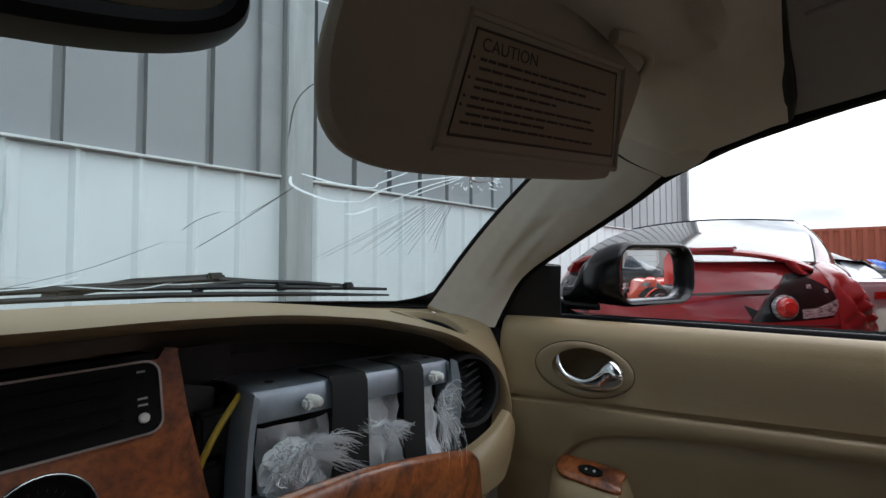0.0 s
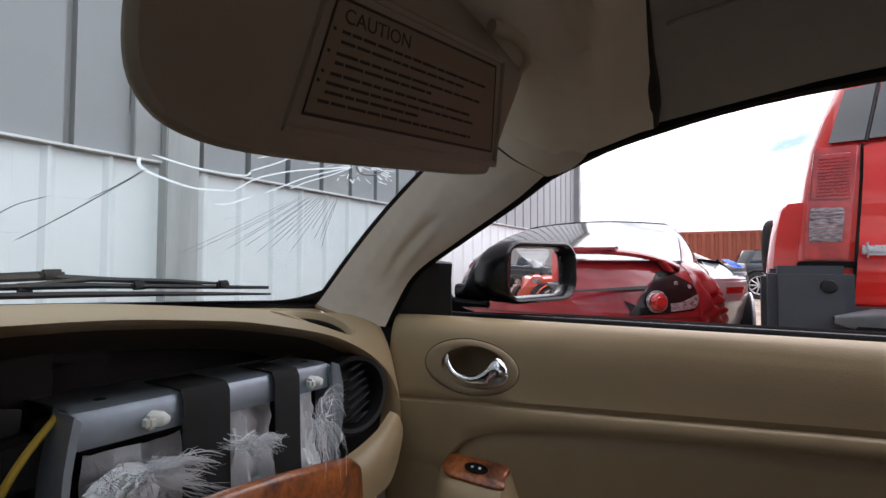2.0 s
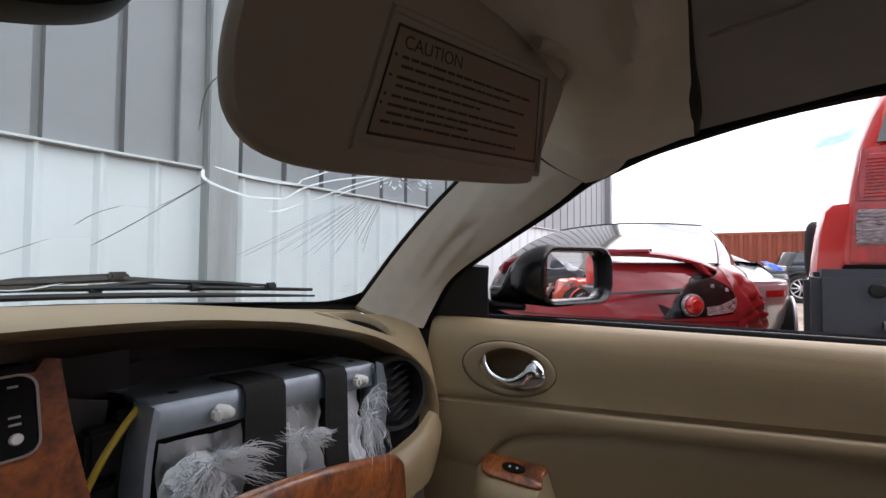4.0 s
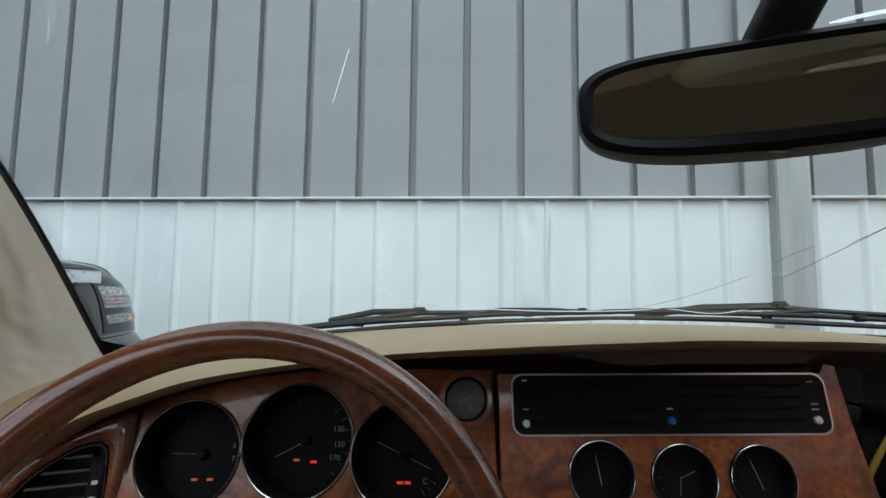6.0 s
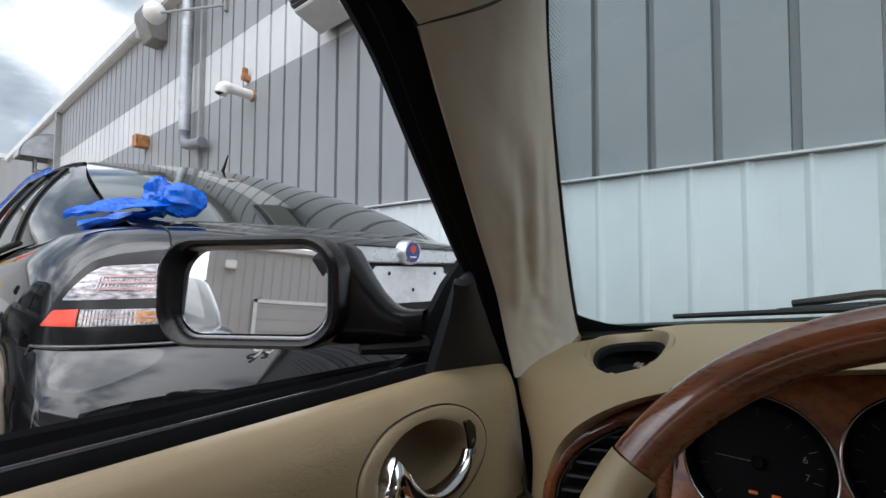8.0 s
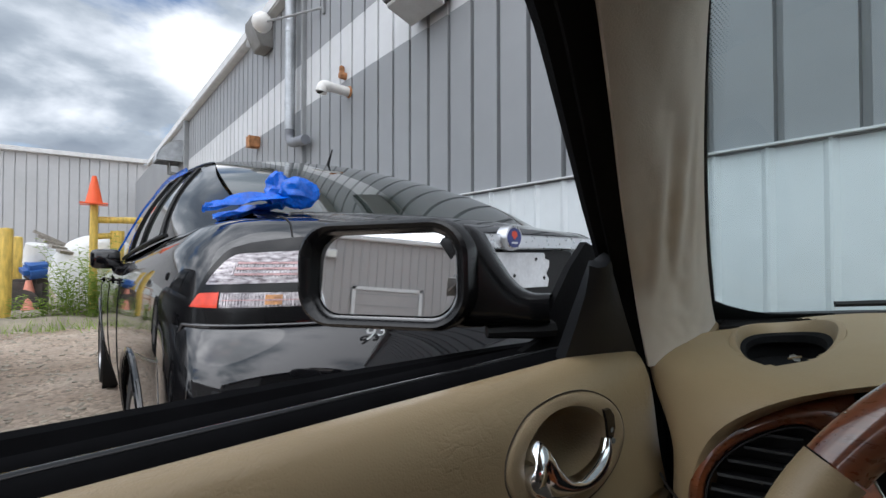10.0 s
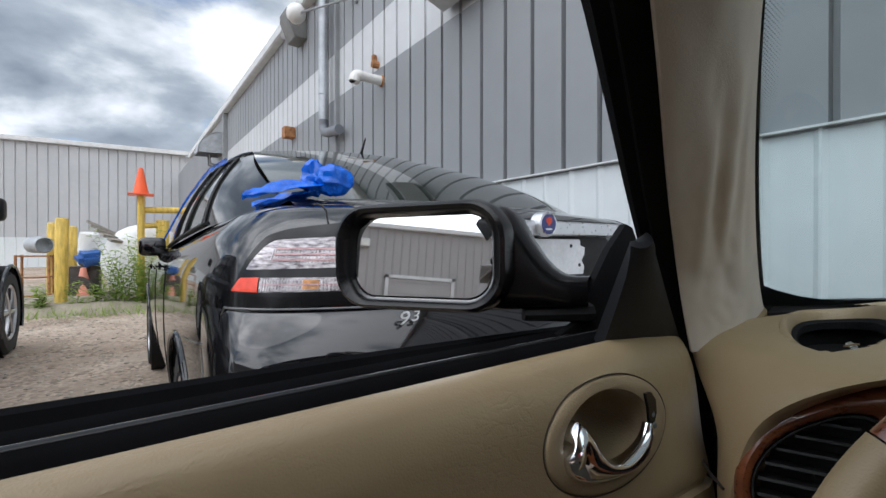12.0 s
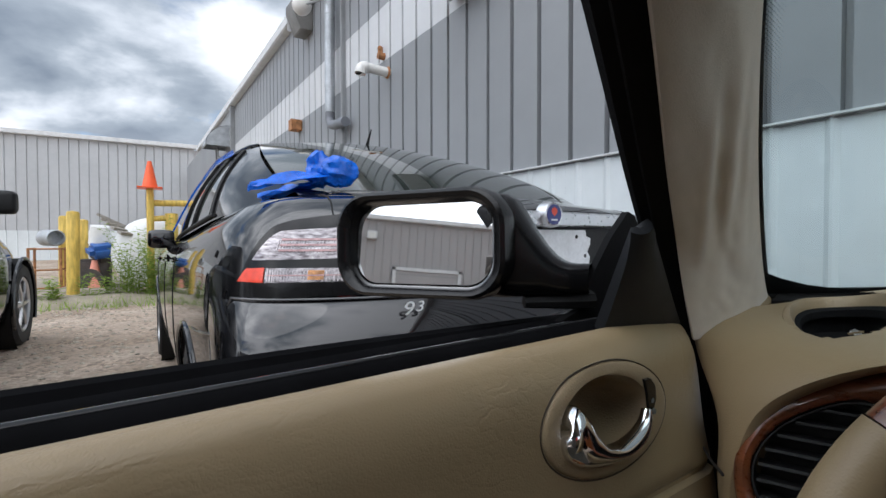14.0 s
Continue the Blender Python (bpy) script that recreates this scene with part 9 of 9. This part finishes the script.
red = thing("coupe_car", RM.translation, "deep red coupe with rear wing, buckled quarter and broken tail lamp", "car")
rbody = part("body", RT(shell_mesh(COUPE, (1.0, 3.58), 0.325, 0.6)), REDPAINT, red)
CCAB = Cabin([(0.42, 0.70, 1.045), (0.7, 0.745, 1.04), (1.0, 0.775, 1.03), (1.3, 0.79, 1.01), (1.75, 0.795, 0.985), (2.1, 0.79, 0.965), (2.5, 0.785, 0.95), (2.9, 0.77, 0.935), (3.25, 0.73, 0.92)],
             [(1.35, 0.56, 1.345), (1.42, 0.568, 1.352), (1.5, 0.572, 1.358), (1.58, 0.575, 1.362), (1.72, 0.58, 1.366), (1.9, 0.582, 1.368), (2.1, 0.58, 1.362), (2.3, 0.575, 1.345), (2.45, 0.555, 1.32)], 0.12, 0.16)
for s in (1, -1):
    part("cabin_flank", RT(CCAB.flank(s)), REDPAINT, rbody)
    for i0, i1, lab in ((13, 22, "dark quarter glass"), (25, 45, "dark door glass")):
        part("side_window", RT(thick(CCAB.flank(s, i0, i1, 0.09, 0.89, 0.004), 0.003)), SGLASS, red, lab)
    part("glass_edge", RT(tube([CCAB.side(0, k / 12, s, 0.006) for k in range(13)], 0.004, 6)), PLASTIC, red)
    wheel_arches(red, rbody, RT, RM, COUPE, (1.0, 3.58), 0.325, s, REDPAINT, 5)
    LR = lambda *a, s=s, **k: lamp_skin(RT, *a, s=s, tab=COUPE, **k)
    tl = part("tail_lamp", LR(2.23, 5.44, [(2.23, 0.727), (3.7, 0.742), (4.98, 0.760), (5.44, 0.845)], [(2.23, 0.735), (2.73, 0.853), (3.50, 0.972), (4.17, 0.975), (4.94, 0.918), (5.44, 0.855)], 0.005, 34, 8), PLASTIC_G, red, "black tail lamp with a round red lens")
    part("lamp_spike", LR(3.5, 5.2, [(3.5, 0.955), (4.3, 0.968), (5.2, 1.030)], [(3.5, 0.980), (4.33, 1.0), (5.2, 1.039)], 0.010, 16, 2, 0.006), PLASTIC, tl, "torn black lamp seal")
    part("lamp_edge", LR(2.15, 3.5, [(2.15, 0.722), (2.66, 0.853), (3.45, 0.968)], [(2.2, 0.738), (2.74, 0.862), (3.5, 0.984)], 0.009, 16, 2, 0.006), PLASTIC, tl)
    lc, la = V((0.165, s * 0.586, 0.809)), V((-0.80, s * 0.60, 0.05))
    part("red_lens", RT(lathe([(0, 0.040), (0.034, 0.037), (0.050, 0.026), (0.054, 0.0)], lc, la, 28)), LAMP_RED, tl, "round red lens")
    part("lens_core", RT(lathe([(0, 0.046), (0.026, 0.045), (0.030, 0.038)], lc, la, 24)), LAMP_RED, tl)
    part("lens_rim", RT(lathe([(0.054, 0.018), (0.063, 0.014), (0.066, 0.0)], lc, la, 28)), LAMP_CLEAR, tl)
    part("clear_lens", LR(3.80, 5.25, [(3.8, 0.752), (4.95, 0.770), (5.25, 0.815)], [(3.8, 0.800), (4.3, 0.806), (5.25, 0.853)], 0.010, 14, 3), LAMP_CLEAR, tl, "clear reversing lens")
    for q, z in ((4.1, 0.905), (4.75, 0.885)):
        part("lamp_bulb", LR(q, q + 0.16, [(3, z)], [(3, z + 0.022)], 0.012, 3, 2), LAMP_CLEAR, tl)
    part("bumper_gap", RT(tube(skin_row(0.716, 0.0, 5.3, 0.001, 30, s, COUPE), 0.003, 5)), ARCH, rbody)
part("glass_edge", RT(tube([CCAB.end(k / 20, 1.0, True, 0.006) for k in range(21)], 0.004, 6)), PLASTIC, red)
part("hatch_glass", RT(CCAB.glass(True)), HATCHGLASS, red, "sloping hatch glass that mirrors the sky")
part("windscreen", RT(CCAB.glass(False)), SGLASS, red, "dark windscreen")
part("roof", RT(CCAB.roof()), REDPAINT, rbody)
wing_z = lambda y: 1.112 - 0.10 * abs(y / 0.70) ** 4
part("rear_wing", RT(grid([[V((0.11 + dx + 0.22 * abs(y / 0.70) ** 3, y, wing_z(y) + dz)) for y in [-0.70 + 0.035 * i for i in range(41)]] for dx, dz in ((0.20, -0.002), (0.15, 0.008), (0.07, 0.012), (0.015, 0.006), (0.0, -0.004), (0.004, -0.020), (0.03, -0.026), (0.12, -0.022), (0.20, -0.006))], close_v=True)), REDPAINT, red, "red rear wing")
part("wing_step", RT(grid([[V((0.112 + dx, y, 1.112 + dz)) for y in [-0.37 + 0.037 * i for i in range(21)]] for dx, dz in ((0.13, 0.008), (0.10, 0.020), (0.03, 0.020), (0.004, 0.014), (0.0, -0.002))])), REDPAINT, red, "raised middle of the wing")
for s in (1, -1):
    part("wing_post", RT(grid([[V((0.33 + 0.10 * math.cos(q) + 0.04 * k, s * (0.60 + 0.05 * k) + 0.035 * math.sin(q), wing_z(0.60) - 0.008 - 0.07 * k)) for q in [2 * math.pi * j / 16 for j in range(16)]] for k in (0, 0.5, 1.0)], close_u=True)), REDPAINT, red)
# buckled quarter behind the lamp: crushed folds with sharp ridges
rows = []
for i in range(44):
    t = i / 43
    r = []
    for k in range(30):
        w = k / 29
        q = 5.35 + 2.75 * t - 0.25 * w * (1 - t)
        z = 0.60 + (0.43 - 0.20 * t ** 2) * w
        p = skin_row(z, q - 0.01, q + 0.01, 0.0, 2, -1, COUPE)[1]
        warp = 0.5 * noise.noise(V((t * 3.0, w * 2.5, 1)))
        pl = abs(((t * 2.6 + w * 1.3 + warp) % 1.0) - 0.5) * 2
        pl2 = abs(((t * 4.1 - w * 3.2 + 0.6 * noise.noise(V((t * 5, w * 5, 4)))) % 1.0) - 0.5) * 2
        amp = math.sin(math.pi * min(1.0, max(0.0, t * 1.06))) ** 0.5 * math.sin(math.pi * min(1.0, 0.15 + 0.85 * w)) ** 0.5
        r.append(p + V((-0.25, -1, 0.15)) * (0.004 + amp * (0.050 * pl + 0.022 * pl2)))
    rows.append(r)
part("torn_trim", RT(grid(rows)), REDPAINT, red, "buckled red quarter panel")

# red off-roader, its rear corner
HRED = mat("bright_red_paint", (0.60, 0.024, 0.016), 0.4, vary=0.07, spec=0.15, coat=0.9)
SUVB = mat("grey_bumper_plastic", (0.036, 0.040, 0.047), 0.6, vary=0.12, grain=0.3, gscale=300)
HX, HY = 2.30, 0.20
suv = thing("off_roader", (HX + 2.0, HY - 0.95, 0), "boxy bright red off-roader with dark bumper", "off-roader")
HP = lambda x, y, z: V((HX + x, HY - y, z))
EDGE = [(0.60, 0.085, 0.0), (0.90, 0.072, 0.0), (1.04, 0.070, 0.0), (1.23, 0.094, 0.0), (1.35, 0.110, 0.008), (1.48, 0.134, 0.030), (1.60, 0.172, 0.065), (1.70, 0.212, 0.10), (1.80, 0.25, 0.14), (1.88, 0.30, 0.21)]
rows = []
for z, e, x in EDGE:
    half = [(0.10, e - 0.012), (0.05, e - 0.004), (0.018, e + 0.012), (0.004, e + 0.035), (0.0, e + 0.08)]
    rows.append([HP(4.3, e + 0.01, z), HP(2.0, e - 0.005, z)] + [HP(x + a_, b_, z) for a_, b_ in half] + [HP(x - 0.01, 0.98, z)] + [HP(x + a_, 1.96 - b_, z) for a_, b_ in half[::-1]] + [HP(4.3, 1.95 - e, z)])
rows.append([HP(v.x - HX, (HY - v.y) * 0.9 + 0.098, 1.91) for v in rows[-1]])
part("body", grid(rows), HRED, suv)
part("roof", box(HP(2.1, 0.98, 1.90), (3.6, 1.25, 0.04), 0.015), HRED, suv)
gate = part("tailgate", grid([[HP(x - 0.014, y, z) for y in (0.232 + dz, 0.30, 0.6, 1.0, 1.4, 1.70)] for z, x, dz in ((0.885, 0.0, -0.004), (0.95, -0.003, 0.0), (1.04, -0.003, 0.006), (1.06, 0.003, 0.008), (1.23, 0.0, 0.02), (1.35, 0.006, 0.028), (1.462, 0.022, 0.034))]), HRED, suv, "bright red tailgate")
part("gate_edge", tube([HP(-0.008, 0.226, 0.885), HP(-0.008, 0.236, 1.04), HP(-0.006, 0.25, 1.23), HP(0.022, 0.266, 1.47)], 0.006, 6), ARCH, suv)
LU, LV = (0, -1, 0), (0.05, 0, 1)
lam = lambda pts, d, o=0.0: prism([(y, z - 1.04) for y, z in pts], HP(-0.004 - o, 0, 1.04), LU, LV, d, 0.004)
tl = part("tail_lamp", lam([(0.080, 1.045), (0.213, 1.043), (0.226, 1.20), (0.251, 1.468), (0.125, 1.468), (0.098, 1.26)], 0.016), LAMP_RED, suv, "tall red tail lamp with clear lower lens")
part("red_lens", lam([(0.107, 1.270), (0.222, 1.266), (0.236, 1.40), (0.228, 1.44), (0.133, 1.442), (0.118, 1.42)], 0.006, 0.0155), LAMP_RED, tl, "red ribbed lens")
part("lamp_lens", lam([(0.100, 1.112), (0.196, 1.110), (0.206, 1.225), (0.20, 1.238), (0.110, 1.240), (0.104, 1.225)], 0.006, 0.0155), LAMP_CLEAR, tl, "clear ribbed lens")
for k in range(9):
    part("lens_rib", box(HP(-0.0275 + 0.0006 * k, 0.152, 1.120 + 0.0135 * k), (0.004, 0.088, 0.004)), LAMP_PINK, tl)
for k in range(12):
    part("lens_rib", box(HP(-0.0205 + 0.0006 * k, 0.172 + 0.0011 * k, 1.285 + 0.0125 * k), (0.004, 0.094, 0.003)), LAMP_RED, tl)
part("quarter_window", prism([(0.166, 0.0), (0.268, 0.0), (0.318, 0.235), (0.226, 0.225)], HP(0.018, 0, 1.482), LU, (0.33, 0, 1), 0.008), DARKGLASS, suv, "dark quarter window", smooth=False)
part("rear_window", prism([(0.28, 0.0), (1.68, 0.0), (1.62, 0.25), (0.335, 0.25)], HP(0.016, 0, 1.484), LU, (0.33, 0, 1), 0.010), DARKGLASS, suv, "dark rear window", smooth=False)
part("window_edge", tube([HP(0.010, 0.273, 1.478), HP(0.088, 0.324, 1.715)], 0.006, 6), PLASTIC, suv)
# square flare with its dark tyre behind
rows = []
for z, y0 in ((0.70, -0.030), (0.90, -0.024), (1.04, -0.018), (1.16, -0.004), (1.245, 0.012), (1.272, 0.035), (1.282, 0.085), (1.285, 0.13)):
    rows.append([HP(x + dx, y0 + dy, z) for x, dx, dy in ((0.05, 0.0, 0.10), (0.10, 0.0, 0.012), (0.15, 0.0, 0.0), (0.50, 0.06, -0.005), (0.95, 0.0, 0.0), (1.05, 0.0, 0.10))])
part("fender_flare", thick(grid(rows), 0.008), HRED, suv, "red square wheel-arch flare")
part("tyre_edge", pod(HP(0.50, 0.010, 1.10), (0.22, 0.095, 0.28), 0.6), TYRE, suv)
part("bumper", join(box(HP(-0.02, 0.090, 0.83), (0.30, 0.245, 0.385), 0.03), box(HP(0.03, 0.98, 0.74), (0.20, 1.6, 0.27), 0.03), box(HP(0.10, 0.0, 0.78), (0.25, 0.10, 0.46), 0.03)), SUVB, suv, "dark grey plastic bumper")
rows = []
for k in range(15):
    t = k / 14
    g = math.sqrt(max(0.0, 1 - (1 - min(1.0, t / 0.12)) ** 2))
    rows.append([HP(-0.215 + a_, 0.145 + 1.5 * t, 0.842 + b_ - 0.01 * t) for a_, b_ in rounded(0.16 * (0.25 + 0.75 * g), 0.082 * (0.30 + 0.70 * g), 0.018 * (0.4 + 0.6 * g), 5)])
part("bumper_step", grid(rows, close_u=True), mat("grey_step_rubber", (0.085, 0.087, 0.092), 0.6, vary=0.12, grain=0.3, gscale=200), suv, "grey rubber step")
part("step_groove", box(HP(-0.29, 0.36, 0.822), (0.012, 0.34, 0.018), 0.004), SEAL, suv)
part("lamp_sill", box(HP(0.0, 0.15, 1.028), (0.06, 0.17, 0.022), 0.004), SEAL, suv)
part("bumper_bolt", lathe([(0, 0.010), (0.020, 0.008), (0.025, 0)], HP(-0.170, 0.140, 0.952), (-1, 0, 0), 16), PLASTIC, suv)
part("tailgate_handle", join(box(HP(-0.045, 0.30, 1.078), (0.035, 0.10, 0.036), 0.012), box(HP(-0.035, 0.262, 1.080), (0.04, 0.030, 0.055), 0.012)), SILVER_TRIM, suv, "silver tailgate handle")
SHM = pose(HX, HY - 0.95, 0)
for x in (0.62, 3.4):
    for s in (1, -1):
        wheel_parts(suv, SHM, x, s * 0.80, 0.40, 0.26, 7)

# silver sports car and dark off-roader further off, and a rust-red container
SILVER = mat("silver_paint", (0.42, 0.44, 0.46), 0.3, 0.5, vary=0.06, coat=0.8)
silver, sb, SIT, _ = car_shell("sports_car", pose(5.6, 1.05, 0, 0, 0, 6), SILVER, "silver sports car with red tail lamps", length=4.3, width=1.75, belt=0.86, deck=0.90, hood=0.8, roof=1.10, cabin=(1.0, 1.8, 2.1, 3.0), wheel_x=(0.9, 3.3), rear_round=1.2)
for s in (1, -1):
    SS = (lambda bm, s=s: (bmesh.ops.scale(bm, vec=(1, s, 1), verts=bm.verts), SIT(bm))[1])
    part("tail_lamp", patch(SS, (0.715, 0.785), 0.02, 0.875, 1.0, (3.2, 5.2), 0.006, 1.2), LAMP_RED, silver, "red tail lamp")
part("wing_mirror", SIT(pod((2.5, -0.60, 1.03), (0.14, 0.20, 0.11))), PLASTIC_G, silver, "black wing mirror")
part("hood_cover", SIT(sheet((2.0, -0.70, 1.10), (1.7, -0.84, 0.98), 0.05, 0.07, 2.0, 0.02)), BAG, silver, "blue plastic sheet")
jeep, jb, JT, _ = car_shell("off_roader", pose(17.6, 0.78, 0, 0, 0, -84), mat("dark_blue_black_paint", (0.015, 0.017, 0.02), 0.35, coat=0.6), "dark square off-roader parked across the yard", "off-roader", length=4.4, width=1.8, belt=1.05, deck=1.08, hood=1.0, roof=1.50, cabin=(0.06, 0.3, 2.5, 2.9), wheel_x=(0.68, 3.4), r=0.42, rear_round=0.5)
grey, gb, GT, _ = car_shell("saloon_car", pose(14.6, 0.30, 0, 0, 0, 96), mat("charcoal_paint", (0.03, 0.03, 0.032), 0.3, coat=0.8), "charcoal saloon parked across the yard", length=4.5, width=1.78, belt=0.95, deck=1.05, roof=1.40)
cont = thing("container", (20, -8, 0), "rust-red ribbed shipping container", "container")
CORTEN = mat("rust_red_container", (0.30, 0.075, 0.040), 0.6, vary=0.12, vscale=0.8)
part("container_side", clad(-22, 2.9, 0.15, 2.18, 20, 0.28, 0, 0.10, 0.05, 0.04, "y", -1), CORTEN, cont, smooth=False)
part("container_top", box((21.25, -9.55, 2.22), (2.6, 25.0, 0.10), 0.01), CORTEN, cont)
part("container_end", box((21.25, 2.95, 1.15), (2.5, 0.06, 2.1), 0.01), CORTEN, cont)

# dark off-roader by the gate, its front wheel and mirror in view
suv2, s2b, S2T, _ = car_shell("off_roader", pose(-2.32, -1.80, 0, 0, 0, 180), BLACKPAINT, "glossy black off-roader standing in the yard", "off-roader", length=4.42, width=1.86, belt=1.08, deck=1.14, hood=1.06, roof=1.75, cabin=(0.08, 0.4, 2.5, 3.2), wheel_x=(0.95, 3.97), r=0.385, rear_round=0.5, spokes=6)
part("wing_mirror", S2T(pod((3.18, -0.955, 1.295), (0.14, 0.17, 0.19))), PLASTIC, suv2, "black wing mirror")
part("whip_aerial", S2T(tube([(3.3, -0.80, 1.05), (3.32, -0.82, 1.6), (3.36, -0.86, 2.25)], [0.004, 0.003, 0.002], 5)), PLASTIC, suv2)
suv3, s3b, S3T, _ = car_shell("off_roader", pose(-1.95, -7.9, 0, 0, 0, 84), BLACKPAINT, "glossy black off-roader standing behind", "off-roader", length=4.5, width=1.86, belt=1.05, deck=1.10, hood=1.02, roof=1.68, cabin=(0.08, 0.4, 2.5, 3.2), wheel_x=(0.95, 3.6), r=0.37, rear_round=0.5, spokes=6)

# behind: a grey hall with a white door, a black pickup and an orange car, seen in the door mirrors
hallb = thing("wall_back", (0, -16, 0), "grey ribbed hall with a white roller door", "wall", kind="structure")
mat("warm_grey_cladding", (0.33, 0.32, 0.315), 0.6, vary=0.05, vscale=0.4)
for k in range(13):
    a = -1.45 + 2 * k
    part("wall_sheet", clad(a, a + 1.9996, 0, 3.92, -16, 0.305, 0.0, 0.03, 0.03, 0.012, "x", 1), bpy.data.materials["warm_grey_cladding"], hallb, smooth=False)
part("wall_core", box((11.55, -16.2, 1.95), (25.9, 0.3, 3.9)), GREY_L, hallb)
part("eave_trim", box((11.55, -15.95, 3.97), (26.2, 0.3, 0.16), 0.02), TRIM_W, hallb)
for xx, ww, hh in ((1.35, 2.3, 2.1), (8.8, 2.9, 3.0)):
    dr = part("roller_door", box((xx, -15.94, hh / 2), (ww, 0.06, hh), 0.01), bpy.data.materials["warm_grey_cladding"] if xx < 5 else WHITE_M, hallb, "roller door in a white frame")
    for k in range(5):
        part("door_groove", box((xx, -15.905, 0.35 + hh / 5.2 * k), (ww, 0.012, 0.02)), TRIM_G, dr)
    part("door_frame", join(box((xx - ww / 2 - 0.06, -15.92, hh / 2 + 0.06), (0.12, 0.10, hh + 0.12), 0.01), box((xx + ww / 2 + 0.06, -15.92, hh / 2 + 0.06), (0.12, 0.10, hh + 0.12), 0.01), box((xx, -15.92, hh + 0.06), (ww + 0.24, 0.10, 0.12), 0.01)), TRIM_W, dr)
for xx in (-0.75,):
    wl_ = thing("wall_lamp", (xx, -15.9, 3.6), "square wall lamp on the grey hall", "wall lamp", group="wall lamps")
    part("lamp_case", box((xx, -15.84, 3.3), (0.36, 0.24, 0.30), 0.03), TRIM_W, wl_)
    part("lamp_pane", box((xx, -15.71, 3.28), (0.28, 0.02, 0.22), 0.01), WHITE_PL, wl_)
pick, pb, PT, _ = car_shell("pickup_truck", pose(5.0, -13.8, 0, 0, 0, 62), BLACKPAINT, "black pickup truck facing the yard", "pickup truck", length=5.4, width=1.95, belt=1.22, deck=1.22, hood=1.20, roof=1.85, cabin=(1.7, 2.0, 3.1, 3.8), wheel_x=(1.2, 4.4), r=0.40, rear_round=0.5)
part("grille", PT(box((5.33, 0, 0.93), (0.06, 1.1, 0.34), 0.02)), SILVER_TRIM, pick, "chrome grille")
for s in (1, -1):
    part("headlamp", PT(box((5.25, s * 0.74, 0.98), (0.10, 0.28, 0.22), 0.03)), LAMP_CLEAR, pick, "clear headlamp")
oran, ob_, OT, _ = car_shell("hatchback", pose(6.7, -4.7, 0, 0, 0, 172), mat("orange_red_paint", (0.62, 0.07, 0.025), 0.3, coat=0.9), "orange-red car facing the yard", "car", length=4.0, width=1.7, roof=1.08, hood=0.68, belt=0.76, deck=0.8, cabin=(0.3, 0.8, 1.5, 2.3), r=0.29)
for s in (1, -1):
    part("headlamp", OT(box((3.86, s * 0.60, 0.70), (0.12, 0.26, 0.12), 0.03)), LAMP_CLEAR, oran, "clear headlamp")
